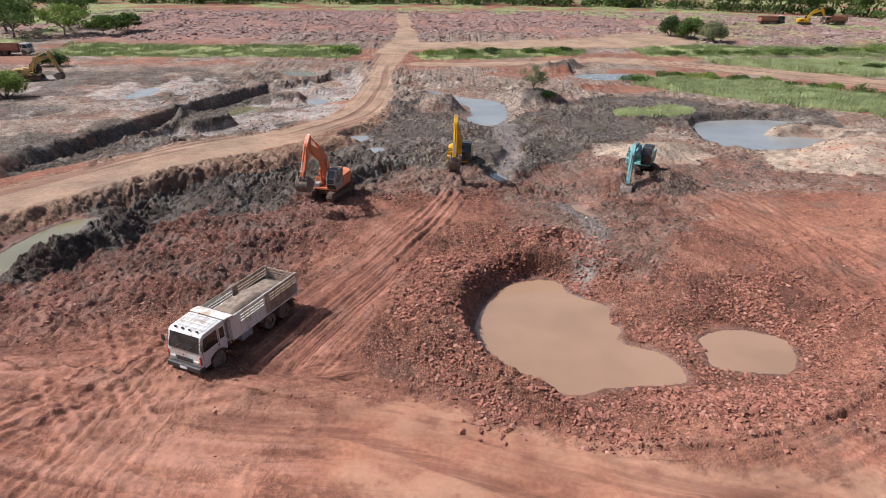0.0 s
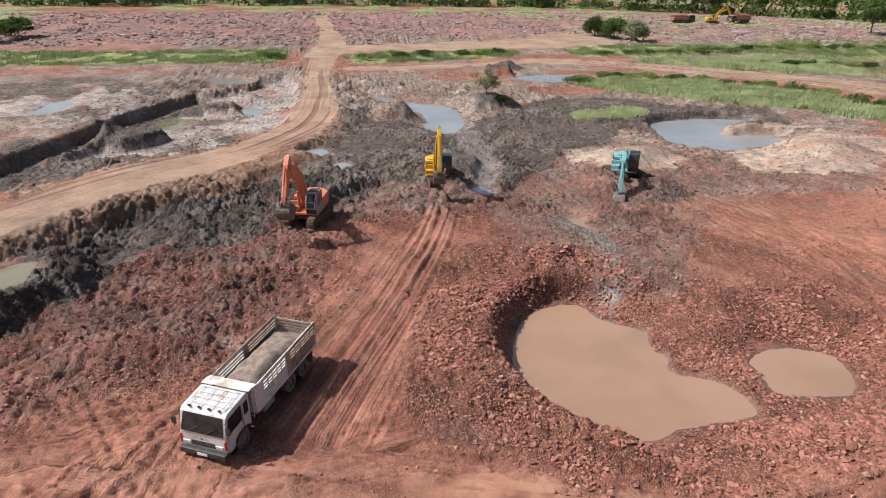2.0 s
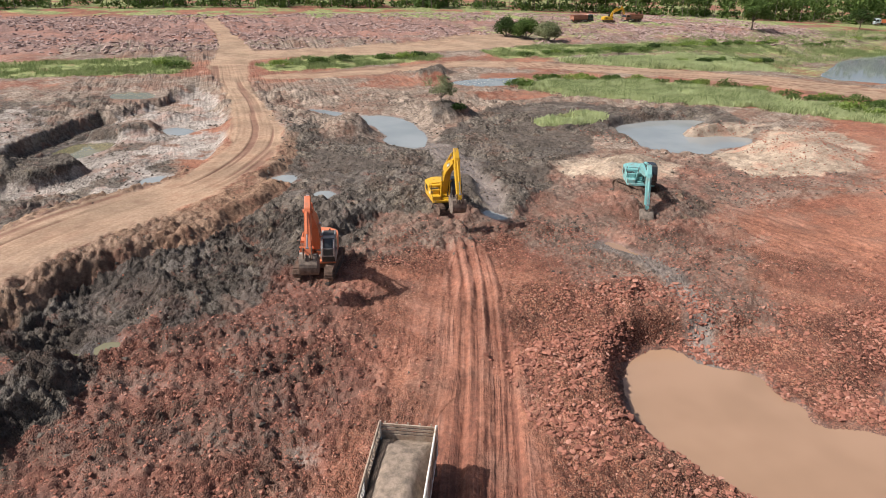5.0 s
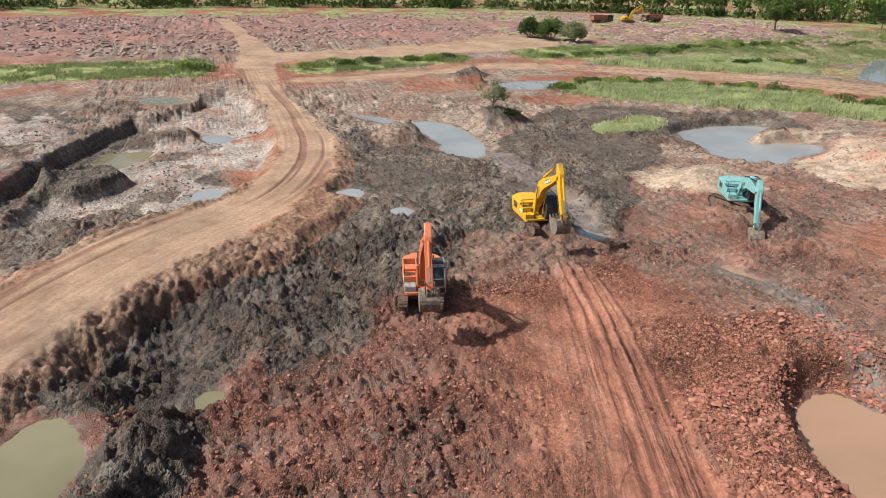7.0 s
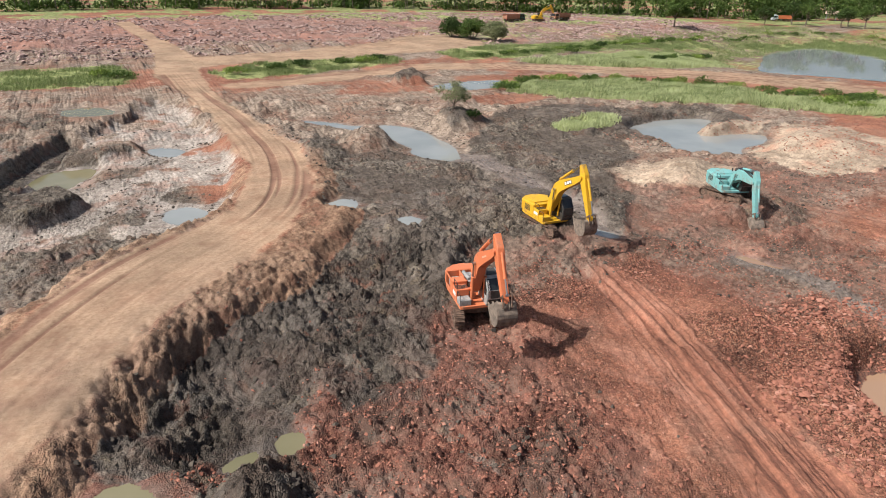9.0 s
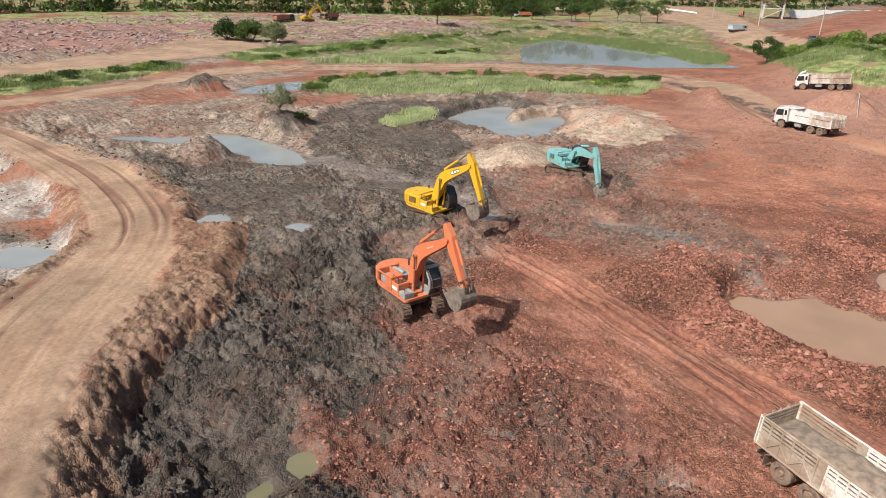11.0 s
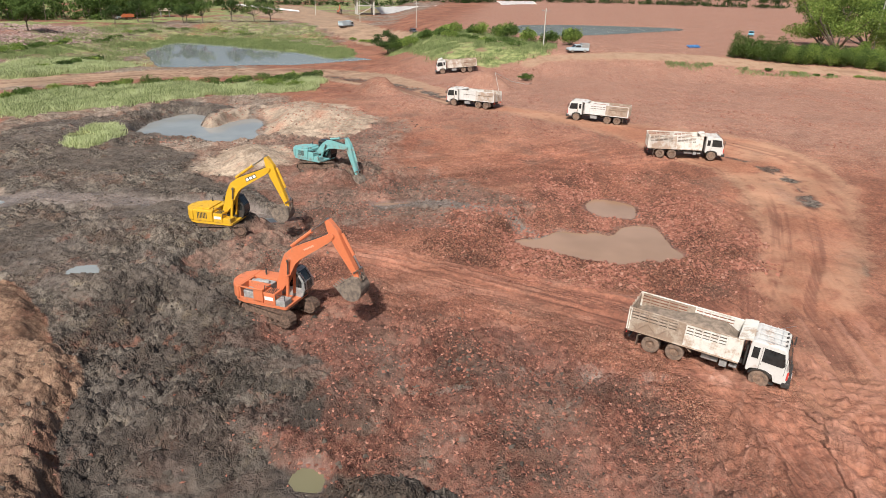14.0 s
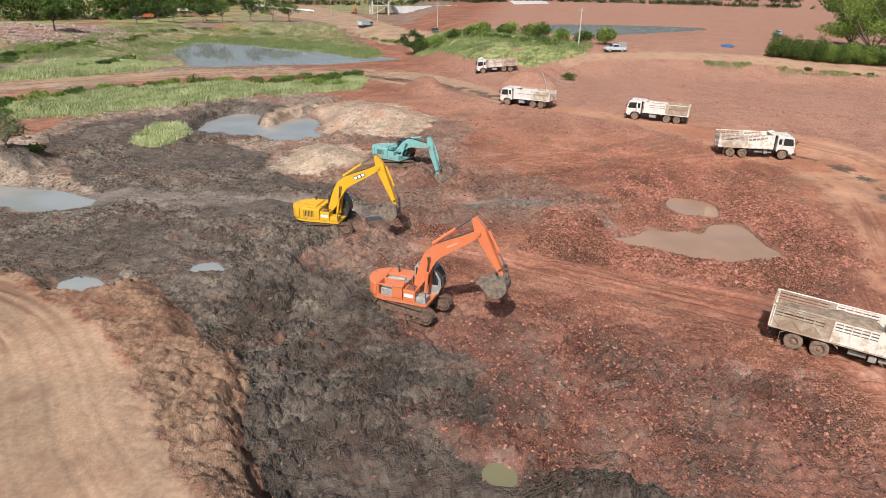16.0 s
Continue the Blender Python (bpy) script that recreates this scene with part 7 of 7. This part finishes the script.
def sample(count, x0, x1, y0, y1, chance):
    """Places in a rectangle, kept by a chance from 0 to 1."""
    x, y = rng.uniform(x0, x1, count), rng.uniform(y0, y1, count)
    keep = rng.random(count) < chance(x, y)
    return x[keep], y[keep]


def dry(x, y):
    gap = np.ones(len(x))
    for name, pts, level, bank, deep in PONDS:
        gap = gap * (polygon_distance(x, y, smooth_ring(pts)) > 0.1)
    return gap


x, y = sample(220000, -30, 34, 18, 72, lambda x, y: dry(x, y) * (1 - zone_at("road", x, y)) * (1 - 0.85 * zone_at("track", x, y)) * (np.clip(zone_at("rubble", x, y) - 0.2, 0.02, 1) * (1 - 0.97 * zone_at("mud", x, y)).clip(0, 1) * (0.15 + 1.2 * step(0.35, 0.65, fractal(x, y, 3.5, 3, 201))) * 0.4 + 0.22 * zone_at("maroon", x, y) * (y < 62) * (zone_at("mud", x, y) < 0.45)))
scatter("rubble", x, y, 0.03 + 0.085 * rng.random(len(x)) ** 2.2, STONE, "broken red laterite stones lying over the pit floor")
gap_ = lambda x, y: np.minimum(polygon_distance(x, y, smooth_ring(POND_A)), polygon_distance(x, y, smooth_ring(POND_B)))
x, y = sample(170000, -4, 32, 24, 54, lambda x, y: step(0.1, 0.6, gap_(x, y)) * step(8.5, 3.0, gap_(x, y)) * (0.12 + step(0.45, 0.7, fractal(x, y, 2.5, 3, 203))) * 0.55)
scatter("rubble", x, y, 0.03 + 0.16 * rng.random(len(x)) ** 3.2, STONE, "coarse red rubble heaped round the ponds")
x, y = sample(60000, 30, 110, -20, 95, lambda x, y: dry(x, y) * (1 - zone_at("road", x, y)) * (1 - zone_at("grass", x, y)) * step(0.45, 0.65, fractal(x, y, 6, 3, 205)) * 0.6)
scatter("rubble", x, y, 0.05 + 0.11 * rng.random(len(x)) ** 2.5, STONE, "scattered red stones on the bare slope")
x, y = sample(90000, -48, 50, 40, 128, lambda x, y: dry(x, y) * (zone_at("mud", x, y) + 0.7 * zone_at("brown", x, y)).clip(0, 1) * (1 - zone_at("road", x, y)) * (1 - zone_at("pale", x, y)) * (0.05 + step(0.45, 0.7, fractal(x, y, 4, 3, 207))) * 0.4)
scatter("mud_clods", x, y, 0.05 + 0.14 * rng.random(len(x)) ** 2.2, CLOD, "grey clods of dug mud")
x, y = sample(46000, -130, 200, 190, 285, lambda x, y: (1 - zone_at("road", x, y)) * (0.2 + step(0.4, 0.6, fractal(x, y, 12, 3, 209))) * 0.7)
scatter("earth_clods", x, y, 0.15 + 0.55 * rng.random(len(x)) ** 2.5, FIELD_CLOD, "turned red-brown clods on the far field", 0.55)
